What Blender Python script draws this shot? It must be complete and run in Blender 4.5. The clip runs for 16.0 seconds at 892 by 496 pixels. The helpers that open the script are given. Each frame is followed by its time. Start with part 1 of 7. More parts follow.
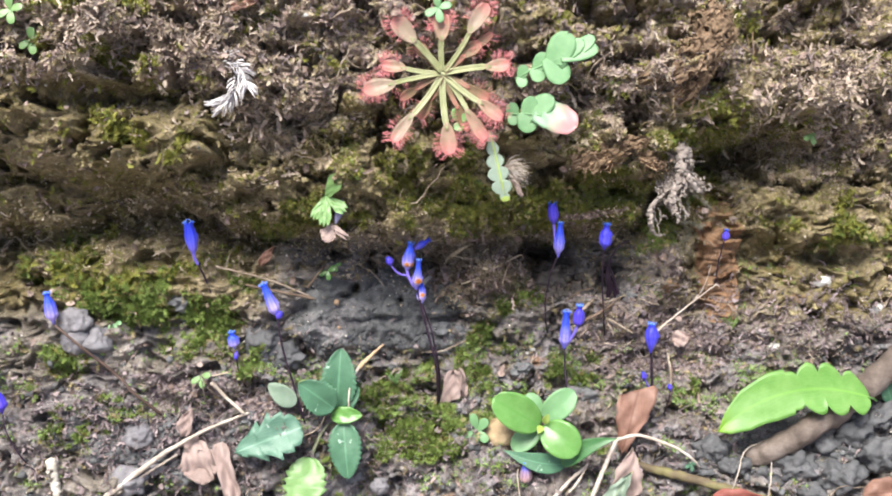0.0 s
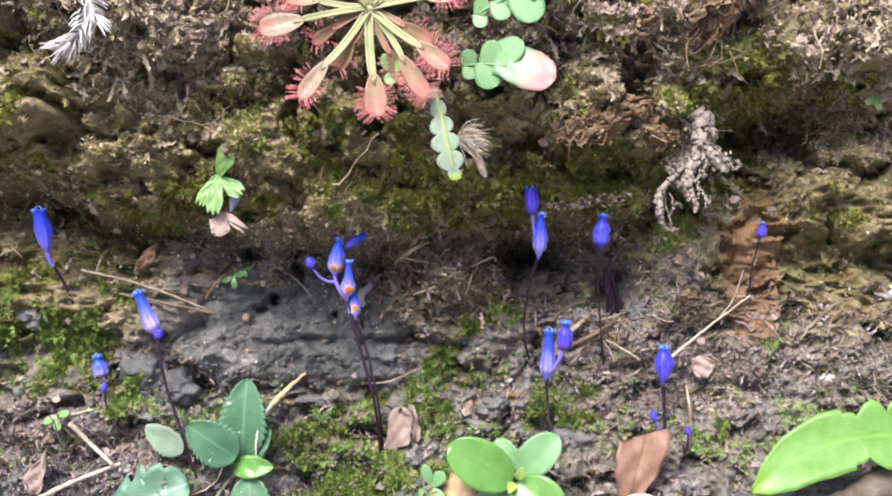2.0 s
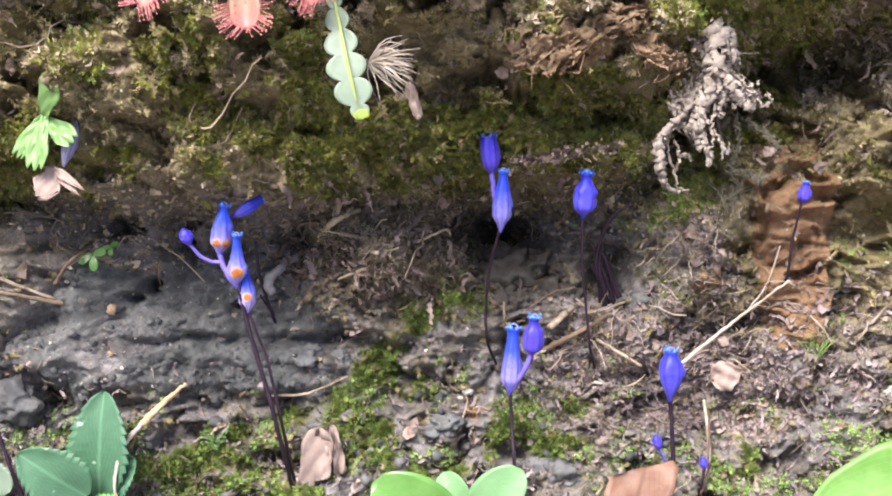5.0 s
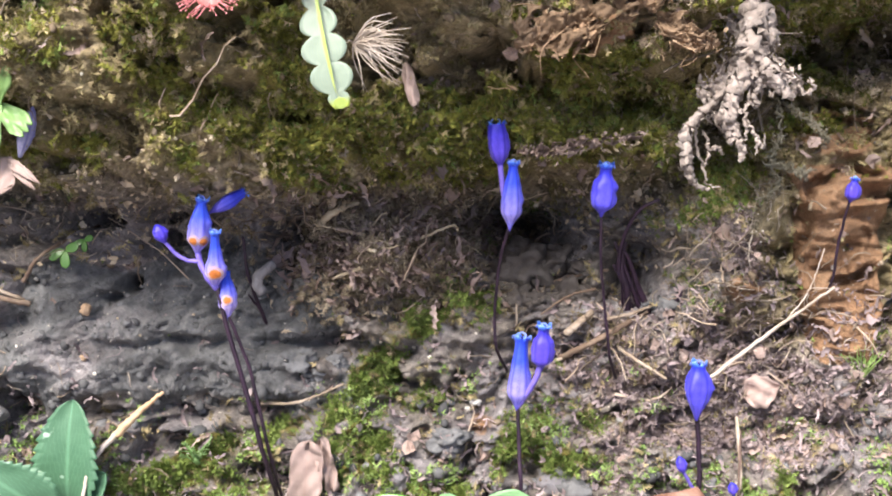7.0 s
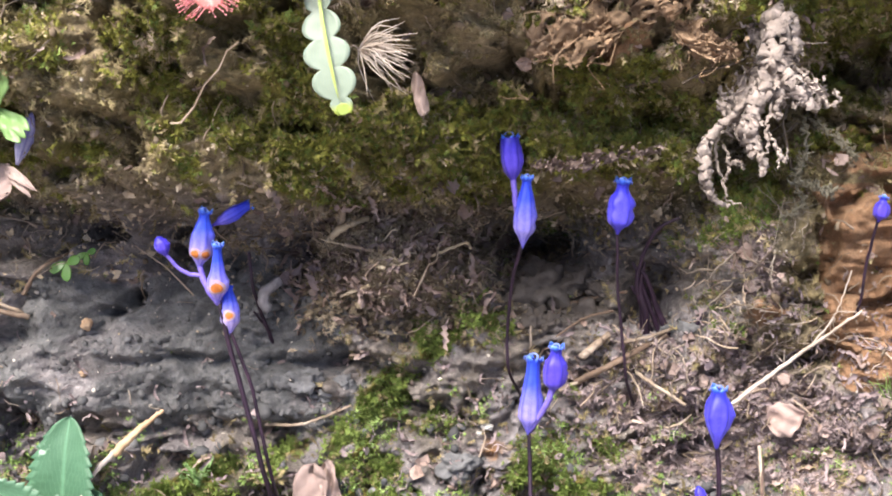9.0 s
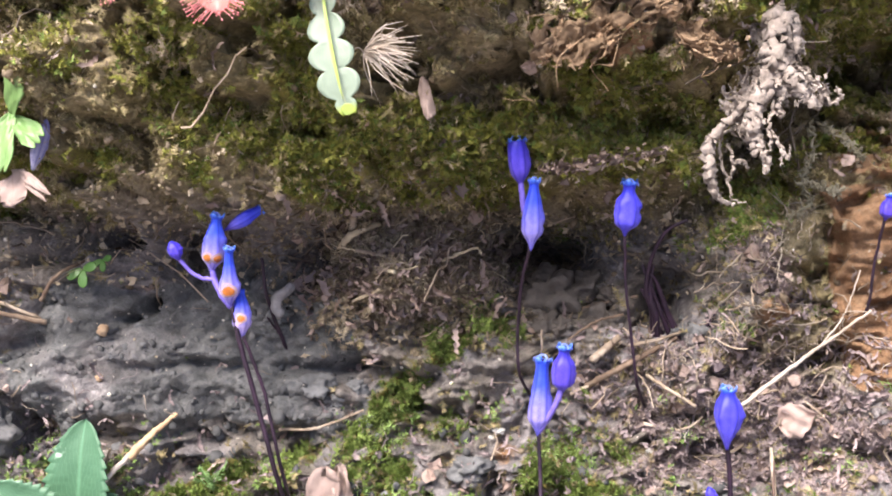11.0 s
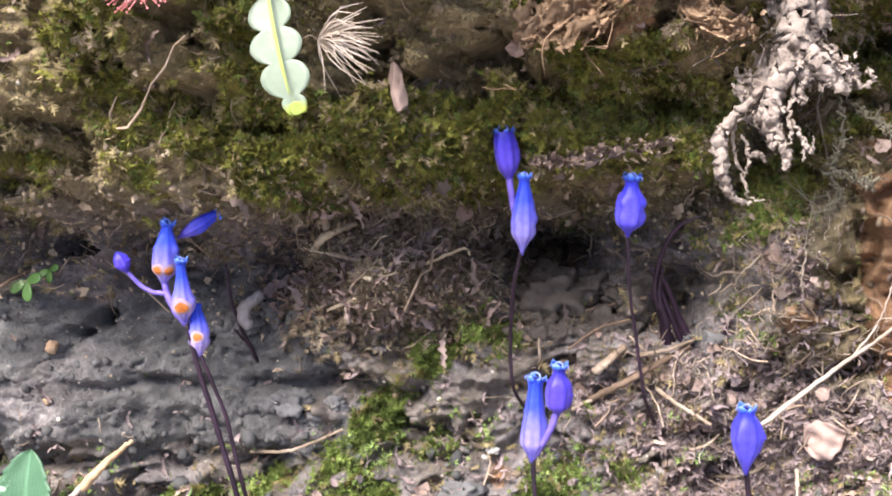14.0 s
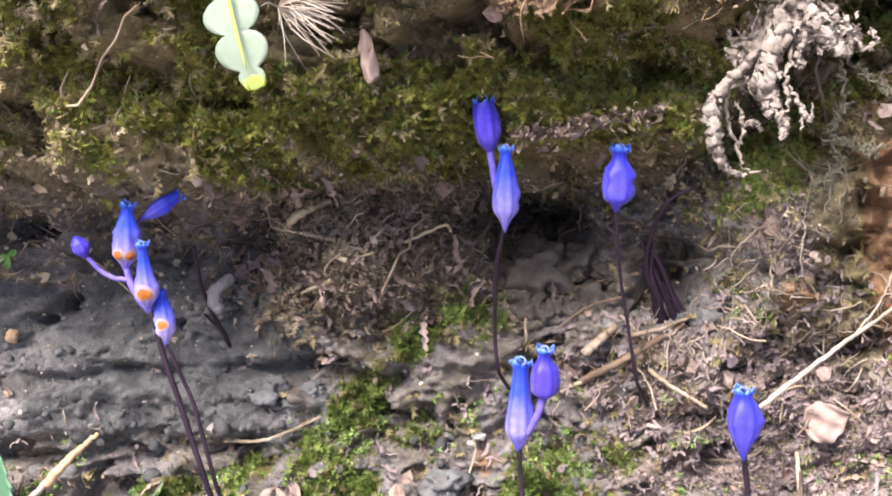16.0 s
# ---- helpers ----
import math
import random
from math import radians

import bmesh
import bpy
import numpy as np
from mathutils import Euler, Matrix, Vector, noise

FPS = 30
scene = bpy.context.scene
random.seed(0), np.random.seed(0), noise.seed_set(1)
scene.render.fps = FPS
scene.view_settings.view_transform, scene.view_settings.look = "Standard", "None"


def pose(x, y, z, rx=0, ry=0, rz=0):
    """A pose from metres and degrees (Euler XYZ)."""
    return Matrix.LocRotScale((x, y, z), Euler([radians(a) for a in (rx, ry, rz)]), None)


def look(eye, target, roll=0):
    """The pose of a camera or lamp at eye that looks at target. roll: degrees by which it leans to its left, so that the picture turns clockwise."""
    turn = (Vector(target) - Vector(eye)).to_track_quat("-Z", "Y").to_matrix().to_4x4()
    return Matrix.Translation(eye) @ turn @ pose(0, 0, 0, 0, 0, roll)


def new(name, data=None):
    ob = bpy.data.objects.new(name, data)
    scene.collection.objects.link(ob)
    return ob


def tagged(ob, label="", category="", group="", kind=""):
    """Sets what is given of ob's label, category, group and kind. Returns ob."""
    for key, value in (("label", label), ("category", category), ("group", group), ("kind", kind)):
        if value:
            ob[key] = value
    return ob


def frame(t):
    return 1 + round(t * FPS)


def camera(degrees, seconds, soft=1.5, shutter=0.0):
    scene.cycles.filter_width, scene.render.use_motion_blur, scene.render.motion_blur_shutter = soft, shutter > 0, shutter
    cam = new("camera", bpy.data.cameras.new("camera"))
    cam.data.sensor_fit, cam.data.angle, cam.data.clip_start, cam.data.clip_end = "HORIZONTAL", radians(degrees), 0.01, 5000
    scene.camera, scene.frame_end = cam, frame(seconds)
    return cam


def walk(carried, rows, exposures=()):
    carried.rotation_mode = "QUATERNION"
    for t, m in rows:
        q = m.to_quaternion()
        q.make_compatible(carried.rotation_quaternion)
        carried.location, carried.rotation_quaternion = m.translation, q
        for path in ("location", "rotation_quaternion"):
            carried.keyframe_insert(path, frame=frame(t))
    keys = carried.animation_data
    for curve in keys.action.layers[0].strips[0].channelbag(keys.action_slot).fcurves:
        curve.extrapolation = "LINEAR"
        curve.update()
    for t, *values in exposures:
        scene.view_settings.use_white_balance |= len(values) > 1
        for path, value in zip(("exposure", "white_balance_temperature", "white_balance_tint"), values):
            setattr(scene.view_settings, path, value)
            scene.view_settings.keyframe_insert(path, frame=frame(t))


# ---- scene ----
# the camera and its walk
cam = camera(40.00, 16.0, soft=1.85)
PATH = [
    (0.0, pose(-0.00000, -0.25844, 0.23102, 48.408, 0.129, 0.155)),
    (0.5, pose(0.00531, -0.25613, 0.22698, 48.639, 0.503, 0.382)),
    (1.0, pose(0.01234, -0.23758, 0.20904, 48.890, 1.090, 1.055)),
    (1.5, pose(0.01751, -0.21342, 0.18533, 49.167, 1.562, 1.742)),
    (2.0, pose(0.02317, -0.20187, 0.17376, 49.575, 1.870, 2.171)),
    (2.5, pose(0.02693, -0.19181, 0.16566, 49.521, 2.019, 2.462)),
    (3.0, pose(0.02980, -0.18447, 0.15759, 49.695, 2.129, 2.746)),
    (3.5, pose(0.03350, -0.17543, 0.15031, 49.461, 2.472, 3.180)),
    (4.0, pose(0.03722, -0.16567, 0.14183, 49.239, 2.986, 3.714)),
    (4.5, pose(0.04234, -0.15942, 0.13794, 48.800, 3.738, 4.460)),
    (4.7, pose(0.04208, -0.15696, 0.13340, 49.016, 3.912, 4.515)),
    (6.8, pose(0.04818, -0.13533, 0.12158, 47.104, 5.719, 7.175)),
    (7.0, pose(0.04911, -0.13499, 0.12029, 47.407, 5.746, 7.465)),
    (7.5, pose(0.04902, -0.13527, 0.11664, 48.229, 5.521, 8.054)),
    (8.0, pose(0.05106, -0.13406, 0.11542, 48.706, 5.674, 8.773)),
    (8.5, pose(0.05215, -0.13262, 0.11478, 48.967, 6.033, 9.086)),
    (9.0, pose(0.05177, -0.13229, 0.11395, 49.367, 6.400, 9.197)),
    (9.5, pose(0.05083, -0.13458, 0.11162, 50.301, 6.577, 9.144)),
    (10.0, pose(0.05029, -0.13577, 0.11112, 50.860, 6.736, 9.098)),
    (10.2, pose(0.05239, -0.13597, 0.11088, 51.278, 7.028, 9.408)),
    (12.5, pose(0.05645, -0.13071, 0.11361, 49.920, 8.177, 10.277)),
    (13.0, pose(0.05403, -0.12471, 0.10747, 49.858, 8.429, 10.285)),
    (13.5, pose(0.05496, -0.12138, 0.10555, 49.462, 8.853, 10.490)),
    (14.0, pose(0.05817, -0.11608, 0.10411, 48.769, 9.581, 10.868)),
    (14.5, pose(0.05773, -0.11644, 0.10398, 48.396, 9.669, 10.631)),
    (15.0, pose(0.05800, -0.11599, 0.10380, 47.935, 9.797, 10.530)),
    (15.5, pose(0.05760, -0.11306, 0.10199, 47.455, 9.859, 10.245)),
    (16.0, pose(0.05865, -0.10838, 0.09961, 46.901, 10.274, 10.296)),
]
walk(cam, PATH, exposures=[(0.0, 2.42, 6380, 7.0), (1.5, 2.44, 6400, 7.6), (4.5, 2.63, 6450, 9.0), (9.0, 2.74, 6640, 12.0), (16.0, 2.84, 6640, 13.4)])

# ---- light: open shade under an overcast sky ----
world = bpy.data.worlds.new("overcast_sky")
scene.world = world
world.use_nodes = True
sky = world.node_tree.nodes.new("ShaderNodeTexSky")
sky.sky_type, sky.sun_disc = "NISHITA", False
sky.sun_elevation, sky.sun_rotation = radians(78), radians(240)
sky.air_density, sky.dust_density = 1.0, 4.0
back = world.node_tree.nodes["Background"]
back.inputs["Strength"].default_value = 0.05
world.node_tree.links.new(sky.outputs[0], back.inputs["Color"])
sun = new("sun", bpy.data.lights.new("sun", "SUN"))
sun.data.energy, sun.data.angle, sun.data.color = 1.5, radians(30), (1.0, 0.96, 0.9)
sun.matrix_world = look((-0.18, -0.10, 1.0), (0, 0, 0))


# ---- materials ----
def shader(name):
    m = bpy.data.materials.new(name)
    m.use_nodes = True
    t = m.node_tree
    return m, t, t.nodes["Principled BSDF"]


def node(t, kind, inputs=(), **settings):
    n = t.nodes.new(kind)
    for key, value in settings.items():
        if key == "operation":
            n.operation = value
        elif key == "data_type":
            n.data_type = value
        elif key == "blend_type":
            n.blend_type = value
        elif key == "attribute_name":
            n.attribute_name = value
    for key, value in dict(inputs).items():
        if isinstance(value, bpy.types.NodeSocket):
            t.links.new(value, n.inputs[key])
        else:
            n.inputs[key].default_value = value
    return n


def noisy(t, scale, detail=4.0, rough=0.6, coords=None, distortion=0.0):
    if coords is None:
        coords = t.nodes.new("ShaderNodeTexCoord").outputs["Object"]
    return node(t, "ShaderNodeTexNoise", {"Vector": coords, "Scale": scale, "Detail": detail, "Roughness": rough, "Distortion": distortion}).outputs["Fac"]


def ramp(t, fac, stops):
    n = t.nodes.new("ShaderNodeValToRGB")
    t.links.new(fac, n.inputs["Fac"])
    while len(n.color_ramp.elements) < len(stops):
        n.color_ramp.elements.new(0.5)
    for e, (at, c) in zip(n.color_ramp.elements, stops):
        e.position = at
        e.color = (*c, 1) if len(c) == 3 else c
    return n.outputs["Color"]


def blend(t, fac, a, b, kind="MIX"):
    n = t.nodes.new("ShaderNodeMix")
    n.data_type, n.blend_type = "RGBA", kind
    for i, v in ((0, fac), (6, a), (7, b)):
        if isinstance(v, bpy.types.NodeSocket):
            t.links.new(v, n.inputs[i])
        else:
            n.inputs[i].default_value = v if i == 0 else (*v, 1)
    return n.outputs[2]


def bumped(t, p, height, distance, strength=1.0):
    b = node(t, "ShaderNodeBump", {"Height": height, "Distance": distance, "Strength": strength})
    t.links.new(b.outputs[0], p.inputs["Normal"])


def matter(name, stops, scale=150.0, rough=0.8, bump=0.0002, bump_scale=600.0, random_by="", spread=0.25, spec=0.3, detail=5.0, tints=()):
    """A plain natural surface: noise through a colour ramp, fine relief, and some change from piece to piece."""
    m, t, p = shader(name)
    fac = noisy(t, scale, detail, 0.65)
    c = ramp(t, fac, stops)
    if random_by:
        if random_by == "island":
            r = t.nodes.new("ShaderNodeNewGeometry").outputs["Random Per Island"]
        else:
            r = t.nodes.new("ShaderNodeObjectInfo").outputs["Random"]
        k = node(t, "ShaderNodeMapRange", {"Value": r, "To Min": 1 - spread, "To Max": 1 + spread}).outputs[0]
        c = blend(t, 1.0, c, k, "MULTIPLY")
        if tints:
            w = node(t, "ShaderNodeTexWhiteNoise", {"Vector": r})
            c = blend(t, 1.0, c, ramp(t, w.outputs["Value"], tints), "MULTIPLY")
    t.links.new(c, p.inputs["Base Color"])
    p.inputs["Roughness"].default_value = rough
    p.inputs["Specular IOR Level"].default_value = spec
    if bump:
        bumped(t, p, noisy(t, bump_scale, 4, 0.6), bump)
    return m


def leafy(name, low, high, edge=None, edge_at=(0.75, 1.0), vein=None, rough=0.45, glow=0.3, spots=None):
    """A leaf: two greens in noise, veins and edges by the blade's own coordinates, and light that shines through it."""
    m, t, p = shader(name)
    out = t.nodes["Material Output"]
    a = node(t, "ShaderNodeAttribute", attribute_name="blade")
    s = t.nodes.new("ShaderNodeSeparateColor")
    t.links.new(a.outputs["Color"], s.inputs[0])
    along, across = s.outputs[0], s.outputs[1]
    low, high = tuple(0.76 * x for x in low), tuple(0.76 * x for x in high)
    c = ramp(t, noisy(t, 260, 4, 0.6), ((0.3, low), (0.7, high)))
    if vein:
        rib = node(t, "ShaderNodeMapRange", {"Value": across, "From Min": 0.0, "From Max": 0.10, "To Min": 0.8, "To Max": 0.0}).outputs[0]
        c = blend(t, rib, c, vein)
        w = node(t, "ShaderNodeMath", {0: along, 1: across}, operation="SUBTRACT").outputs[0]
        w = node(t, "ShaderNodeMath", {0: w, 1: 46.0}, operation="MULTIPLY").outputs[0]
        w = node(t, "ShaderNodeMath", {0: w}, operation="SINE").outputs[0]
        side = node(t, "ShaderNodeMapRange", {"Value": w, "From Min": 0.82, "From Max": 1.0, "To Min": 0.0, "To Max": 0.3}).outputs[0]
        c = blend(t, side, c, vein)
    if edge:
        f = node(t, "ShaderNodeMapRange", {"Value": along, "From Min": edge_at[0], "From Max": edge_at[1]}).outputs[0]
        c = blend(t, f, c, edge)
    if spots:
        f = node(t, "ShaderNodeMapRange", {"Value": noisy(t, 420, 2, 0.5), "From Min": 0.66, "From Max": 0.72, "To Max": 0.8}).outputs[0]
        c = blend(t, f, c, spots)
    t.links.new(c, p.inputs["Base Color"])
    p.inputs["Roughness"].default_value = rough
    bumped(t, p, noisy(t, 700, 3, 0.6), 0.0001)
    tr = node(t, "ShaderNodeBsdfTranslucent", {"Color": c})
    mx = node(t, "ShaderNodeMixShader", {"Fac": glow})
    t.links.new(p.outputs[0], mx.inputs[1])
    t.links.new(tr.outputs[0], mx.inputs[2])
    t.links.new(mx.outputs[0], out.inputs["Surface"])
    return m


def petal(name, stops, glow=0.3):
    """A petal whose colour runs from its base to its mouth."""
    m, t, p = shader(name)
    out = t.nodes["Material Output"]
    a = node(t, "ShaderNodeAttribute", attribute_name="blade")
    s = t.nodes.new("ShaderNodeSeparateColor")
    t.links.new(a.outputs["Color"], s.inputs[0])
    wob = node(t, "ShaderNodeMath", {0: noisy(t, 500, 3, 0.6), 1: 0.18}, operation="MULTIPLY").outputs[0]
    f = node(t, "ShaderNodeMath", {0: s.outputs[0], 1: wob}, operation="ADD").outputs[0]
    f = node(t, "ShaderNodeMath", {0: f, 1: 0.09}, operation="SUBTRACT").outputs[0]
    c = ramp(t, f, stops)
    w = node(t, "ShaderNodeMath", {0: s.outputs[1], 1: 56.0}, operation="MULTIPLY").outputs[0]
    w = node(t, "ShaderNodeMath", {0: w}, operation="SINE").outputs[0]
    w = node(t, "ShaderNodeMapRange", {"Value": w, "From Min": -1.0, "From Max": 1.0}).outputs[0]
    c = blend(t, 1.0, c, ramp(t, w, ((0.0, (0.62, 0.62, 0.8)), (0.35, (0.95, 0.95, 1.0)), (1.0, (1.15, 1.15, 1.05)))), "MULTIPLY")
    streak = ramp(t, noisy(t, 1500, 2, 0.5), ((0.3, (0.8, 0.8, 0.9)), (0.75, (1.12, 1.12, 1.05))))
    c = blend(t, 1.0, c, streak, "MULTIPLY")
    t.links.new(c, p.inputs["Base Color"])
    p.inputs["Roughness"].default_value = 0.5
    p.inputs["Sheen Weight"].default_value = 0.15
    tr = node(t, "ShaderNodeBsdfTranslucent", {"Color": c})
    mx = node(t, "ShaderNodeMixShader", {"Fac": glow})
    t.links.new(p.outputs[0], mx.inputs[1])
    t.links.new(tr.outputs[0], mx.inputs[2])
    t.links.new(mx.outputs[0], out.inputs["Surface"])
    return m


def bank_earth():
    m, t, p = shader("bank_earth")
    co = t.nodes.new("ShaderNodeTexCoord").outputs["Object"]
    z = node(t, "ShaderNodeAttribute", attribute_name="zone")
    s = t.nodes.new("ShaderNodeSeparateColor")
    t.links.new(z.outputs["Color"], s.inputs[0])
    fine, mid, wide = noisy(t, 900, 5, 0.7, co), noisy(t, 230, 6, 0.7, co, 0.4), noisy(t, 55, 4, 0.6, co)
    soil = ramp(t, mid, ((0.25, (0.070, 0.053, 0.032)), (0.42, (0.19, 0.150, 0.088)), (0.58, (0.34, 0.275, 0.172)), (0.8, (0.53, 0.44, 0.30))))
    warm = ramp(t, mid, ((0.3, (0.051, 0.041, 0.015)), (0.55, (0.189, 0.150, 0.060)), (0.8, (0.389, 0.315, 0.162))))
    grey = ramp(t, mid, ((0.25, (0.060, 0.053, 0.052)), (0.42, (0.142, 0.128, 0.130)), (0.58, (0.26, 0.237, 0.242)), (0.8, (0.425, 0.392, 0.40))))
    wall = node(t, "ShaderNodeAttribute", attribute_name="wall").outputs["Fac"]
    soil = blend(t, ramp(t, wide, ((0.4, (0, 0, 0)), (0.62, (1, 1, 1)))), soil, warm)
    soil = blend(t, wall, grey, soil)
    clay = ramp(t, mid, ((0.25, (0.060, 0.060, 0.061)), (0.5, (0.122, 0.122, 0.124)), (0.78, (0.212, 0.212, 0.213))))
    clay = blend(t, ramp(t, noisy(t, 90, 5, 0.65, co), ((0.5, (0, 0, 0)), (0.66, (0.85, 0.85, 0.85)))), clay, grey)
    red = ramp(t, mid, ((0.25, (0.11, 0.060, 0.032)), (0.5, (0.255, 0.145, 0.080)), (0.78, (0.38, 0.25, 0.155))))
    litter = ramp(t, mid, ((0.25, (0.126, 0.100, 0.095)), (0.5, (0.325, 0.267, 0.280)), (0.78, (0.485, 0.422, 0.438))))
    moss = ramp(t, mid, ((0.25, (0.032, 0.030, 0.008)), (0.5, (0.124, 0.105, 0.023)), (0.78, (0.270, 0.230, 0.063))))
    jig = node(t, "ShaderNodeMapRange", {"Value": mid, "From Min": 0.3, "From Max": 0.7, "To Min": -0.35, "To Max": 0.35}).outputs[0]

    def mask(channel):
        v = node(t, "ShaderNodeMath", {0: channel, 1: jig}, operation="ADD").outputs[0]
        return node(t, "ShaderNodeMapRange", {"Value": v, "From Min": 0.35, "From Max": 0.7}).outputs[0]

    tan = ramp(t, mid, ((0.25, (0.132, 0.099, 0.070)), (0.5, (0.363, 0.292, 0.216)), (0.78, (0.572, 0.484, 0.383))))
    c = blend(t, mask(z.outputs["Alpha"]), soil, blend(t, wall, litter, tan))
    c = blend(t, mask(s.outputs[2]), c, red)
    c = blend(t, mask(s.outputs[1]), c, clay)
    c = blend(t, mask(s.outputs[0]), c, moss)
    grain = ramp(t, fine, ((0.28, (0.72, 0.72, 0.72)), (0.5, (1, 1, 1)), (0.72, (1.22, 1.2, 1.17))))
    c = blend(t, 1.0, c, grain, "MULTIPLY")
    dust = noisy(t, 3200, 3, 0.7, co)
    c = blend(t, 1.0, c, ramp(t, dust, ((0.3, (0.78, 0.78, 0.78)), (0.5, (1, 1, 1)), (0.7, (1.15, 1.15, 1.13)))), "MULTIPLY")
    speck = node(t, "ShaderNodeTexVoronoi", {"Vector": co, "Scale": 420.0})
    f = node(t, "ShaderNodeMapRange", {"Value": speck.outputs["Distance"], "From Min": 0.10, "From Max": 0.16, "To Min": 0.75, "To Max": 0.0}).outputs[0]
    g = ramp(t, noisy(t, 1300, 1, 0.5, co), ((0.55, (0, 0, 0)), (0.6, (1, 1, 1))))
    c = blend(t, node(t, "ShaderNodeMath", {0: f, 1: g}, operation="MULTIPLY").outputs[0], c, (0.55, 0.5, 0.42))
    t.links.new(c, p.inputs["Base Color"])
    p.inputs["Roughness"].default_value = 0.85
    p.inputs["Specular IOR Level"].default_value = 0.35
    h = node(t, "ShaderNodeMath", {0: fine, 1: mid}, operation="ADD").outputs[0]
    h = node(t, "ShaderNodeMath", {0: dust, 1: 0.3, 2: h}, operation="MULTIPLY_ADD").outputs[0]
    smooth = node(t, "ShaderNodeMapRange", {"Value": s.outputs[1], "To Min": 1.0, "To Max": 0.85}).outputs[0]
    h = node(t, "ShaderNodeMath", {0: h, 1: smooth}, operation="MULTIPLY").outputs[0]
    bumped(t, p, h, 0.0008, 1.0)
    return m


EARTH = bank_earth()
OLIVE_MOSS = matter("olive_moss", ((0.25, (0.092, 0.092, 0.017)), (0.5, (0.22, 0.216, 0.042)), (0.75, (0.37, 0.36, 0.088))), 60, 0.7, 0, random_by="island", spread=0.25, tints=((0.0, (0.62, 0.66, 0.7)), (0.4, (0.9, 0.95, 0.9)), (0.75, (1.0, 1.0, 1.0)), (1.0, (1.12, 1.06, 1.1))))
MOSS = matter("green_moss", ((0.25, (0.060, 0.082, 0.020)), (0.5, (0.155, 0.207, 0.046)), (0.75, (0.271, 0.349, 0.101))), 60, 0.7, 0, random_by="island", spread=0.25, tints=((0.0, (0.62, 0.66, 0.7)), (0.4, (0.9, 0.95, 0.9)), (0.75, (1.0, 1.0, 1.0)), (1.0, (1.12, 1.06, 1.1))))
DRY_MOSS = matter("dry_moss", ((0.25, (0.125, 0.096, 0.060)), (0.5, (0.28, 0.224, 0.130)), (0.75, (0.45, 0.37, 0.23))), 70, 0.85, 0, random_by="island", spread=0.3, tints=((0.0, (0.65, 0.68, 0.55)), (0.5, (0.9, 0.93, 0.8)), (1.0, (1.12, 1.1, 1.1))))
# a darker brown earth than the crumbs, for clods in the hollow
DARK_EARTH = matter("dark_brown_earth", ((0.25, (0.035, 0.029, 0.026)), (0.5, (0.085, 0.072, 0.064)), (0.8, (0.17, 0.148, 0.132))), 150, 0.7, 0.0005, 700)
STAR_MOSS = matter("light_green_moss", ((0.3, (0.15, 0.24, 0.06)), (0.7, (0.28, 0.38, 0.13))), 200, 0.7, 0, random_by="island", spread=0.3)
TAN_DRY = matter("tan_dry_moss", ((0.25, (0.20, 0.155, 0.105)), (0.5, (0.43, 0.35, 0.25)), (0.75, (0.60, 0.52, 0.41))), 70, 0.85, 0, random_by="island", spread=0.22)
# grey clay made darker: the shade by root and leaf is in its colour
SHADED_CLAY = matter("shade_darkened_clay", ((0.25, (0.039, 0.039, 0.041)), (0.5, (0.083, 0.082, 0.085)), (0.8, (0.154, 0.152, 0.155))), 150, 0.6, 0.0005, 700)
CRUMB = matter("earth_crumb", ((0.25, (0.05, 0.036, 0.024)), (0.5, (0.14, 0.105, 0.07)), (0.8, (0.33, 0.27, 0.20))), 120, 0.9, 0.0003, 900, "island", 0.35)
GREY_CRUMB = matter("grey_clay_crumb", ((0.25, (0.045, 0.045, 0.047)), (0.5, (0.098, 0.098, 0.10)), (0.8, (0.185, 0.186, 0.19))), 150, 0.85, 0.0003, 900, "island", 0.4)
PALE_DRY = matter("pale_dry_moss", ((0.25, (0.120, 0.092, 0.080)), (0.5, (0.250, 0.198, 0.196)), (0.75, (0.33, 0.275, 0.272))), 70, 0.85, 0, random_by="island", spread=0.3)
FLAKE = matter("dead_leaf_flake", ((0.25, (0.114, 0.071, 0.045)), (0.5, (0.266, 0.199, 0.175)), (0.8, (0.37, 0.305, 0.28))), 200, 0.85, 0.0002, 900, "island", 0.4, 0.15)
FIBRE = matter("root_fibre", ((0.3, (0.110, 0.081, 0.054)), (0.5, (0.258, 0.199, 0.151)), (0.75, (0.460, 0.399, 0.335))), 200, 0.8, 0, random_by="island", spread=0.5)
PALE_FIBRE = matter("pale_root_fibre", ((0.3, (0.16, 0.128, 0.098)), (0.5, (0.265, 0.220, 0.175)), (0.75, (0.39, 0.34, 0.285))), 200, 0.8, 0, random_by="island", spread=0.4)
PINK_FIBRE = matter("pinkish_dry_strand", ((0.3, (0.19, 0.142, 0.138)), (0.5, (0.30, 0.242, 0.25)), (0.75, (0.39, 0.33, 0.345))), 200, 0.8, 0, random_by="island", spread=0.4)
PINK_FLAKE = matter("dried_liverwort", ((0.25, (0.145, 0.110, 0.102)), (0.5, (0.255, 0.202, 0.205)), (0.8, (0.345, 0.285, 0.293))), 200, 0.9, 0.0002, 900, "island", 0.3, 0.1)
ROOT_FLAKE = matter("pale_dead_root", ((0.25, (0.20, 0.15, 0.115)), (0.5, (0.38, 0.305, 0.25)), (0.8, (0.50, 0.42, 0.36))), 200, 0.9, 0.0002, 900, "island", 0.3, 0.1)
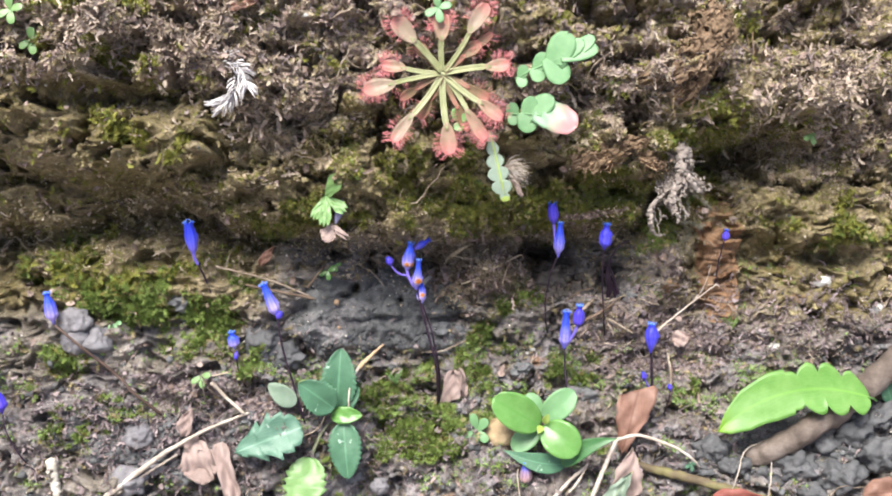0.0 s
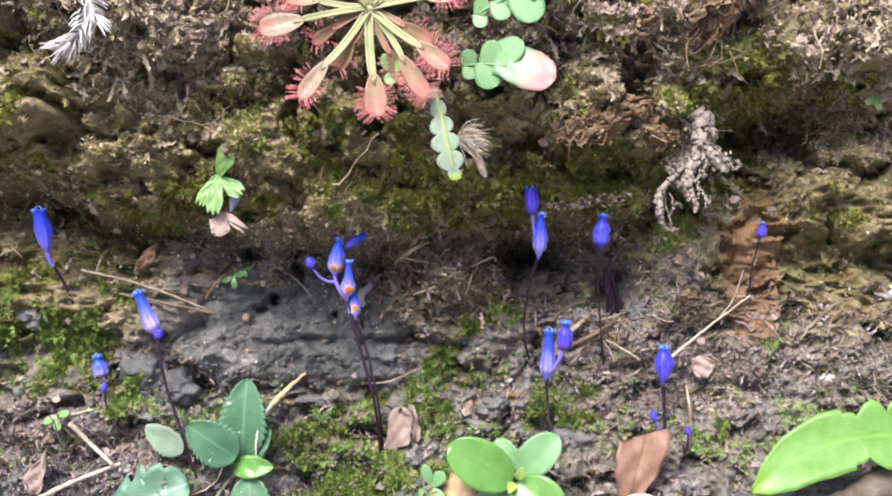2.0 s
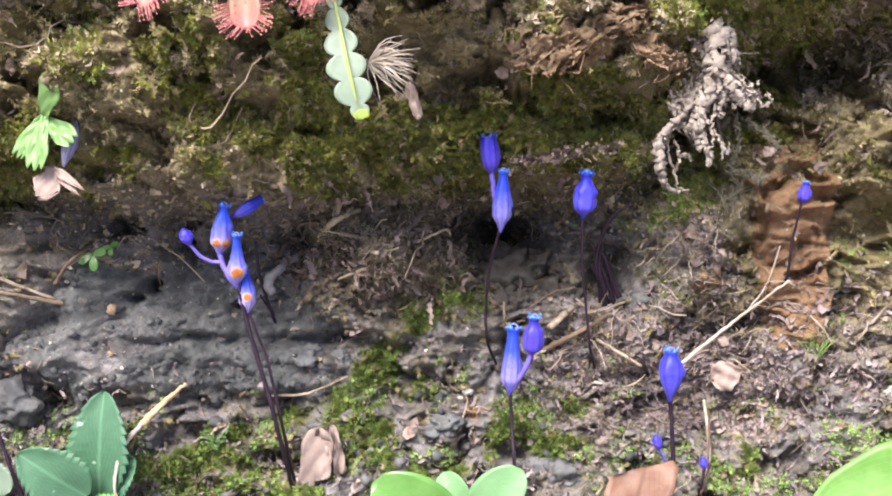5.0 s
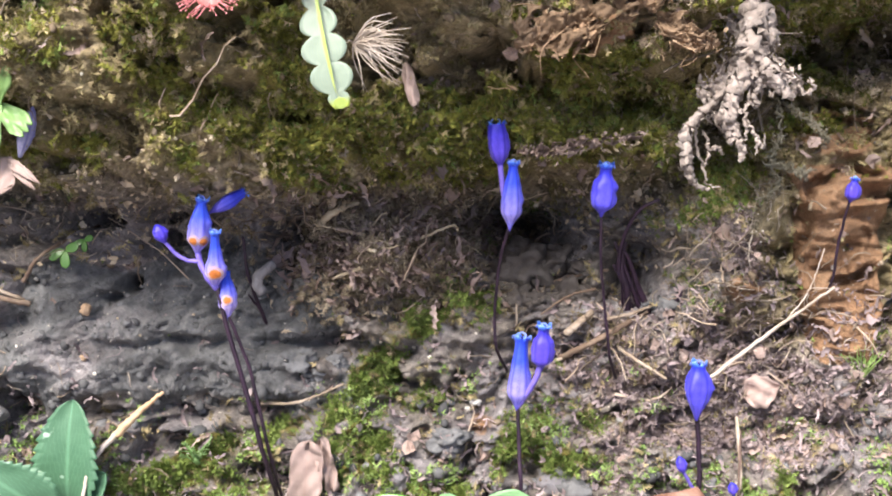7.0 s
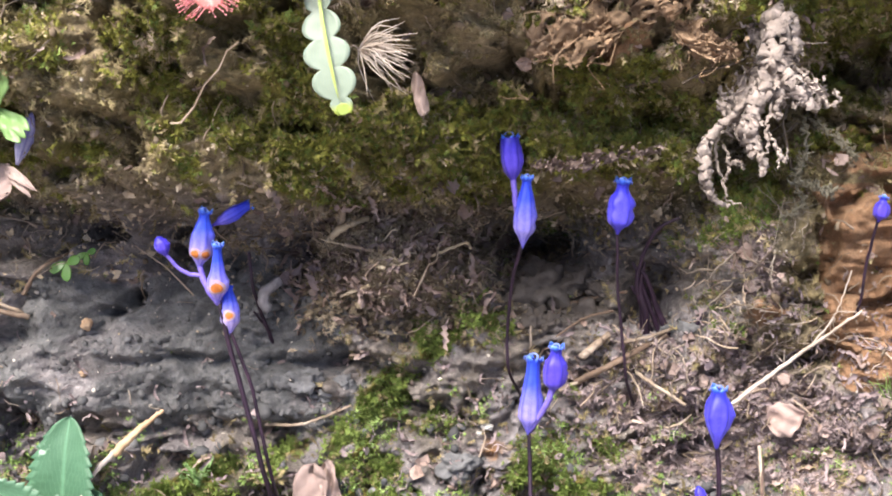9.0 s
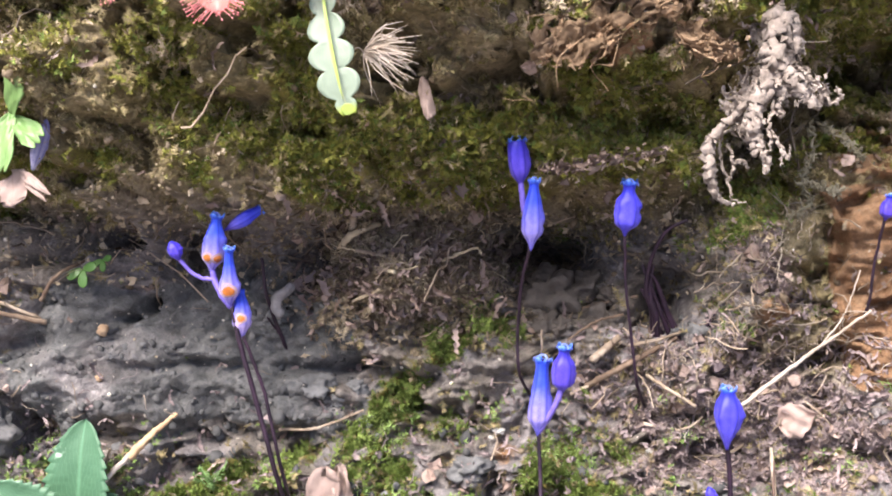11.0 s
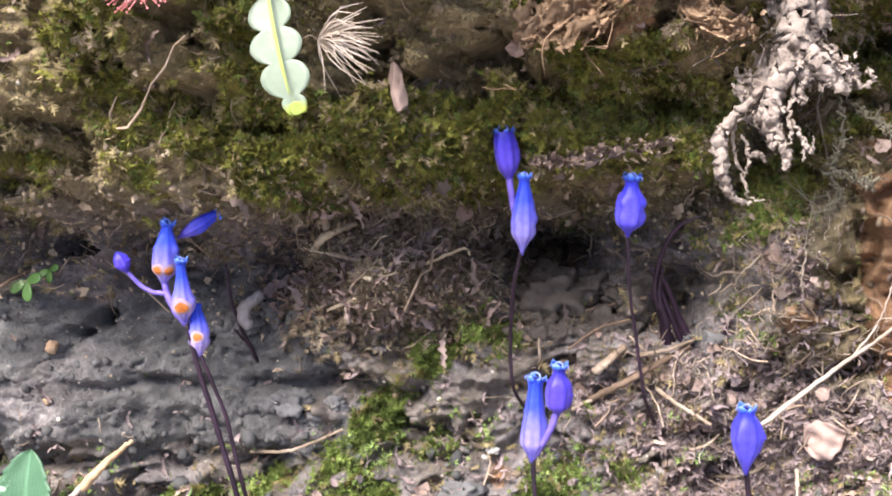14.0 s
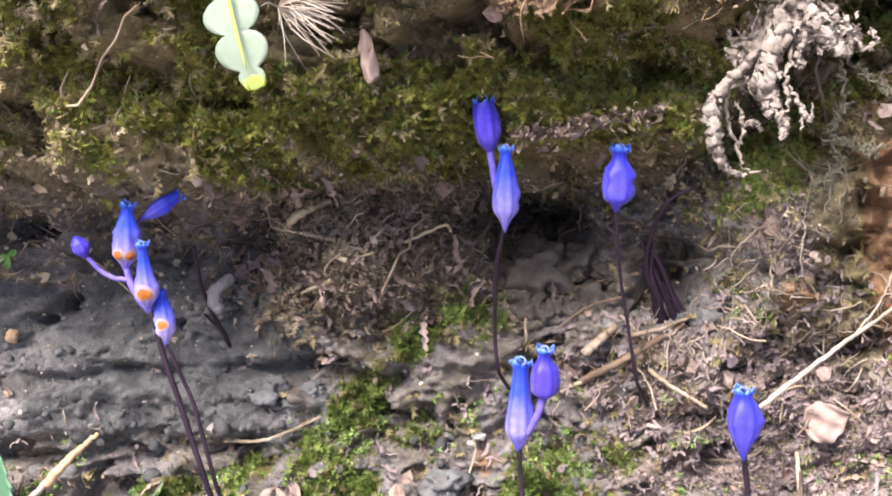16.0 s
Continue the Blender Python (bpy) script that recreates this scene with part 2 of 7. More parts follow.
WARM_FLAKE = matter("warm_dead_moss", ((0.25, (0.12, 0.092, 0.06)), (0.5, (0.25, 0.202, 0.14)), (0.8, (0.38, 0.325, 0.245))), 200, 0.9, 0.0002, 900, "island", 0.35, 0.1)
GRIT = matter("pale_grit", ((0.3, (0.36, 0.32, 0.26)), (0.7, (0.60, 0.56, 0.50))), 300, 0.6, 0, random_by="island", spread=0.35)
STEM = matter("black_stem", ((0.3, (0.010, 0.006, 0.012)), (0.7, (0.035, 0.018, 0.035))), 300, 0.45, 0.0001, 900)
BROWN_STEM = matter("brown_stem", ((0.3, (0.05, 0.03, 0.025)), (0.7, (0.14, 0.09, 0.07))), 300, 0.55, 0.0001, 900)
VIOLET_STEM = matter("violet_stem", ((0.3, (0.10, 0.07, 0.38)), (0.7, (0.20, 0.15, 0.55))), 300, 0.5, 0)
BLUE = petal("blue_petal", ((0.0, (0.07, 0.045, 0.45)), (0.22, (0.20, 0.16, 0.78)), (0.45, (0.10, 0.11, 0.84)), (0.7, (0.030, 0.05, 0.80)), (1.0, (0.012, 0.05, 0.72))))
PALE_BLUE = petal("pale_blue_petal", ((0.0, (0.11, 0.10, 0.70)), (0.25, (0.50, 0.40, 0.78)), (0.5, (0.22, 0.21, 0.84)), (0.75, (0.035, 0.09, 0.82)), (1.0, (0.014, 0.07, 0.74))))
LAVENDER = petal("lavender_blue_petal", ((0.0, (0.09, 0.08, 0.66)), (0.25, (0.34, 0.29, 0.78)), (0.48, (0.18, 0.18, 0.84)), (0.72, (0.035, 0.08, 0.82)), (1.0, (0.014, 0.06, 0.74))))
VIOLET = petal("violet_petal", ((0.0, (0.06, 0.03, 0.40)), (0.4, (0.12, 0.075, 0.74)), (0.8, (0.06, 0.04, 0.68)), (1.0, (0.03, 0.03, 0.5))))
FADED = petal("faded_petal", ((0.0, (0.40, 0.28, 0.40)), (0.35, (0.55, 0.33, 0.32)), (0.65, (0.42, 0.28, 0.42)), (0.8, (0.12, 0.14, 0.6)), (1.0, (0.04, 0.1, 0.7))))
RIM = petal("azure_lobe", ((0.0, (0.02, 0.06, 0.75)), (0.6, (0.06, 0.20, 0.85)), (1.0, (0.28, 0.50, 0.92))))
COBALT = petal("cobalt_petal", ((0.0, (0.05, 0.03, 0.45)), (0.35, (0.13, 0.11, 0.92)), (0.7, (0.07, 0.06, 0.85)), (1.0, (0.02, 0.03, 0.6))))
RIM_PALE = matter("pale_azure_rim", ((0.3, (0.10, 0.18, 0.78)), (0.7, (0.25, 0.36, 0.90))), 400, 0.4, 0)
THROAT = matter("dark_throat", ((0.3, (0.005, 0.008, 0.10)), (0.7, (0.01, 0.015, 0.18))), 300, 0.7, 0)
PEBBLE = matter("orange_brown_pebble", ((0.3, (0.255, 0.165, 0.098)), (0.7, (0.425, 0.308, 0.210))), 500, 0.8, 0.0002)
ORANGE = matter("orange_patch", ((0.35, (0.26, 0.065, 0.012)), (0.65, (0.44, 0.155, 0.035))), 700, 0.6, 0.0001, 1500)
CREAM = matter("cream_ridge", ((0.3, (0.32, 0.215, 0.30)), (0.7, (0.41, 0.295, 0.32))), 500, 0.6, 0)
TAN_FIBRE = matter("tan_root_fibre", ((0.3, (0.26, 0.20, 0.13)), (0.5, (0.44, 0.36, 0.25)), (0.75, (0.58, 0.50, 0.38))), 200, 0.8, 0, random_by="island", spread=0.5)
STRAW = matter("dry_straw", ((0.25, (0.285, 0.220, 0.171)), (0.5, (0.437, 0.370, 0.311)), (0.8, (0.570, 0.520, 0.488))), 250, 0.6, 0.0001, 900)
TWIG = matter("brown_twig", ((0.25, (0.07, 0.045, 0.03)), (0.5, (0.16, 0.11, 0.08)), (0.8, (0.30, 0.24, 0.18))), 180, 0.8, 0.0004, 500)
ROOT = matter("root_bark", ((0.25, (0.06, 0.045, 0.037)), (0.5, (0.135, 0.105, 0.088)), (0.8, (0.27, 0.225, 0.20))), 160, 0.85, 0.0006, 420)
GREY = matter("grey_clay", ((0.25, (0.11, 0.104, 0.112)), (0.5, (0.18, 0.17, 0.18)), (0.8, (0.27, 0.258, 0.27))), 200, 0.75, 0.0005, 700)
STONE = matter("white_stone", ((0.3, (0.32, 0.31, 0.29)), (0.7, (0.56, 0.55, 0.52))), 220, 0.6, 0.0003, 700)
LICHEN = matter("pale_lichen", ((0.25, (0.16, 0.127, 0.108)), (0.5, (0.275, 0.232, 0.206)), (0.8, (0.41, 0.357, 0.33))), 320, 0.9, 0.0005, 1100, "island", 0.2)
WHITE_MOSS = matter("white_moss", ((0.3, (0.40, 0.37, 0.37)), (0.7, (0.66, 0.63, 0.63))), 300, 0.8, 0, random_by="island", spread=0.3)
BROWN_LEAF = leafy("brown_dead_leaf", (0.20, 0.095, 0.065), (0.36, 0.20, 0.145), vein=(0.13, 0.06, 0.04), rough=0.6, glow=0.1)
PINK_LEAF = leafy("pinkish_dead_leaf", (0.33, 0.235, 0.21), (0.50, 0.38, 0.34), vein=(0.30, 0.21, 0.185), rough=0.8, glow=0.1)
RED_LEAF = leafy("red_dead_leaf", (0.24, 0.06, 0.045), (0.38, 0.13, 0.10), rough=0.6, glow=0.1)
SERRATE = leafy("blue_green_leaf", (0.075, 0.19, 0.105), (0.11, 0.255, 0.145), vein=(0.13, 0.29, 0.17), rough=0.5, glow=0.2, spots=(0.45, 0.6, 0.48))
OLD_LEAF = leafy("old_blue_green_leaf", (0.10, 0.22, 0.15), (0.16, 0.30, 0.21), vein=(0.2, 0.35, 0.25), rough=0.5, glow=0.15, spots=(0.42, 0.5, 0.44))
GREY_LEAF = leafy("grey_green_leaf", (0.20, 0.29, 0.20), (0.30, 0.37, 0.28), rough=0.6, glow=0.15)
FRESH = leafy("fresh_green_leaf", (0.15, 0.35, 0.075), (0.22, 0.45, 0.12), vein=(0.12, 0.30, 0.06), rough=0.26, glow=0.3)
PALE_GREEN = leafy("pale_green_leaf", (0.22, 0.40, 0.13), (0.31, 0.50, 0.19), rough=0.4, glow=0.25)
MINT = leafy("mint_green_leaf", (0.19, 0.40, 0.17), (0.28, 0.50, 0.24), rough=0.45, glow=0.25)
MINT_PINK = leafy("mint_leaf_with_pink_tip", (0.24, 0.44, 0.25), (0.34, 0.54, 0.34), edge=(0.62, 0.30, 0.30), edge_at=(0.35, 0.75), rough=0.45, glow=0.25)
FERN_PALE = leafy("whitish_green_fern", (0.29, 0.38, 0.29), (0.37, 0.46, 0.37), edge=(0.42, 0.52, 0.10), edge_at=(0.93, 0.98), vein=(0.36, 0.42, 0.22), rough=0.45, glow=0.25)
FERN_TIP = leafy("yellow_green_fern_tip", (0.42, 0.58, 0.10), (0.55, 0.68, 0.20), rough=0.45, glow=0.3)
BIG_FERN = leafy("bright_green_fern", (0.17, 0.40, 0.07), (0.27, 0.50, 0.13), edge=(0.20, 0.36, 0.02), edge_at=(0.88, 1.0), vein=(0.22, 0.44, 0.08), rough=0.4, glow=0.35)
BIG_FERN_LOBE = leafy("bright_green_fern_lobe", (0.22, 0.42, 0.13), (0.31, 0.51, 0.21), vein=(0.2, 0.4, 0.1), rough=0.4, glow=0.35)
DARK_LEAF = leafy("dark_green_leaf", (0.06, 0.18, 0.055), (0.10, 0.26, 0.085), rough=0.4, glow=0.2)
SUN_BROWN = leafy("old_sundew_leaf", (0.24, 0.15, 0.08), (0.36, 0.25, 0.14), edge=(0.42, 0.15, 0.12), edge_at=(0.5, 1.0), rough=0.5, glow=0.3)
SUN_STALK = leafy("sundew_stalk", (0.36, 0.38, 0.17), (0.52, 0.52, 0.29), rough=0.45, glow=0.3)
SUN_BLADE = leafy("sundew_blade", (0.47, 0.36, 0.25), (0.60, 0.46, 0.36), edge=(0.58, 0.22, 0.20), edge_at=(0.6, 1.0), rough=0.4, glow=0.35)
SUN_RED = leafy("sundew_red_blade", (0.48, 0.31, 0.21), (0.62, 0.44, 0.32), edge=(0.56, 0.20, 0.19), edge_at=(0.5, 0.95), rough=0.4, glow=0.35)
TENTACLE = matter("red_tentacle", ((0.3, (0.52, 0.12, 0.14)), (0.7, (0.72, 0.30, 0.30))), 400, 0.3, 0, spec=0.6)


# ---- the shape of the bank, in centimetres: u to the right, v up the face, d into the bank ----
def lattice(seed):
    return np.random.RandomState(seed).rand(256, 256) * 2 * math.pi


def gnoise(x, y, seed):
    g = lattice(seed)
    xi, yi = np.floor(x).astype(int), np.floor(y).astype(int)
    fx, fy = x - xi, y - yi
    sx, sy = fx**3 * (fx * (fx * 6 - 15) + 10), fy**3 * (fy * (fy * 6 - 15) + 10)

    def corner(i, j):
        a = g[(xi + i) % 256, (yi + j) % 256]
        return np.cos(a) * (fx - i) + np.sin(a) * (fy - j)

    low = corner(0, 0) * (1 - sx) + corner(1, 0) * sx
    high = corner(0, 1) * (1 - sx) + corner(1, 1) * sx
    return (low * (1 - sy) + high * sy) * 1.5


def fbm(x, y, octaves, seed, gain=0.5):
    total, a, f = 0 * x, 1.0, 1.0
    for k in range(octaves):
        total = total + a * gnoise(x * f + 7.3 * k, y * f - 3.1 * k, seed + k)
        a, f = a * gain, f * 2.03
    return total


def cells(x, y, seed):
    """Distance to the nearest of scattered points, one in each unit cell."""
    r = np.random.RandomState(seed)
    px, py = r.rand(256, 256), r.rand(256, 256)
    xi, yi = np.floor(x).astype(int), np.floor(y).astype(int)
    best = 0 * x + 9.0
    for i in (-1, 0, 1):
        for j in (-1, 0, 1):
            a, b = (xi + i) % 256, (yi + j) % 256
            best = np.minimum(best, np.hypot(xi + i + px[a, b] - x, yi + j + py[a, b] - y))
    return best


def hill(u, v, cu, cv, ru, rv):
    return np.exp(-(((u - cu) / ru) ** 2) - ((v - cv) / rv) ** 2)


def step(x, a, b):
    t = np.clip((x - a) / (b - a), 0, 1)
    return t * t * (3 - 2 * t)


def lip(u):
    """How high the lower edge of the overhang runs."""
    along = np.interp(u, (-12, -9, -7.5, -6, -3, -1.2, 0.5, 1.5, 2.6, 3.6, 4.8, 5.5, 6.1, 7.5, 9, 10.5, 13),
                      (0.7, 0.75, 1.2, 0.7, 0.35, 0.1, 0.3, 0.5, 0.6, 0.7, 0.8, 1.2, 2.2, 3.0, 3.3, 2.9, 2.7))
    return along + 0.22 * fbm(u * 0.9, 0 * u + 3.3, 3, 5)


def block(u, v):
    """The upright block of red clay."""
    w = 0.12 * fbm(u * 1.2, v * 1.2, 3, 25)
    left, right = 6.98 - 0.13 * v + w, 8.38 + 0.12 * v + w
    return step(u, left - 0.1, left + 0.1) * step(u, right + 0.06, right - 0.06) * step(v, -2.2, -1.6) * step(v, 0.95, 0.6)


def patchy(u, v):
    """Where the low moss is thick and where it is thin."""
    return 0.35 + 0.65 * step(fbm(u * 1.5, v * 1.8, 4, 133, 0.6), -0.1, 0.35)


def zones(u, v):
    """How much of each surface lies at a place: moss, grey clay, red clay, pale litter (which also brightens the upper
    face).
    """
    n1, n2 = fbm(u * 0.45, v * 0.6, 4, 21), fbm(u * 1.3, v * 1.6, 3, 31)
    clay = step(1.25 * hill(u, v, -2.0, -1.8, 2.8, 1.05) + 0.3 * hill(u, v, -1.0, -0.8, 1.6, 0.5) + 0.4 * hill(u, v, 3.0, -1.1, 0.9, 0.4) + 0.5 * hill(u, v, -9.0, -4.8, 2.0, 1.2)
                + 0.8 * hill(u, v, 10.5, -5.2, 3.2, 1.2) + 0.6 * hill(u, v, -6.5, -5.0, 2.0, 1.2) + 0.35 * n2, 0.38, 0.62)
    red = step(1.6 * block(u, v) + 0.6 * hill(u, v, 9.8, -1.3, 0.7, 0.35) + 0.55 * hill(u, v, 9.8, -0.4, 0.4, 0.3) + 0.55 * hill(u, v, 6.4, -0.9, 0.5, 0.5) + 0.7 * hill(u, v, 6.4, 4.2, 1.6, 1.0)
               + 0.8 * hill(u, v, 7.7, 1.4, 1.0, 0.6) + 0.7 * hill(u, v, 4.2, 2.4, 1.2, 0.4) + 0.55 * hill(u, v, 11.2, 3.0, 0.8, 0.4) + 0.7 * hill(u, v, 2.4, -3.1, 0.45, 0.35) + 0.3 * n1, 0.4, 0.75)
    # the steps in v pale the upper face, standing in for light missing there
    pale = step(0.95 * hill(u, v, 5.6, -2.6, 1.9, 1.0) + 0.35 * hill(u, v, 8.6, -2.9, 3.0, 0.8) + 0.45 * hill(u, v, -6.5, -4.2, 5.0, 1.6)
                + 0.5 * hill(u, v, 11.5, 3.5, 2.2, 2.4) + 0.6 * hill(u, v, 6.2, -0.2, 0.7, 1.0) + 0.6 * hill(u, v, -5.5, 5.4, 4.5, 1.3) + 0.4 * hill(u, v, 3.5, 4.0, 2.5, 1.5) + 0.2 * hill(u, v, 2.0, -5.8, 5.0, 1.3) + 0.4 * hill(u, v, 1.5, -0.8, 1.0, 0.7) + 0.9 * hill(u, v, -7.6, 5.4, 3.2, 0.75) + 0.8 * hill(u, v, -4.2, 4.2, 1.3, 1.5) - 0.6 * hill(u, v, -7.6, 3.2, 1.9, 0.8) + 0.2 * step(v, 1.0, 3.0) + 0.2 * step(v, 3.0, 4.5) + 0.5 * hill(u, v, -7.0, 4.6, 2.2, 0.5) + 0.5 * n2 + 0.10, 0.42, 0.8)
    moss = step(0.75 * hill(u, v, 1.0, 1.1, 4.5, 0.8) + 0.55 * hill(u, v, -6.0, -1.9, 1.6, 1.0) + 0.7 * hill(u, v, -8.6, -0.7, 2.8, 0.9) + 0.5 * hill(u, v, -4.9, -3.1, 0.6, 0.8)
                + 0.7 * hill(u, v, 0.9, -2.6, 0.7, 0.8) + 0.8 * hill(u, v, 0.3, -4.4, 1.8, 1.0) + 0.75 * hill(u, v, 7.0, 2.9, 2.0, 0.8)
                + 0.95 * hill(u, v, 11.2, 0.6, 1.5, 0.75) + 0.3 * hill(u, v, 9.2, -0.9, 1.0, 0.9) + 0.8 * hill(u, v, 6.1, 0.7, 0.5, 0.5) + 0.15 * hill(u, v, 5.5, -0.2, 0.8, 0.7) + 0.9 * hill(u, v, 4.7, 1.7, 1.3, 0.4) + 0.7 * hill(u, v, 5.9, 2.9, 0.9, 0.3) + 0.6 * hill(u, v, 1.2, -1.7, 0.5, 0.6) + 0.5 * hill(u, v, -0.8, -3.2, 0.8, 0.4) + 0.4 * hill(u, v, 3.4, -3.2, 1.2, 0.5) + 0.7 * hill(u, v, -9.0, -4.6, 1.8, 1.2) + 0.25 * hill(u, v, -7.5, -1.2, 3.0, 0.9) + 0.45 * hill(u, v, -2.0, -4.0, 1.2, 1.2) + 0.6 * hill(u, v, 2.0, -1.2, 0.8, 0.6)
                + 0.5 * hill(u, v, -9.0, 5.6, 1.6, 0.9) + 0.3 * hill(u, v, -7.5, 2.7, 2.0, 0.5) + 0.14 * step(v, 0.2, 1.2) + 0.5 * n1 + 0.35 * n2 - 0.05, 0.3, 0.7)
    cushions = (hill(u, v, -10.0, -2.84, 0.7, 0.55) + hill(u, v, -8.5, -1.26, 0.9, 0.7) + hill(u, v, -5.17, -2.95, 0.4, 0.6) + hill(u, v, -6.3, -1.75, 1.0, 0.5) + hill(u, v, -9.6, -4.7, 0.9, 0.7)
                + hill(u, v, -1.1, -4.8, 0.9, 0.6) + hill(u, v, -2.0, -3.8, 0.5, 0.4) + hill(u, v, 0.9, -2.4, 0.5, 0.6) + hill(u, v, -0.5, -5.4, 0.9, 0.5) + hill(u, v, -10.6, -0.4, 0.8, 0.4) + 0.7 * hill(u, v, 1.4, -4.2, 1.3, 0.6) + 0.7 * hill(u, v, -3.2, -5.8, 1.0, 0.6) + 0.8 * hill(u, v, 3.6, -3.6, 0.6, 0.4) + 0.8 * hill(u, v, 7.0, -4.0, 0.8, 0.4))
    cushions = step(cushions + 0.5 * n2, 0.35, 0.75)
    moss = moss * (1 - 0.9 * block(u, v)) * (1 - 0.75 * step(v, 0.6, 0.1) * (1 - patchy(u, v)))
    moss = np.maximum(moss, cushions)
    return moss * (1 - 0.85 * clay), clay, red * (1 - clay), pale * (1 - 0.7 * clay) * (1 - 0.7 * step(np.maximum(np.abs(u) - 14, np.abs(v) - 9), 0, 6))


def base_depth(u, v):
    """The large shape of the bank without its crumbs."""
    low = np.interp(u, (-12, -9, -6.2, -4.3, -3, -1.7, 0, 2, 3.5, 5, 7, 9, 12),
                    (-3.3, -3.3, -2.7, -2.6, -1.6, -0.8, -0.25, 0.45, 0.75, 0.9, 0.6, 0.6, 0.4))
    edge = v - lip(u)
    jut = np.interp(u, (-12, -6, -4, -2, 0, 2, 5, 6.7, 8, 9.5, 12), (1.75, 1.6, 1.3, 1.65, 2.05, 1.85, 1.8, 1.9, 1.5, 1.1, 0.5))
    slope = np.interp(u, (-12, -6, -4, 6, 8.5, 14), (0.36, 0.38, 0.55, 0.55, 0.2, 0.2))
    above = np.maximum(edge, 0)
    rise = np.minimum(above, 2.4) + 0.62 * np.maximum(above - 2.4, 0)
    d = low - jut * (1 - np.exp(-above / 0.2)) - slope * rise
    deep = 0.6 + 0.45 * fbm(u * 0.7, 0 * u + 9.1, 2, 15)
    deep = deep * (1 + 1.2 * step(u, -3.0, -6.0)) * (1 - 0.75 * np.exp(-(((u - 1.0) / 1.1) ** 2)))
    d = d + deep * np.exp(-(((edge + 0.38) / 0.36) ** 2)) * step(edge, 0.16, -0.12) + 0.25 * np.exp(-(((edge + 1.0) / 0.7) ** 2))
    # below, the bank runs out towards the foot of the slope
    d = d - np.interp(u, (-8, -2, 2, 12), (0.0, 0.2, 0.55, 0.4)) * np.maximum(-3.0 - v, 0)
    # hollows under the ledge, the shelf of grey clay, the hummock beside the red block
    d = d + 1.5 * hill(u, v, 2.9, -0.25, 0.95, 0.5) + 3.4 * hill(u, v, 2.5, -0.03, 0.8, 0.36) + 1.3 * hill(u, v, 4.65, -0.75, 0.4, 0.5) + 0.5 * hill(u, v, -0.45, -0.45, 0.4, 0.4)
    d = d + 0.7 * hill(u, v, 3.2, -0.92, 1.0, 0.38) + 1.7 * hill(u, v, 4.6, 1.65, 1.4, 0.42) - 0.35 * hill(u, v, 9.1, 1.25, 0.95, 0.6) - 0.9 * hill(u, v, 9.2, 4.1, 2.6, 0.6) + 2.6 * hill(u, v, -8.6, 1.35, 2.3, 0.6) + 0.7 * hill(u, v, -6.2, 0.9, 1.2, 0.4) + 0.6 * hill(u, v, -4.6, 2.3, 0.9, 0.35)
    d = d + 0.5 * hill(u, v, -2.6, -2.85, 1.7, 0.22) + 0.5 * hill(u, v, -4.0, -1.6, 0.35, 0.5) + 1.5 * hill(u, v, -2.62, -1.0, 0.10, 0.10) + 0.9 * hill(u, v, -3.18, -0.05, 0.13, 0.12) + 1.0 * hill(u, v, -2.25, 0.0, 0.18, 0.14) + 0.9 * hill(u, v, -2.3, -0.32, 0.14, 0.12) + 0.6 * hill(u, v, -2.87, -1.2, 0.15, 0.08) + 0.8 * hill(u, v, -1.4, -1.35, 0.08, 0.07) + 0.5 * hill(u, v, 0.2, -1.9, 0.5, 0.18)
    d = d - 0.7 * hill(u, v, 9.0, -2.9, 1.8, 0.9) - 0.5 * hill(u, v, 11.5, -2.0, 1.5, 0.9)
    d = d + 1.5 * hill(u, v, -8.2, 3.75, 2.2, 0.36) - 0.3 * hill(u, v, -7.8, 4.5, 2.4, 0.4) + 0.6 * hill(u, v, -10.6, 2.0, 1.3, 0.5) + 0.6 * hill(u, v, -3.4, 2.6, 1.6, 0.4) + 0.5 * hill(u, v, 4.4, 3.7, 1.0, 0.35) + 0.6 * hill(u, v, 2.8, 1.2, 0.3, 0.4)
    d = d - 0.4 * block(u, v) + 0.45 * hill(u, v, 9.1, -0.4, 0.65, 0.8) + 1.9 * hill(u, v, 8.1, 2.65, 1.1, 0.5) + 0.8 * hill(u, v, 9.3, 3.2, 0.7, 0.35)
    d = d - 0.9 * hill(u, v, 11.0, 0.6, 1.2, 0.7) + 1.2 * hill(u, v, 10.4, -0.15, 1.7, 0.28) + 0.7 * hill(u, v, 9.3, 0.25, 0.5, 0.25) + 0.5 * hill(u, v, 6.95, -2.2, 0.3, 0.25)
    d = d - 0.85 * hill(u, v, 0.95, -0.40, 0.95, 0.55) - 0.5 * hill(u, v, 5.1, 0.2, 0.6, 0.5)
    d = d - 1.1 * hill(u, v, 6.25, -0.1, 0.65, 0.95) - 0.5 * hill(u, v, 5.6, -1.6, 0.8, 0.5)
    d = d + 0.5 * hill(u, v, -0.4, -3.0, 0.4, 0.3) + 0.5 * hill(u, v, -4.1, -2.75, 0.4, 0.4)
    d = d + 0.34 * np.maximum(v - 4.5, 0)
    # room for the rosette and the fronds beside it
    d = d + 0.75 * hill(u, v, -0.1, 4.7, 2.3, 1.5) + 0.5 * hill(u, v, 1.2, 2.6, 0.7, 0.8) + 0.4 * hill(u, v, 2.4, 4.2, 1.1, 0.9)
    return d


def outside(u, v):
    """How far a place lies outside the near part of the bank."""
    return np.hypot(np.maximum(np.abs(u) - 14, 0), np.maximum(np.abs(v) - 9, 0))


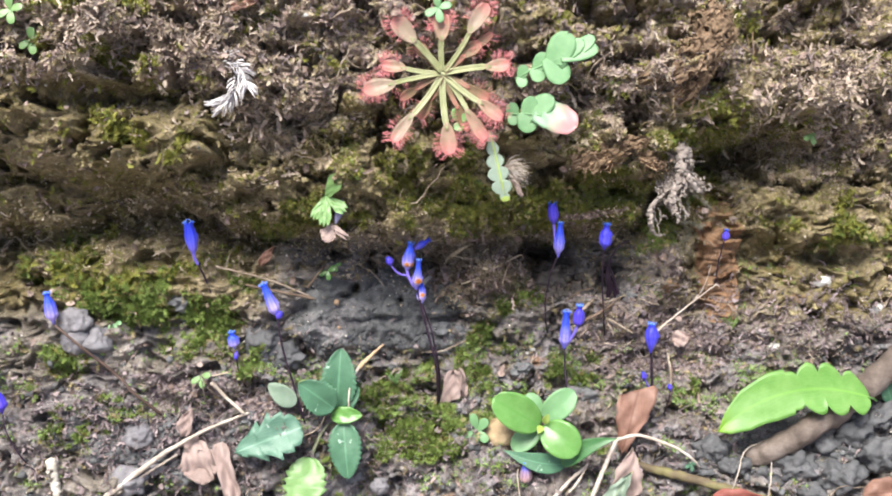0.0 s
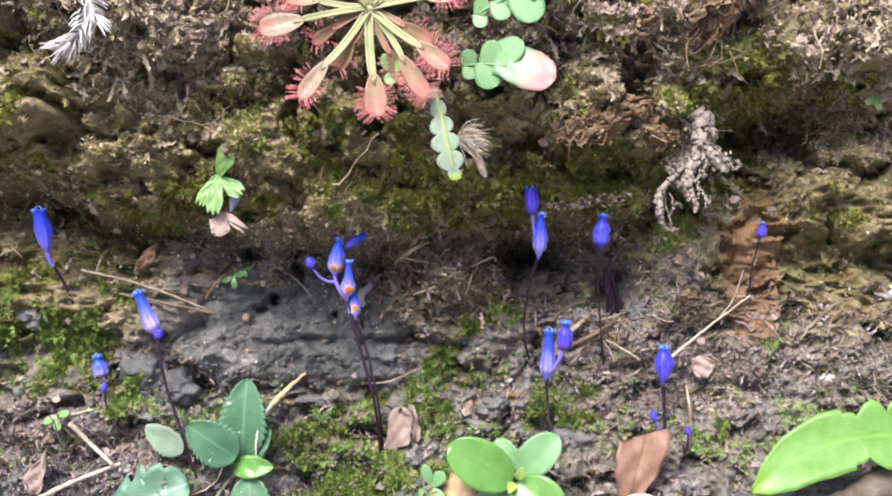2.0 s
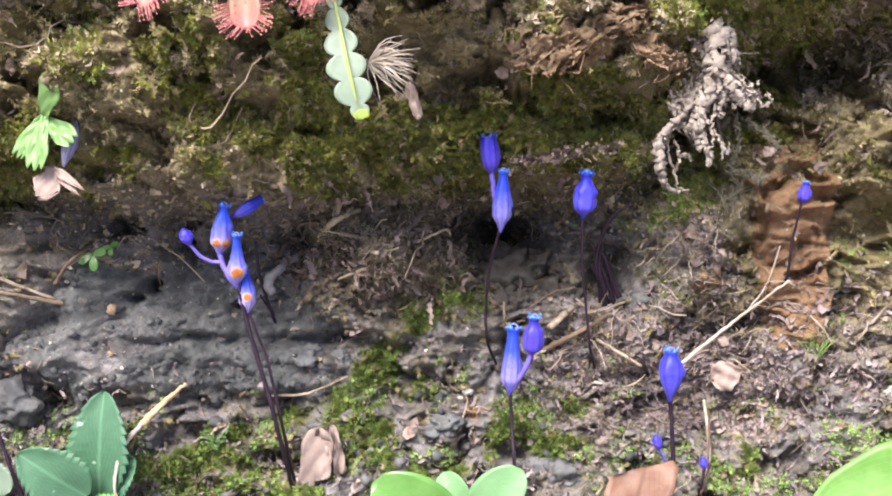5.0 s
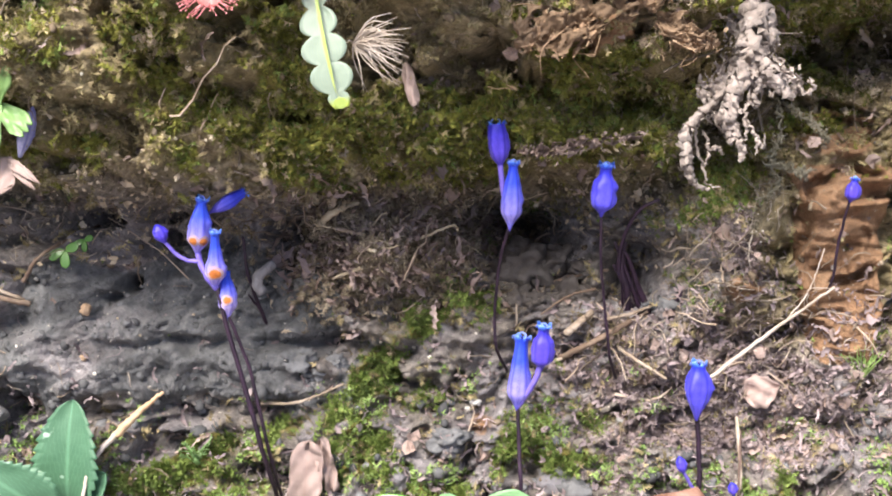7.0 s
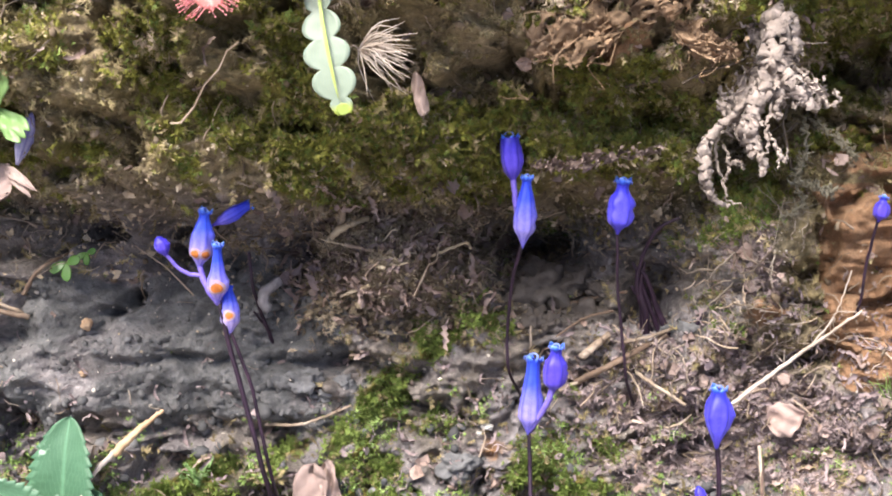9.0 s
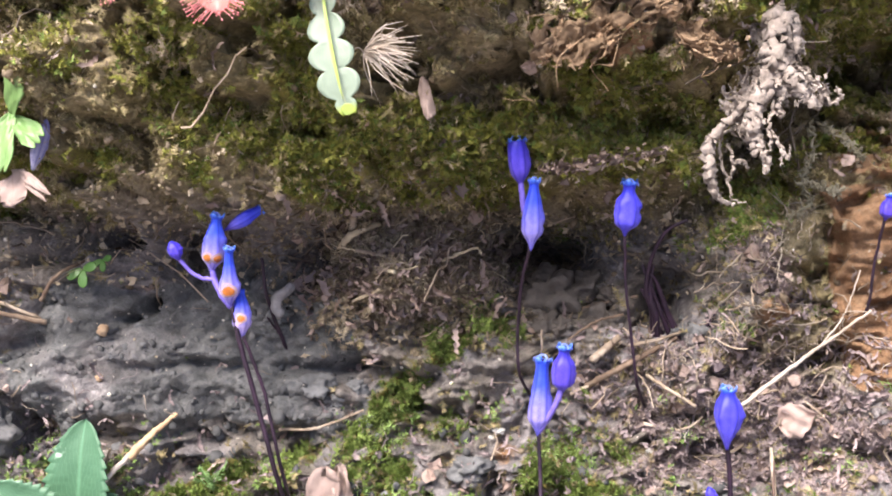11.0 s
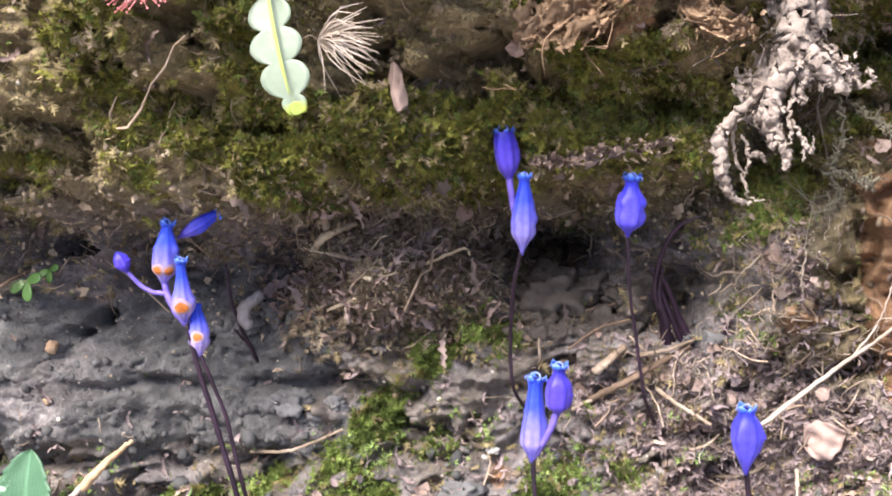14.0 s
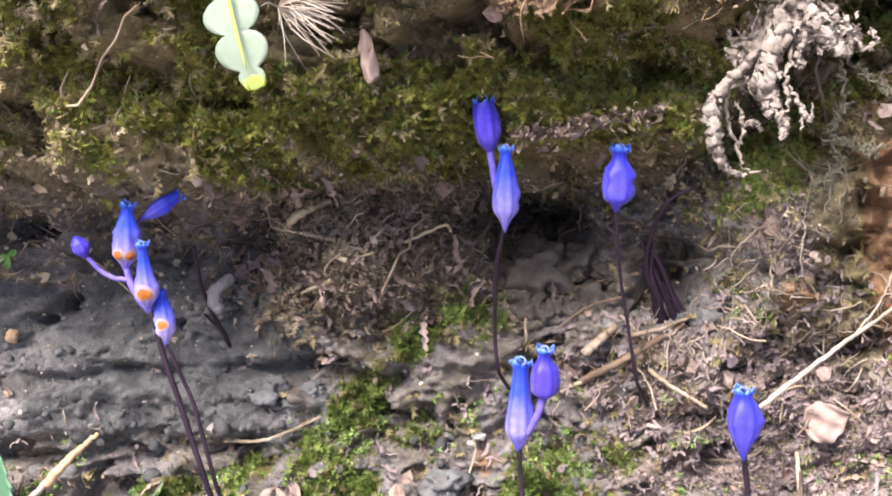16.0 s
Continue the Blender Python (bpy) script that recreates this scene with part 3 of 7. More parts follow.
def far_shape(u, v):
    """The rest of the slope: level ground below with an added, unseen rise beyond it that blocks low sky light, a steep
    face, and sloping ground above it.
    """
    down, up = np.maximum(-6.0 - v, 0), np.maximum(v - 12.0, 0)
    # the added rise, out of view, keeps low sky light off the undersides
    down = down + 10.5 * np.clip(down - 82, 0, 42)
    d = np.interp(v, (-6, 0.2, 0.8, 12), (-1.6, -0.9, -2.6, -7.5)) - 1.06 * down + 1.0 * up
    return d + 0.10 * np.clip(u, -14, 14)


def surface(u, v, fine=True):
    moss, clay, red, pale = zones(u, v)
    out = outside(u, v)
    near = 1 - step(out, 0, 9)
    d = base_depth(u, v) * near + far_shape(u, v) * (1 - near)
    rough = (1 - 0.5 * clay) * (1 - 0.6 * block(u, v))
    d = d - (0.30 + 0.42 * step(v, 1.2, 2.4)) * near * fbm(u * 0.55, v * 0.75, 3, 41)
    d = d - (1 - near) * (1.2 * gnoise(u * 0.05, v * 0.05, 47) + 6.0 * gnoise(u * 0.008, v * 0.008, 48) * step(out, 10, 80))
    if fine:
        smooth_d = d
        wu, wv = u + 0.5 * fbm(u * 0.8, v * 0.8, 2, 53), v + 0.35 * fbm(u * 0.8, v * 0.8, 2, 57)
        ledge = 1 - 2 * np.abs(fbm(wu * 0.75, wv * 1.7, 4, 51, 0.55))
        high = 1 + 0.7 * step(v, 0.8, 2.0)
        boss = np.clip(0.55 - cells(wu * 0.85, wv * 1.05, 55), -0.3, 0.5)
        d = d - rough * ((0.30 - 0.08 * high) * (1 - 0.55 * clay) * (ledge - 0.5) + 0.42 * high * boss + 0.16 * fbm(u * 3.0, v * 3.6, 3, 61))
        pit = step(fbm(wu * 1.1, wv * 1.5, 3, 65), 0.22, 0.6)
        d = d + (0.48 - 0.3 * step(v, 1.5, 2.5)) * pit * (1 - 0.75 * clay)
        # steep-sided caverns between the lumps of the upper face
        cave = fbm(wu * 0.95 + 9, wv * 1.35, 4, 67, 0.55)
        d = d + 0.95 * step(cave, 0.16, 0.40) * step(v, 1.3, 2.2)
        # small terraces: each juts out at its foot, above a shaded undercut
        rise = (v + 0.55 * fbm(u * 0.33, v * 0.5, 3, 83)) * 0.85
        shelf = rise - np.floor(rise)
        shelf = shelf - 0.5 + step(shelf, 0.10, 0.0)
        d = d + 0.32 * shelf * step(fbm(u * 0.45 + 4, v * 0.6, 3, 85), -0.35, 0.25) * step(v, 1.2, 2.2) * (1 - clay)
        # knobs with deep gaps between them on the upper face
        knob = 0.42 - cells(wu * 1.7 + 0.4 * fbm(u * 2, v * 2, 2, 87), wv * 2.0 + 0.4 * fbm(u * 2, v * 2, 2, 89), 88)
        d = d - 0.42 * np.maximum(knob, -0.35) * step(v, 0.4, 1.4)
        lump = 0.45 - cells(u * 2.1 + 0.5 * fbm(u, v, 2, 71), v * 2.5 + 0.4 * fbm(u, v, 2, 73), 72)
        d = d - (0.24 - 0.05 * clay - 0.08 * step(v, 1.5, 2.5)) * np.maximum(lump, -0.22) - 0.06 * np.maximum(0.45 - cells(u * 6.5, v * 7.5, 75), -0.2) * (1 - 0.75 * clay)
        d = d - 0.035 * fbm(u * 11, v * 13, 2, 81) * rough
        # cracks that run along the clay
        crack = np.abs(v + 1.95 + 0.12 * u * 0.3 + 0.18 * fbm(u * 0.8, 0 * u, 3, 91))
        d = d + 0.28 * clay * np.exp(-((crack / 0.09) ** 2)) * step(u, -4, -2)
        split = np.abs(fbm(u * 1.1 + 3, v * 1.7, 3, 95))
        d = d + 0.10 * clay * np.exp(-((split / 0.035) ** 2))
        # thin beds in the red block
        bed = gnoise(u * 0.8, v * 5.0 + 0.6 * gnoise(u, v, 97), 96)
        d = d + block(u, v) * 0.14 * step(bed, 0.15, 0.5)
        d = smooth_d + (d - smooth_d) * near
    return d

# ---- building helpers ----
TILT = radians(42)


def W(u, v, d):
    """Bank coordinates in centimetres to the world in metres."""
    return Vector((u, v * math.sin(TILT) + d * math.cos(TILT), v * math.cos(TILT) - d * math.sin(TILT))) * 0.01


def WA(a):
    a = np.asarray(a, float)
    return np.stack([a[..., 0], a[..., 1] * math.sin(TILT) + a[..., 2] * math.cos(TILT), a[..., 1] * math.cos(TILT) - a[..., 2] * math.sin(TILT)], -1) * 0.01


def depth(u, v):
    return float(surface(np.array([float(u)]), np.array([float(v)]))[0])


def on(u, v, h=0.0):
    """A place on the bank, h centimetres proud of it."""
    return (u, v, depth(u, v) - h)


def over(a, e, w, h=0.1):
    """A depth in front of all the earth that a leaf from a to e covers."""
    t, q = np.meshgrid(np.linspace(0, 1, 9), np.linspace(-0.5, 0.5, 5))
    du, dv = e[0] - a[0], e[1] - a[1]
    ln = math.hypot(du, dv)
    return float(surface(a[0] + t * du - q * w * dv / ln, a[1] + t * dv + q * w * du / ln).min()) - h


def mesh_of(name, verts, faces, mat, blade=None, smooth=True):
    """A mesh from arrays; faces all of one size, or a list of lists."""
    me = bpy.data.meshes.new(name)
    me.from_pydata([tuple(x) for x in verts], [], [tuple(int(i) for i in f) for f in faces])
    if blade is not None:
        a = me.color_attributes.new("blade", "FLOAT_COLOR", "POINT")
        flat = np.ones((len(verts), 4), np.float32)
        flat[:, : blade.shape[1]] = blade
        a.data.foreach_set("color", flat.ravel())
    me.materials.append(mat)
    if smooth:
        me.polygons.foreach_set("use_smooth", [True] * len(me.polygons))
    return me


def big_mesh(name, verts, faces, mat, smooth=True):
    """A large mesh from an (n, 3) and an (m, k) array."""
    me = bpy.data.meshes.new(name)
    n, k = faces.shape
    me.vertices.add(len(verts))
    me.vertices.foreach_set("co", np.ascontiguousarray(verts, np.float32).ravel())
    me.loops.add(n * k)
    me.loops.foreach_set("vertex_index", np.ascontiguousarray(faces, np.int32).ravel())
    me.polygons.add(n)
    me.polygons.foreach_set("loop_start", np.arange(0, n * k, k, dtype=np.int32))
    me.polygons.foreach_set("loop_total", np.full(n, k, np.int32))
    me.polygons.foreach_set("use_smooth", np.full(n, smooth))
    me.update(calc_edges=True)
    me.materials.append(mat)
    return me


def thing(name, at, label, category, group=""):
    """An empty at the foot of a thing, which holds its parts."""
    e = new(name)
    e.empty_display_size = 0.005
    e.location = W(*at)
    return tagged(e, label, category, group)


def part(name, me, parent, label=""):
    """One mesh, given in world places, under a thing or under a part."""
    ob = new(name, me)
    top = parent
    origin = Vector((0, 0, 0))
    while top is not None:
        origin = origin + top.location
        top = top.parent
    me.transform(Matrix.Translation(-origin))
    ob.parent = parent
    if label:
        ob["label"] = label
    return ob


def solo(name, me, label, category, group="", kind=""):
    """A thing that is one mesh; its origin is set at its middle."""
    ob = new(name, me)
    co = np.empty(len(me.vertices) * 3, np.float32)
    me.vertices.foreach_get("co", co)
    mid = Vector(co.reshape(-1, 3).mean(0).tolist())
    me.transform(Matrix.Translation(-mid))
    ob.location = mid
    return tagged(ob, label, category, group, kind)


def spline(points, n):
    """A smooth line through the points, n places along it."""
    p = np.array([points[0], *points, points[-1]], float)
    if len(points) == 2:
        return p[1] + (p[2] - p[1]) * np.linspace(0, 1, n)[:, None]
    p[0], p[-1] = 2 * p[1] - p[2], 2 * p[-2] - p[-3]
    out = []
    for s in np.linspace(0, len(points) - 1.0001, n):
        i, f = int(s), s - int(s)
        a, b, c, e = p[i : i + 4]
        out.append(0.5 * (2 * b + (c - a) * f + (2 * a - 5 * b + 4 * c - e) * f * f + (3 * b - a - 3 * c + e) * f**3))
    return np.array(out)


def tube_arrays(points, radii, n=12, sides=6, wobble=0.0, seed=1, lumpy=0.0):
    """A tapered tube along a line; places and radii in centimetres of bank coordinates."""
    r = np.random.RandomState(seed)
    c = spline(points, n)
    if wobble:
        off = r.randn(n, 3) * wobble
        off[0] = off[-1] = 0
        c = c + off
    rad = np.interp(np.linspace(0, 1, n), np.linspace(0, 1, len(radii)), radii)
    t = np.gradient(c, axis=0)
    t /= np.linalg.norm(t, axis=1)[:, None] + 1e-9
    a = np.cross(t, np.array([0.31, 0.2, 0.93]))
    a /= np.linalg.norm(a, axis=1)[:, None] + 1e-9
    b = np.cross(t, a)
    th = np.arange(sides) * 2 * math.pi / sides
    rr = rad[:, None] * (1 + lumpy * r.randn(n, sides))
    ring = c[:, None] + rr[:, :, None] * (np.cos(th)[None, :, None] * a[:, None] + np.sin(th)[None, :, None] * b[:, None])
    verts = np.concatenate([ring.reshape(-1, 3), c[:1] - t[:1] * rad[0] * 0.5, c[-1:] + t[-1:] * rad[-1] * 0.5])
    faces = []
    for i in range(n - 1):
        for j in range(sides):
            k = (j + 1) % sides
            faces.append((i * sides + j, i * sides + k, (i + 1) * sides + k, (i + 1) * sides + j))
    s, e = n * sides, n * sides + 1
    faces += [(s, (j + 1) % sides, j) for j in range(sides)]
    faces += [(e, (n - 1) * sides + j, (n - 1) * sides + (j + 1) % sides) for j in range(sides)]
    return verts, faces


def tube(name, points, radii, mat, n=12, sides=6, wobble=0.0, seed=1, lumpy=0.0):
    v, f = tube_arrays(points, radii, n, sides, wobble, seed, lumpy)
    return mesh_of(name, WA(v), f, mat)


def joined(name, pieces, mat, blade=None):
    verts, faces, k = [], [], 0
    for v, f in pieces:
        verts.append(np.asarray(v))
        faces += [tuple(i + k for i in q) for q in f]
        k += len(v)
    return mesh_of(name, WA(np.concatenate(verts)), faces, mat)


SHAPES = {
    "wedge": lambda s: np.interp(s, (0, 0.03, 0.5, 1), (0.7, 1.0, 0.82, 0.28)),
    "fan": lambda s: np.interp(s, (0, 0.35, 0.75, 0.92, 1), (0.34, 0.6, 0.95, 1.0, 0.86)),
    "ovate": lambda s: np.sin(math.pi * np.clip(s, 0, 1) ** 0.72) ** 0.85,
    "elliptic": lambda s: np.sqrt(np.clip(1 - (2 * s - 1) ** 2, 0, 1)),
    "broad": lambda s: np.sin(math.pi * np.clip(s, 0, 1) ** 0.8) ** 0.6,
    "long_fern": lambda s: np.where(s < 0.5, 0.45 + 0.55 * np.abs(np.sin(3.5 * math.pi * s / 0.5)) ** 0.5 * np.interp(s, (0, 0.3, 0.5), (1.0, 0.8, 0.3)) , 0.62 + 0.38 * 0.3) * np.interp(s, (0, 0.08, 0.3, 0.5, 0.62, 0.8, 0.93, 1.0), (0.5, 0.95, 1.3, 1.25, 1.28, 1.1, 0.6, 0.06)),
    "lobe": lambda s: np.where(s < 0.55, 0.72 + 0.28 * np.sin(math.pi * np.clip(s, 0, 0.55) / 1.1), np.sqrt(np.clip(1 - ((s - 0.55) / 0.45) ** 2, 0, 1))),
    "lance": lambda s: np.sin(math.pi * np.clip(s, 0, 1) ** 0.6) ** 0.9,
    "spoon": lambda s: np.sqrt(np.clip(1 - (2 * s - 1) ** 2, 0, 1)) * (0.55 + 0.45 * s),
    "strap": lambda s: np.clip(np.minimum(s / 0.12 + 0.35, (1 - s) / 0.18), 0, 1) ** 0.6,
    "square": lambda s: np.clip(np.minimum(s / 0.08, (1 - s) / 0.06), 0, 1) ** 0.35,
    "pinnate": lambda s: (0.30 + 0.70 * np.abs(np.sin(5.5 * math.pi * s ** 0.92)) ** 0.5) * np.interp(s, (0, 0.1, 0.3, 0.5, 0.7, 0.87, 1), (0.30, 0.42, 0.62, 0.92, 1.0, 0.85, 0.3)),
    "lobed_base": lambda s: (0.55 + 0.45 * np.abs(np.sin(4.6 * math.pi * s)) ** 0.5) * np.interp(s, (0, 0.12, 0.6, 0.85, 1), (0.3, 0.55, 1.0, 0.85, 0.5)),
    "lobed": lambda s: (np.sin(math.pi * np.clip(s, 0, 1) ** 0.75) ** 0.6) * (0.5 + 0.5 * np.abs(np.sin(s * 4.5 * math.pi)) ** 0.6),
}


def blade_arrays(base, tip, width, shape="ovate", arch=0.0, fold=0.0, saw=0.0, crinkle=0.0, face=(0, 0.25, -1), seed=1, n=16, m=6, thick=0.012, twist=0.0, side_bend=0.0, teeth=9, notch=0.0, cut=0.0):
    """A leaf blade with thickness from base to tip, facing the given way. arch lifts its middle; fold lifts its edges; saw notches its margin."""
    r = np.random.RandomState(seed)
    base, tip = np.array(base, float), np.array(tip, float)
    x = tip - base
    length = np.linalg.norm(x)
    x /= length
    z = np.array(face, float)
    z -= (z @ x) * x
    z /= np.linalg.norm(z)
    y = np.cross(z, x)
    s = np.linspace(0, 1, n)
    w = SHAPES[shape](s) * width / 2
    w = np.maximum(w, 0.01 * width)
    if saw:
        w = w * (1 - saw * ((s * teeth) % 1.0) * np.clip(5 * s * (1 - s), 0, 1))
    q = np.linspace(-1, 1, m + 1)
    S, Q = np.meshgrid(s, q, indexing="ij")
    tw = twist * (S - 0.3)
    lift = arch * length * 4 * S * (1 - S) + fold * np.abs(Q) ** 1.5 * w[:, None] * 2
    if crinkle:
        ph = r.rand(4) * 6.28
        lift = lift + crinkle * (np.sin(7 * S + 3 * Q + ph[0]) + 0.6 * np.sin(13 * S - 5 * Q + ph[1]) + 0.5 * np.sin(4 * Q + 5 * S + ph[2]))
        edge = 1 + crinkle * 1.2 * np.sin(21 * S + ph[3]) * np.abs(Q)
    else:
        edge = 1
    Y = Q * w[:, None] * edge
    bend = side_bend * length * 4 * S * (1 - S)
    reach = S * (1 - notch * (1 - np.abs(np.cos(1.5 * math.pi * Q))) - 0.5 * notch * Q**2) + cut * Q * (1 - S)
    P = base + reach[..., None] * length * x + ((Y * np.cos(tw) + bend)[..., None]) * y + ((lift + Y * np.sin(tw))[..., None]) * z
    top = P.reshape(-1, 3)
    low = top - z * thick
    N = len(top)
    blade = np.stack([S.ravel(), np.abs(Q).ravel(), 0 * S.ravel()], 1)
    idx = np.arange(N).reshape(n, m + 1)
    a, b, c, e = idx[:-1, :-1], idx[1:, :-1], idx[1:, 1:], idx[:-1, 1:]
    up = np.stack([a, b, c, e], -1).reshape(-1, 4)
    rim = np.concatenate([idx[:, 0], idx[-1, 1:], idx[-2::-1, -1], idx[0, -2:0:-1]])
    nxt = np.roll(rim, -1)
    sides = np.stack([rim, rim + N, nxt + N, nxt], -1)
    faces = np.concatenate([up, up[:, ::-1] + N, sides])
    return np.concatenate([top, low]), faces, np.concatenate([blade, blade])


def blade(name, mat, *args, **more):
    v, f, b = blade_arrays(*args, **more)
    return mesh_of(name, WA(v), f, mat, b)


def lump_arrays(at, size, seed=1, rough=0.25, squash=(1, 1, 1), level=3):
    """A lumpy stone or clod."""
    bm = bmesh.new()
    bmesh.ops.create_icosphere(bm, subdivisions=level, radius=1)
    v = np.array([x.co[:] for x in bm.verts])
    f = [[y.index for y in x.verts] for x in bm.faces]
    bm.free()
    k = np.array([1 + rough * (noise.noise(Vector(x * 1.3) + Vector((seed * 7.1, 0, 0))) + 0.6 * noise.noise(Vector(x * 3.1) + Vector((0, seed * 3.3, 0))) + 0.3 * noise.noise(Vector(x * 7))) for x in v])
    return np.array(at) + v * k[:, None] * size * np.array(squash), f


def lump(name, at, size, mat, **more):
    v, f = lump_arrays(at, size, **more)
    return mesh_of(name, WA(v), f, mat)


# ---- the bank ----
def spaced(stops, far):
    """Places along one axis: fine in the middle, wider towards the ends, and out to the distance."""
    mid = [stops[0][0]]
    for (x0, w), (x1, _) in zip(stops, stops[1:]):
        mid += list(np.linspace(x0, x1, int(round((x1 - x0) / w)) + 1)[1:])
    mid = np.array(mid)
    out, w, x = [], 0.05, 0.0
    while x < far:
        w *= 1.25
        x += w
        out.append(x)
    out = np.array(out)
    return np.concatenate([(mid[0] - out)[::-1], mid, mid[-1] + out])


US = spaced(((-13.2, 0.048), (-5.0, 0.03), (8.6, 0.048), (13.2, 0)), 5000)
VS = spaced(((-7.8, 0.048), (-4.2, 0.03), (3.2, 0.048), (7.8, 0)), 5000)
GU, GV = np.meshgrid(US, VS, indexing="ij")
GD = surface(GU, GV)
ZM, ZC, ZR, ZP = zones(GU, GV)
NU, NV = GU.shape
gi = np.arange(NU * NV).reshape(NU, NV)
quads = np.stack([gi[:-1, :-1], gi[1:, :-1], gi[1:, 1:], gi[:-1, 1:]], -1).reshape(-1, 4)
bank_mesh = big_mesh("ground", WA(np.stack([GU, GV, GD], -1).reshape(-1, 3)), quads, EARTH)
zone = bank_mesh.color_attributes.new("zone", "FLOAT_COLOR", "POINT")
zone.data.foreach_set("color", np.stack([ZM, ZC, ZR, ZP], -1).astype(np.float32).ravel())
wall_part = bank_mesh.attributes.new("wall", "FLOAT", "POINT")
wall_part.data.foreach_set("value", np.clip(step(GV, 0.0, 0.8) + (1 - step(GV, 0.0, 0.8)) * (0.3 * step(fbm(GU * 0.6, GV * 0.6, 3, 19), -0.2, 0.4) + 0.1 * step(GU, -3.0, -6.0) + 0.9 * step(GU, 5.6, 6.8) * step(GV, -2.3, -1.5) + 0.9 * step(GU, -4.0, -5.2) * step(GV, -2.0, -1.0)), 0, 1).astype(np.float32).ravel())
ground = tagged(new("ground", bank_mesh), "mossy brown earth bank with grey and red clay", "earth bank", kind="structure")

SU, SV = np.gradient(GD, US, VS)
NEAR = (np.abs(GU) < 13) & (np.abs(GV) < 7.6)
near_ids = np.flatnonzero(NEAR.ravel())


def pick(rng, weight, count):  # weight: per grid place
    """Grid places drawn by weight: places, normals in bank coordinates."""
    w = np.maximum(weight.ravel()[near_ids], 0)
    ids = near_ids[np.searchsorted(np.cumsum(w) / w.sum(), rng.rand(count)).clip(0, len(near_ids) - 1)]
    p = np.stack([GU.ravel()[ids], GV.ravel()[ids], GD.ravel()[ids]], 1)
    nrm = np.stack([SU.ravel()[ids].clip(-2, 2), SV.ravel()[ids].clip(-2, 2), -np.ones(len(ids))], 1)
    nrm /= np.linalg.norm(nrm, axis=1)[:, None]
    p[:, :2] += (rng.rand(count, 2) - 0.5) * 0.03
    return p, nrm


def scatter(name, template, faces, p, up, size, mat, rng, label, category, lean=0.3, sink=0.0, smooth=False):
    """Many small alike pieces as one object of stuff."""
    up = up + lean * rng.randn(len(p), 3)
    up /= np.linalg.norm(up, axis=1)[:, None]
    a = rng.randn(len(p), 3)
    a -= (a * up).sum(1)[:, None] * up
    a /= np.linalg.norm(a, axis=1)[:, None]
    b = np.cross(up, a)
    M = np.stack([a, b, up], -1)
    v = np.einsum("nij,kj->nki", M, template) * size[:, None, None] + (p - up * sink * size[:, None])[:, None]
    f = (faces[None] + (np.arange(len(p)) * len(template))[:, None, None]).reshape(-1, faces.shape[1])
    me = big_mesh(name, WA(v.reshape(-1, 3)), f, mat, smooth)
    return tagged(new(name, me), label, category, kind="stuff")


def moss_shoot(seed, rows=3, per=4, spread=0.45, leaf=0.5):
    r = np.random.RandomState(seed)
    v, f = [], []
    for i in range(rows):
        for j in range(per):
            th = j * 6.283 / per + i * 0.7 + 0.3 * r.randn()
            h = 0.15 + 0.75 * i / rows
            out = np.array([math.cos(th), math.sin(th), 0])
            side = np.array([-math.sin(th), math.cos(th), 0]) * 0.13
            root = np.array([0, 0, h - 0.1])
            tip = root + out * spread * (1 - 0.25 * i / rows) + np.array([0, 0, leaf * (0.5 + 0.5 * i / rows)])
            k = len(v)
            v += [root + side, tip, root - side]
            f.append((k, k + 1, k + 2))
    return np.array(v), np.array(f)


def moss_frond(seed, pairs=6):
    """A feathery moss shoot: a bent stem with leaflets in two rows."""
    r = np.random.RandomState(seed)
    v, f = [], []
    bend, roll = r.uniform(-0.35, 0.35), r.uniform(-0.3, 0.3)
    for i in range(pairs):
        z = 0.06 + 0.86 * i / pairs
        root = np.array([bend * z * z, roll * z * z, z])
        for side in (-1, 1):
            w = (0.36 - 0.24 * (i / pairs) ** 2) * r.uniform(0.75, 1.25)
            tip = root + np.array([side * w, 0.16 * r.randn() + 0.10, 0.22 + 0.08 * r.randn()])
            k = len(v)
            v += [root - np.array([0, 0, 0.07]), tip, root + np.array([0, 0.02, 0.09])]
            f.append((k, k + 1, k + 2))
    top = np.array([bend, roll, 1.0])
    k = len(v)
    v += [top - np.array([0.05, 0, 0.14]), top + np.array([0, 0, 0.08]), top - np.array([-0.05, 0, 0.14])]
    f.append((k, k + 1, k + 2))
    return np.array(v), np.array(f)


def dry_frond(seed, n=9):
    """A curled dead frond: a folded ribbon with small uneven lobes."""
    r = np.random.RandomState(seed)
    v, f = [], []
    turn, lift, way = r.uniform(-1.6, 1.6), r.uniform(0.4, 1.5), 0.0
    x = y = 0.0
    for i in range(n):
        s = i / (n - 1)
        w = (0.095 if i % 2 else 0.04) * math.sin(math.pi * (0.12 + 0.85 * s)) * r.uniform(0.7, 1.4)
        side = np.array([-math.sin(way), math.cos(way), 0])
        c = np.array([x - 0.4, y, 0.08 + lift * (s - 0.5) ** 2 * 0.8 + 0.03 * r.randn()])
        v += [c + side * w + np.array([0, 0, 0.06 + 0.05 * r.randn()]), c, c - side * w + np.array([0, 0, 0.06 + 0.05 * r.randn()])]
        x, y, way = x + math.cos(way) / n, y + math.sin(way) / n, way + turn / n + 0.25 * r.randn()
    for i in range(n - 1):
        for j in range(2):
            f.append((i * 3 + j, i * 3 + j + 1, (i + 1) * 3 + j + 1, (i + 1) * 3 + j))
    return np.array(v), np.array(f)


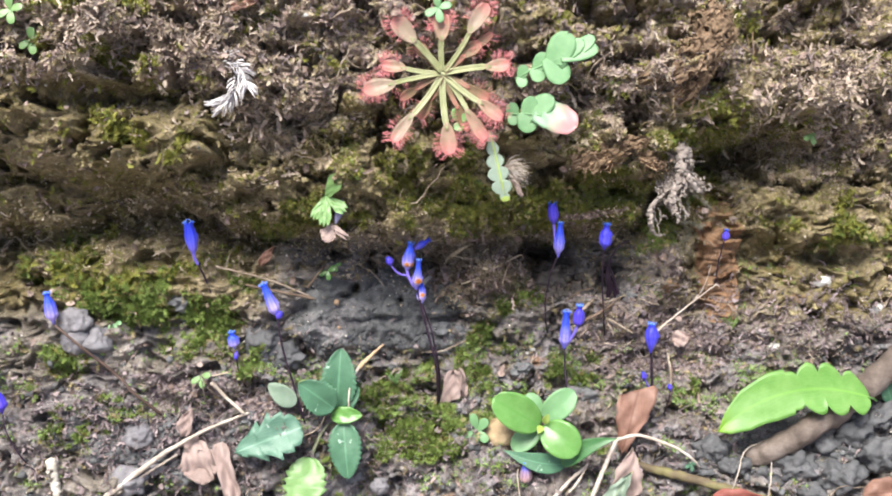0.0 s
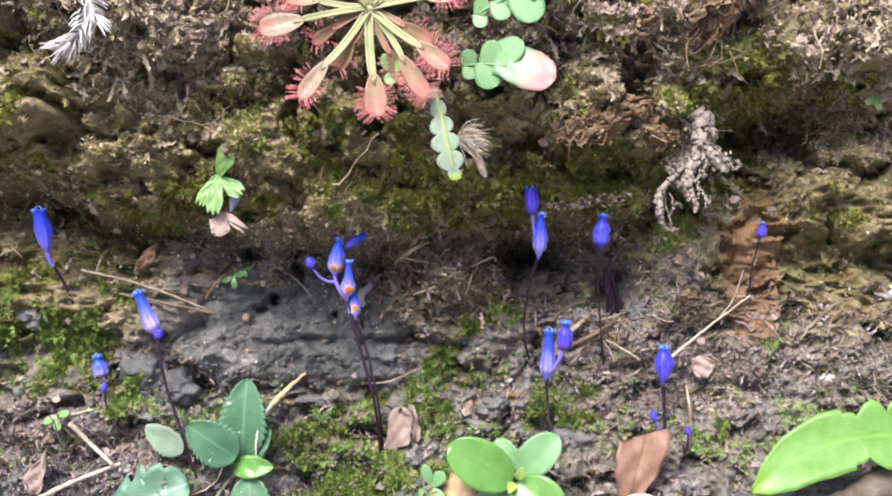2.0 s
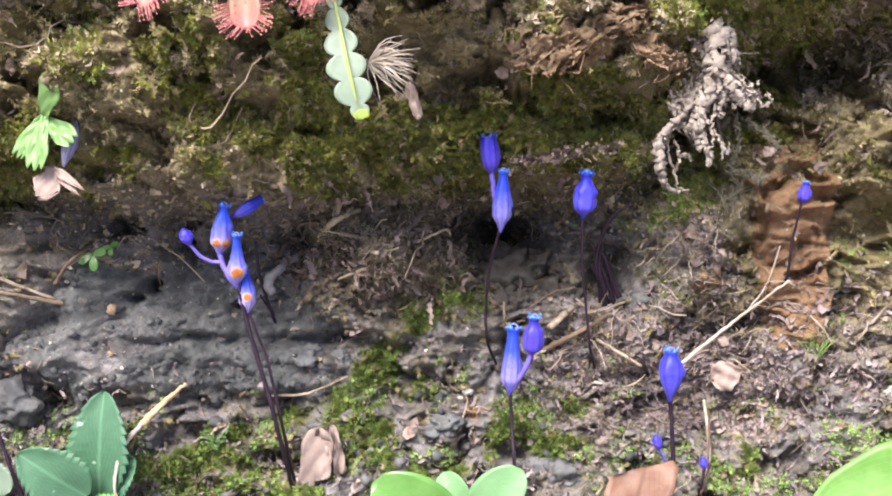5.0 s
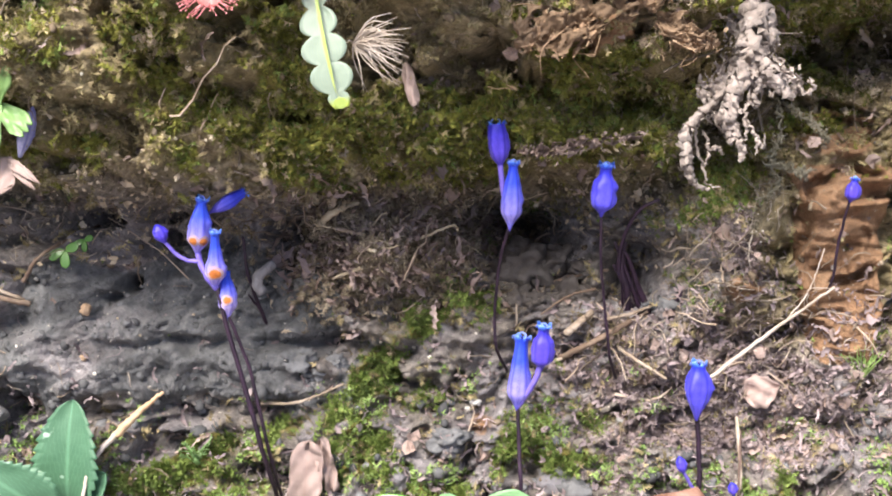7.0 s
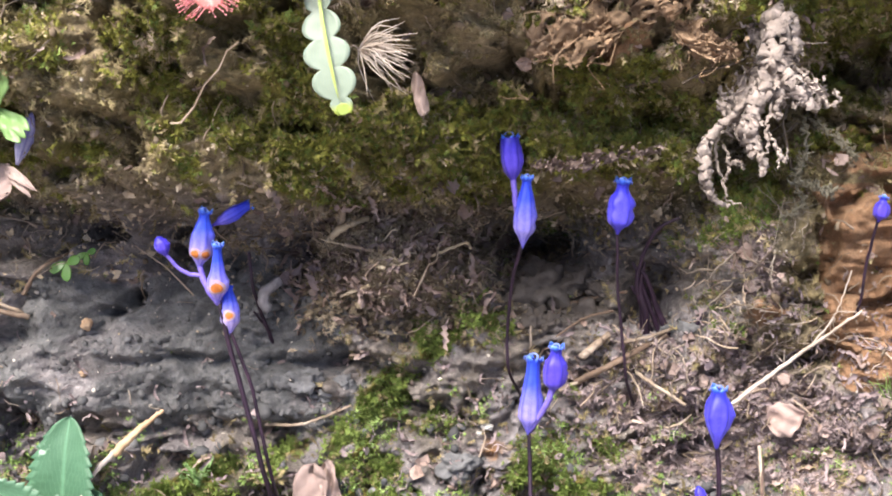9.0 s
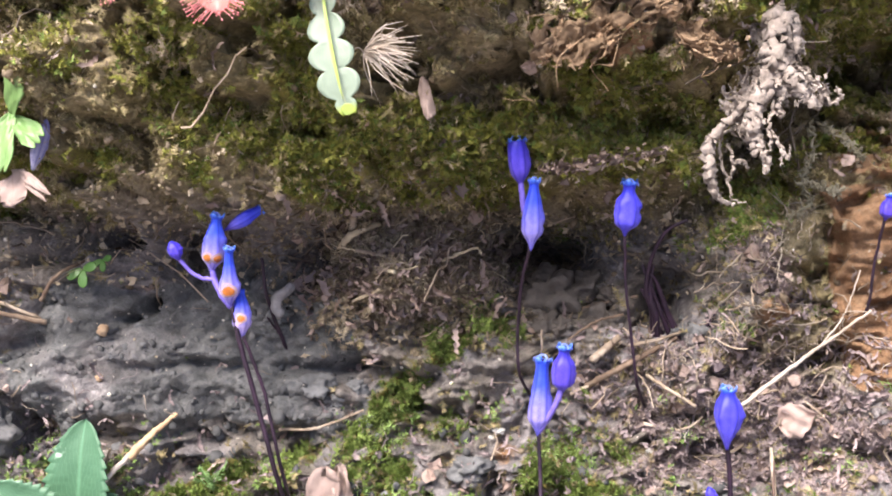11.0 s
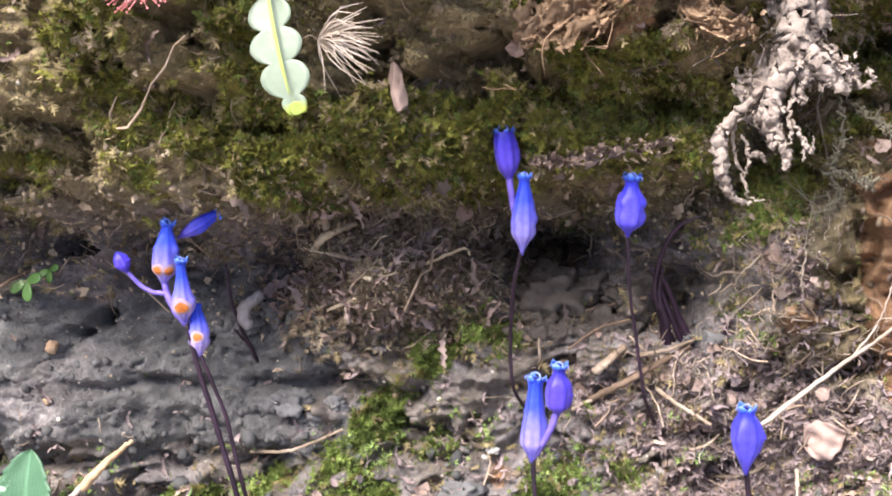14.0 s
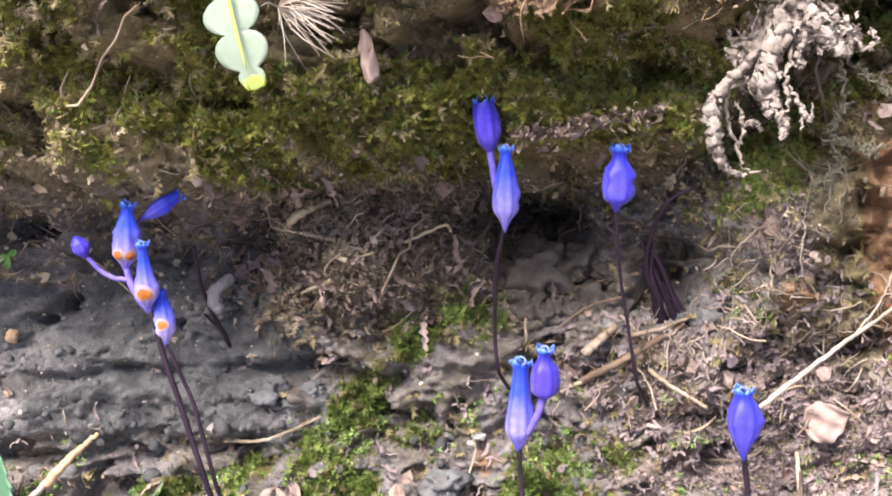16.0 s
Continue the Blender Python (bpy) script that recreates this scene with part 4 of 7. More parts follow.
def chip(seed, n=4):
    """A curled, ragged flake."""
    r = np.random.RandomState(seed)
    v, f = [], []
    curl = r.uniform(0.5, 1.6)
    for i in range(n):
        for j in range(3):
            x, y = i / (n - 1) - 0.5, (j - 1) * (0.32 + 0.16 * r.randn()) * math.sin(math.pi * (i + 0.6) / (n + 0.2))
            v.append((x + 0.05 * r.randn(), y, 0.16 + curl * (x * x) * 0.7 + 0.12 * r.randn() + 0.5 * curl * y * y))
    for i in range(n - 1):
        for j in range(2):
            f.append((i * 3 + j, i * 3 + j + 1, (i + 1) * 3 + j + 1, (i + 1) * 3 + j))
    return np.array(v), np.array(f)


def crumb(seed):
    v, f = lump_arrays((0, 0, 0), 1.0, seed=seed, rough=0.45, squash=(1, 0.85, 0.7), level=1)
    return v, np.array(f)


rng = np.random.RandomState(12)
SPAN_U, SPAN_V = np.gradient(US), np.gradient(VS)
CELL = SPAN_U[:, None] * SPAN_V[None, :] * 1000
MIDDLE = step(np.abs(GU - 1.8), 8.5, 6.0) * step(np.abs(GV + 0.5), 4.6, 3.4)


def fuzz(name, mat, weight, count, low, high, seeds, label, category, up_bias, lean, rows=2, per=3, spread=0.5, leaf=0.5):
    """Small shoots over the bank: fine and dense in the middle, fewer and larger towards the sides."""
    for k in seeds:
        tv, tf = moss_shoot(k, rows, per, spread, leaf) if rows else moss_frond(k)
        for w, n, s in ((weight * MIDDLE, count, 1.0), (weight * (1 - MIDDLE), count // 2, 1.35)):
            P, N = pick(rng, w * CELL, n)
            scatter(name, tv, tf, P, 0.6 * N + np.array(up_bias), s * rng.uniform(low, high, len(P)), mat, rng, label, category, lean, 0.1)


HOLLOW = np.minimum(hill(GU, GV, 2.9, -0.5, 1.15, 0.75) + 0.6 * hill(GU, GV, 4.65, -0.7, 0.4, 0.5) + hill(GU, GV, 8.2, 2.65, 1.0, 0.4), 1)
BARE = (1 - 0.85 * block(GU, GV)) * (1 - ZC) ** 2 * (1 - 0.85 * HOLLOW)
HIGH = np.maximum(step(GV, 0.0, 0.8), 0.8 * step(hill(GU, GV, -8.5, -0.3, 3.8, 0.8) + 0.3 * fbm(GU * 0.9, GV * 1.2, 3, 151), 0.35, 0.75))
LOW = step(GV, -2.0, -3.2)
PATCHY = np.maximum(patchy(GU, GV), ZM**2)
CLUMP = 0.12 + 0.88 * step(fbm(GU * 2.1, GV * 2.5, 3, 141), -0.12, 0.3)
TUFTED = CLUMP * (0.25 + 0.75 * step(fbm(GU * 5.2, GV * 6.0, 2, 145), -0.15, 0.25))
fuzz("moss", OLIVE_MOSS, HIGH * BARE * CLUMP * (ZM**1.4 + 0.02), 8500, 0.045, 0.10, (103, 104), "low olive moss growing over the ledge", "moss", (0, 0.45, -0.4), 0.45)
fuzz("moss", OLIVE_MOSS, HIGH * BARE * TUFTED * (ZM**1.6 + 0.01), 5500, 0.085, 0.20, (203, 204, 205), "feathery olive moss fronds over the ledge", "moss", (0, 0.1, -0.5), 0.55, 0)
fuzz("moss", MOSS, PATCHY * CLUMP * (1 - 0.85 * HIGH) * BARE * (ZM**1.4 + 0.004) + 0.02 * ZM, 10000, 0.045, 0.11, (100, 101), "low green moss growing over the earth", "moss", (0, 0.55, -0.3), 0.4)
fuzz("moss", MOSS, PATCHY * TUFTED * (1 - 0.9 * HIGH) * BARE * ZM**2, 3600, 0.10, 0.24, (206, 207), "feathery green moss fronds on the earth", "moss", (0, 0.5, -0.4), 0.45, 0)
fuzz("moss", STAR_MOSS, LOW * BARE * CLUMP * step(fbm(GU * 0.9, GV * 1.1, 3, 149), -0.05, 0.35) * (0.3 + ZM), 3600, 0.05, 0.13, (107, 108), "thin light green moss on the low ground", "moss", (0, 0.5, -0.3), 0.5)
fuzz("dry_moss", DRY_MOSS, BARE * CLUMP * (0.25 * (0.15 + 0.85 * HIGH) + 0.5 * ZM + 0.3 * ZP + 0.35 * step(GV, 0.3, 1.2)) * (1 - 0.5 * ZR), 8500, 0.045, 0.11, (110, 111), "brown dried moss on the earth", "dry moss", (0, 0.2, -0.4), 0.7, 2, 3, 0.7, 0.35)
fuzz("dry_moss", DRY_MOSS, BARE * TUFTED * (0.12 + 0.25 * HIGH + 0.5 * ZM + 0.3 * ZP * HIGH) * (1 - 0.6 * ZR), 3300, 0.11, 0.24, (208, 209), "feathery brown dead moss on the bank", "dry moss", (0, 0.0, -0.4), 0.8, 0)
fuzz("dry_moss", TAN_DRY, HIGH * BARE * ZP**1.5, 4500, 0.06, 0.14, (113,), "tan dried moss on the upper bank", "dry moss", (0, 0.2, -0.4), 0.9, 2, 4, 0.7, 0.35)
fuzz("dry_moss", TAN_DRY, HIGH * BARE * TUFTED * ZP**1.5, 3500, 0.10, 0.24, (210,), "feathery tan dead moss on the upper bank", "dry moss", (0, 0.0, -0.4), 0.9, 0)
fuzz("dry_moss", PALE_DRY, (1 - 0.9 * HIGH) * BARE * ZP**1.5, 5000, 0.06, 0.14, (112,), "pale pinkish dried moss on the earth", "dry moss", (0, 0.2, -0.4), 0.9, 2, 4, 0.7, 0.35)
ROOT_MASS = hill(GU, GV, -7.4, 5.2, 2.6, 0.6) + 0.5 * hill(GU, GV, 10.8, 4.4, 1.8, 1.3) + 0.7 * hill(GU, GV, 4.6, 4.2, 1.2, 0.7) + 0.5 * hill(GU, GV, -4.4, 3.6, 1.0, 1.0)
for k in range(3):
    tv, tf = dry_frond(240 + k, 11)
    P, N = pick(rng, CELL * ROOT_MASS, 1000)
    scatter("dead_fronds", tv, tf, P, N, 0.2 + 0.5 * rng.rand(len(P)) ** 2, ROOT_FLAKE, rng, "pinkish tangled dead roots on the upper bank", "dead roots", 0.8, -0.1, True)
for k in range(3):
    tv, tf = dry_frond(220 + k)
    P, N = pick(rng, CELL * BARE * TUFTED * (HIGH * ZP + 0.25 * ZP + 0.1), 1400)
    scatter("dead_fronds", tv, tf, P, N, 0.15 + 0.35 * rng.rand(len(P)) ** 2, FLAKE, rng, "curled brown dead fronds over the bank", "leaf litter", 0.6, -0.05, True)
for k in range(3):
    tv, tf = chip(120 + k)
    P, N = pick(rng, CELL * (1 - 0.9 * ZC) * (0.05 + 1.2 * ZP**2), 2600)
    scatter("leaf_litter", tv, tf, P, N, 0.05 + 0.2 * rng.rand(len(P)) ** 2.5, FLAKE, rng, "pale brown crumbs of dead leaves on the bank", "leaf litter", 0.7, -0.05)
for k in range(3):
    tv, tf = crumb(130 + k)
    P, N = pick(rng, CELL * (1 - ZC) * (0.5 + 0.5 * ZP) * (0.25 + 0.75 * HIGH), 2200)
    scatter("earth_crumbs", tv, tf, P, N, 0.02 + 0.07 * rng.rand(len(P)) ** 3, CRUMB, rng, "brown crumbs of earth on the bank", "earth crumbs", 0.5, 0.1, True)
    P, N = pick(rng, CELL * (ZC + 0.02), 700)
    scatter("clay_crumbs", tv, tf, P, N, 0.012 + 0.08 * rng.rand(len(P)) ** 4, GREY_CRUMB, rng, "grey crumbs of clay on the bank", "clay crumbs", 0.5, 0.4, True)
for k in range(2):
    tv, tf = crumb(136 + k)
    P, N = pick(rng, CELL * LOW * (0.15 + step(fbm(GU * 0.8, GV * 1.0, 3, 147), 0.0, 0.4)), 1000)
    scatter("clay_crumbs", tv, tf, P, N, 0.02 + 0.13 * rng.rand(len(P)) ** 2.5, GREY_CRUMB, rng, "grey clay crumbs on the low ground", "clay crumbs", 0.5, 0.2, True)
tv, tf = crumb(140)
P, N = pick(rng, CELL * (1.0 - 0.4 * ZM), 1600)
scatter("grit", tv, tf, P, N, 0.012 + 0.03 * rng.rand(len(P)) ** 3, GRIT, rng, "pale grains of grit in the earth", "grit", 0.5, 0.0, True)

SHADED = np.exp(-(((GV - lip(GU) + 0.1) / 0.9) ** 2)) * (1 - 0.5 * ZC) * (1 - 0.6 * HOLLOW) * (1 - 0.8 * block(GU, GV))
for k in range(2):
    tv, tf = crumb(170 + k)
    P, N = pick(rng, CELL * SHADED, 1800)
    scatter("earth_crumbs", tv, tf, P, N, 0.010 + 0.035 * rng.rand(len(P)) ** 2.5, TAN_DRY, rng, "tan crumbs of earth along the ledge", "earth crumbs", 0.5, -0.1, True)
    tv, tf = chip(175 + k)
    P, N = pick(rng, CELL * SHADED, 1500)
    scatter("leaf_litter", tv, tf, P, N, 0.04 + 0.12 * rng.rand(len(P)) ** 2, TAN_DRY, rng, "tan flecks of dead moss along the ledge", "leaf litter", 0.9, -0.1)


def rootlets(name, weight, count, length, radius, mat, seed, label, category, curl=0.5):
    r = np.random.RandomState(seed)
    P, N = pick(r, CELL * weight, count)
    verts, faces, k = [], [], 0
    n, sides = 7, 3
    t = np.linspace(0, 1, n)
    ring = np.arange(n * sides).reshape(n, sides)
    q = np.stack([ring[:-1], np.roll(ring, -1, 1)[:-1], np.roll(ring, -1, 1)[1:], ring[1:]], -1).reshape(-1, 4)
    for p, nn in zip(P, N):
        ln = length * (0.35 + r.rand() ** 2)
        kink = np.cumsum(r.randn(n, 3), 0) * 0.035 * ln
        a = r.randn(3)
        a -= (a @ nn) * nn
        a /= np.linalg.norm(a)
        b = np.cross(nn, a)
        w, ph = curl * r.rand(), r.rand() * 6.28
        c = p + kink + np.outer((t - 0.5) * ln, a) + np.outer(w * ln * 0.3 * np.sin(4 * t + ph), b) + np.outer(0.02 + (0.10 + 0.18 * r.rand() ** 3) * ln * np.sin(math.pi * t) * (0.4 + 0.6 * r.rand()), nn)
        rad = radius * (0.5 + r.rand()) * (1 - 0.5 * t)
        for s in range(sides):
            th = s * 2.094
            verts.append(c + rad[:, None] * (math.cos(th) * b + math.sin(th) * nn))
        faces.append(q + k)
        k += n * sides
    v = np.array(verts).reshape(count, sides, n, 3).transpose(0, 2, 1, 3).reshape(-1, 3)
    return tagged(new(name, big_mesh(name, WA(v), np.concatenate(faces), mat)), label, category, kind="stuff")


ROOTY = (1 - 0.8 * block(GU, GV)) * (1 - ZC) * (1 - 0.8 * HOLLOW) * (0.2 + ZP + 0.25 * step(np.abs(GV - lip(GU) + 0.6), 1.2, 0.2)) + 0.03
rootlets("rootlets", ROOTY, 4200, 0.42, 0.008, FIBRE, 5, "fine brown rootlets tangled over the earth", "rootlets")
rootlets("dead_stalks", ROOTY, 260, 1.3, 0.022, FIBRE, 6, "thin dry stalks strewn over the bank", "dead stalks", 0.25)

TANGLE = (1 - 0.8 * ZC) * (1 - 0.8 * HOLLOW) * (1.5 * hill(GU, GV, 1.6, -0.3, 1.7, 0.6) + 0.8 * hill(GU, GV, 5.6, -1.7, 1.6, 1.0) + 0.2 * hill(GU, GV, -4.0, -0.1, 4.5, 0.5) + 0.5 * hill(GU, GV, 10.0, -2.4, 2.0, 0.8)) + 0.004
rootlets("root_tangle", TANGLE, 600, 0.6, 0.016, FIBRE, 8, "tangled brown dead roots below the ledge", "roots", 0.9)
rootlets("root_tangle", TANGLE, 1200, 0.32, 0.009, PALE_FIBRE, 9, "pale dry rootlets below the ledge", "roots", 0.6)
DRIED = hill(GU, GV, 5.7, -2.35, 1.8, 0.9) + 0.12 * hill(GU, GV, 1.4, -0.4, 1.4, 0.5) + 0.8 * hill(GU, GV, 10.2, -2.0, 2.4, 0.9) + 0.75 * hill(GU, GV, -7.0, -4.6, 4.0, 1.5) + 0.35 * hill(GU, GV, 4.0, -5.0, 6.0, 1.8) + 0.15 * step(GV, 3.0, 5.0)
rootlets("root_tangle", DRIED, 2800, 0.36, 0.009, PINK_FIBRE, 10, "pinkish dry moss strands in the litter", "dry moss", 1.4)
for k in range(2):
    tv, tf = chip(150 + k, 6)
    P, N = pick(rng, CELL * DRIED, 1500)
    scatter("dried_liverwort", tv, tf, P, N, 0.05 + 0.17 * rng.rand(len(P)) ** 2, PINK_FLAKE, rng, "small pinkish dried liverwort flakes", "dried liverwort", 0.9, -0.1, True)
for k in range(4):
    tv, tf = dry_frond(230 + k, 11)
    P, N = pick(rng, CELL * DRIED, 2200)
    scatter("dried_liverwort", tv, tf, P, N, 0.12 + 0.34 * rng.rand(len(P)) ** 2, PINK_FLAKE, rng, "curled pinkish dried liverwort flakes", "dried liverwort", 0.9, -0.1, True)


def near_depth(u, v):
    """The bank's depth at the nearest place of its grid."""
    i, j = min(int(np.searchsorted(US, u)), NU - 1), min(int(np.searchsorted(VS, v)), NV - 1)
    return float(GD[i, j])


def hanging_roots(u0, u1, count, drop, radius, mat, seed, label, wild=0.9, high=0.1, low=0.25):
    """Roots and strands that come out of the lip and straggle before the hollow."""
    r = np.random.RandomState(seed)
    pieces = []
    for k in range(count):
        u = r.uniform(u0, u1)
        v = float(lip(np.array([u]))[0]) + high - low * r.rand() * 2
        d = near_depth(u, v) - 0.03
        ln = drop * (0.3 + 0.8 * r.rand() ** 2)
        pts = [np.array((u, v, d + 0.1))]
        way = np.array((wild * r.randn(), -0.75 + 0.5 * wild * r.randn(), -0.2 + 0.4 * r.randn()))
        way /= np.linalg.norm(way)
        for j in range(4):
            way = way + 0.45 * r.randn(3) * np.array((1, 1, 0.5))
            q = pts[-1] + way / np.linalg.norm(way) * ln / 4
            q[2] = min(q[2], near_depth(q[0], q[1]) - 0.04)
            pts.append(q)
        rad = radius * (0.3 + 1.0 * r.rand() ** 2)
        pieces.append(tube_arrays(pts, (rad, rad * 0.9, rad * 0.3), 11, 4, 0.014, seed + k, 0.2))
        for j in range(3):
            a = pts[1 + r.randint(0, 3)]
            e = a + r.randn(3) * ln * 0.3 * np.array((1, 1, 0.4))
            pieces.append(tube_arrays((a, 0.5 * (a + e) + r.randn(3) * 0.05, e), (rad * 0.5, rad * 0.2), 6, 3))
    return solo("hanging_roots", joined("hanging_roots", pieces, mat), label, "roots", kind="stuff")


hanging_roots(0.1, 2.1, 60, 0.6, 0.016, TAN_FIBRE, 301, "pale dead roots straggling from the ledge", 0.9, -0.1, 0.45)
hanging_roots(0.0, 2.1, 70, 0.5, 0.022, FIBRE, 302, "brown dead roots straggling from the ledge", 1.0, 0.0, 0.45)
hanging_roots(-4.5, -0.2, 40, 0.4, 0.015, FIBRE, 303, "short brown rootlets under the ledge")
hanging_roots(5.3, 7.0, 90, 0.8, 0.010, PALE_FIBRE, 304, "fine pale strands beside the red clay", 0.8, 0.0, 1.2)
hanging_roots(3.0, 5.2, 30, 0.4, 0.014, FIBRE, 305, "short brown rootlets over the hollow")
LITTERED = hill(GU, GV, 0.95, -0.45, 0.95, 0.6)
for k in range(2):
    tv, tf = dry_frond(250 + k, 11)
    P, N = pick(rng, CELL * LITTERED, 420)
    scatter("dead_fronds", tv, tf, P, N, 0.15 + 0.45 * rng.rand(len(P)) ** 2, FLAKE, rng, "brown tangled dead fronds under the ledge", "dead moss", 1.3, -0.3, True)
for k in range(3):
    tv, tf = moss_frond(260 + k)
    P, N = pick(rng, CELL * LITTERED, 1500)
    scatter("dead_moss", tv, tf, P, N + np.array((0, 0, -0.4)), 0.10 + 0.16 * rng.rand(len(P)), WARM_FLAKE, rng, "feathery brown dead moss under the ledge", "dead moss", 0.9, 0.1)
CRUMPLED = hill(GU, GV, -0.05, -0.65, 0.35, 0.35) + 0.25 * hill(GU, GV, 1.2, -0.6, 0.8, 0.5)
tv, tf = chip(270, 7)
P, N = pick(rng, CELL * CRUMPLED, 60)
scatter("leaf_litter", tv, tf, P, N, 0.15 + 0.3 * rng.rand(len(P)), PINK_FLAKE, rng, "crumpled pinkish dead leaf pieces beside the clay", "leaf litter", 1.0, -0.1, True)
rootlets("dead_stalks", LITTERED, 110, 0.6, 0.014, TAN_FIBRE, 16, "stiff pale dead stalks under the ledge", "dead stalks", 0.15)
LODGED = hill(GU, GV, 1.1, -0.35, 1.1, 0.55) + 0.5 * hill(GU, GV, 1.6, 0.3, 0.7, 0.3)
for k in range(2):
    tv, tf = chip(160 + k, 6)
    P, N = pick(rng, CELL * LODGED, 90)
    scatter("leaf_litter", tv, tf, P, N, 0.08 + 0.24 * rng.rand(len(P)) ** 2, FLAKE, rng, "crumpled dead leaf pieces lodged under the ledge", "leaf litter", 1.4, -0.2, True)


# ---- blue flowers ----
PROFILES = {
    "bell": ((0, 0.10), (0.08, 0.32), (0.17, 0.72), (0.21, 0.96), (0.25, 1.0), (0.34, 0.98), (0.5, 0.86), (0.68, 0.72), (0.82, 0.60), (0.93, 0.58), (1.0, 0.70)),
    "spindle": ((0, 0.06), (0.08, 0.24), (0.17, 0.52), (0.24, 0.84), (0.30, 1.0), (0.44, 0.98), (0.6, 0.86), (0.76, 0.68), (0.86, 0.52), (0.93, 0.42), (1.0, 0.52)),
    "barrel": ((0, 0.12), (0.08, 0.22), (0.16, 0.55), (0.21, 0.86), (0.27, 0.94), (0.42, 1.0), (0.58, 0.98), (0.72, 0.86), (0.78, 0.64), (0.86, 0.50), (0.94, 0.48), (1.0, 0.58)),
    "flask": ((0, 0.10), (0.08, 0.28), (0.17, 0.58), (0.26, 0.94), (0.34, 1.0), (0.42, 0.92), (0.56, 0.66), (0.75, 0.47), (0.92, 0.40), (1.0, 0.48)),
    "shield": ((0, 0.12), (0.10, 0.26), (0.25, 0.55), (0.42, 0.84), (0.58, 1.0), (0.74, 0.98), (0.84, 0.82), (0.91, 0.60), (1.0, 0.54)),
    "cup": ((0, 0.16), (0.06, 0.28), (0.15, 0.58), (0.26, 0.86), (0.45, 0.97), (0.75, 1.0), (0.92, 0.96), (1.0, 0.86)),
    "long": ((0, 0.10), (0.1, 0.3), (0.25, 0.7), (0.45, 0.95), (0.6, 1.0), (0.78, 0.85), (0.9, 0.75), (1.0, 0.82)),
    "bud": ((0, 0.2), (0.12, 0.45), (0.3, 0.85), (0.5, 1.0), (0.7, 0.9), (0.86, 0.62), (0.95, 0.4), (1.0, 0.12)),
}


def frame_of(base, tip):
    z = np.array(tip, float) - np.array(base, float)
    length = np.linalg.norm(z)
    z /= length
    x = np.array([0.0, 0.15, -1.0])
    x -= (x @ z) * z
    x /= np.linalg.norm(x)
    return length, x, np.cross(z, x), z


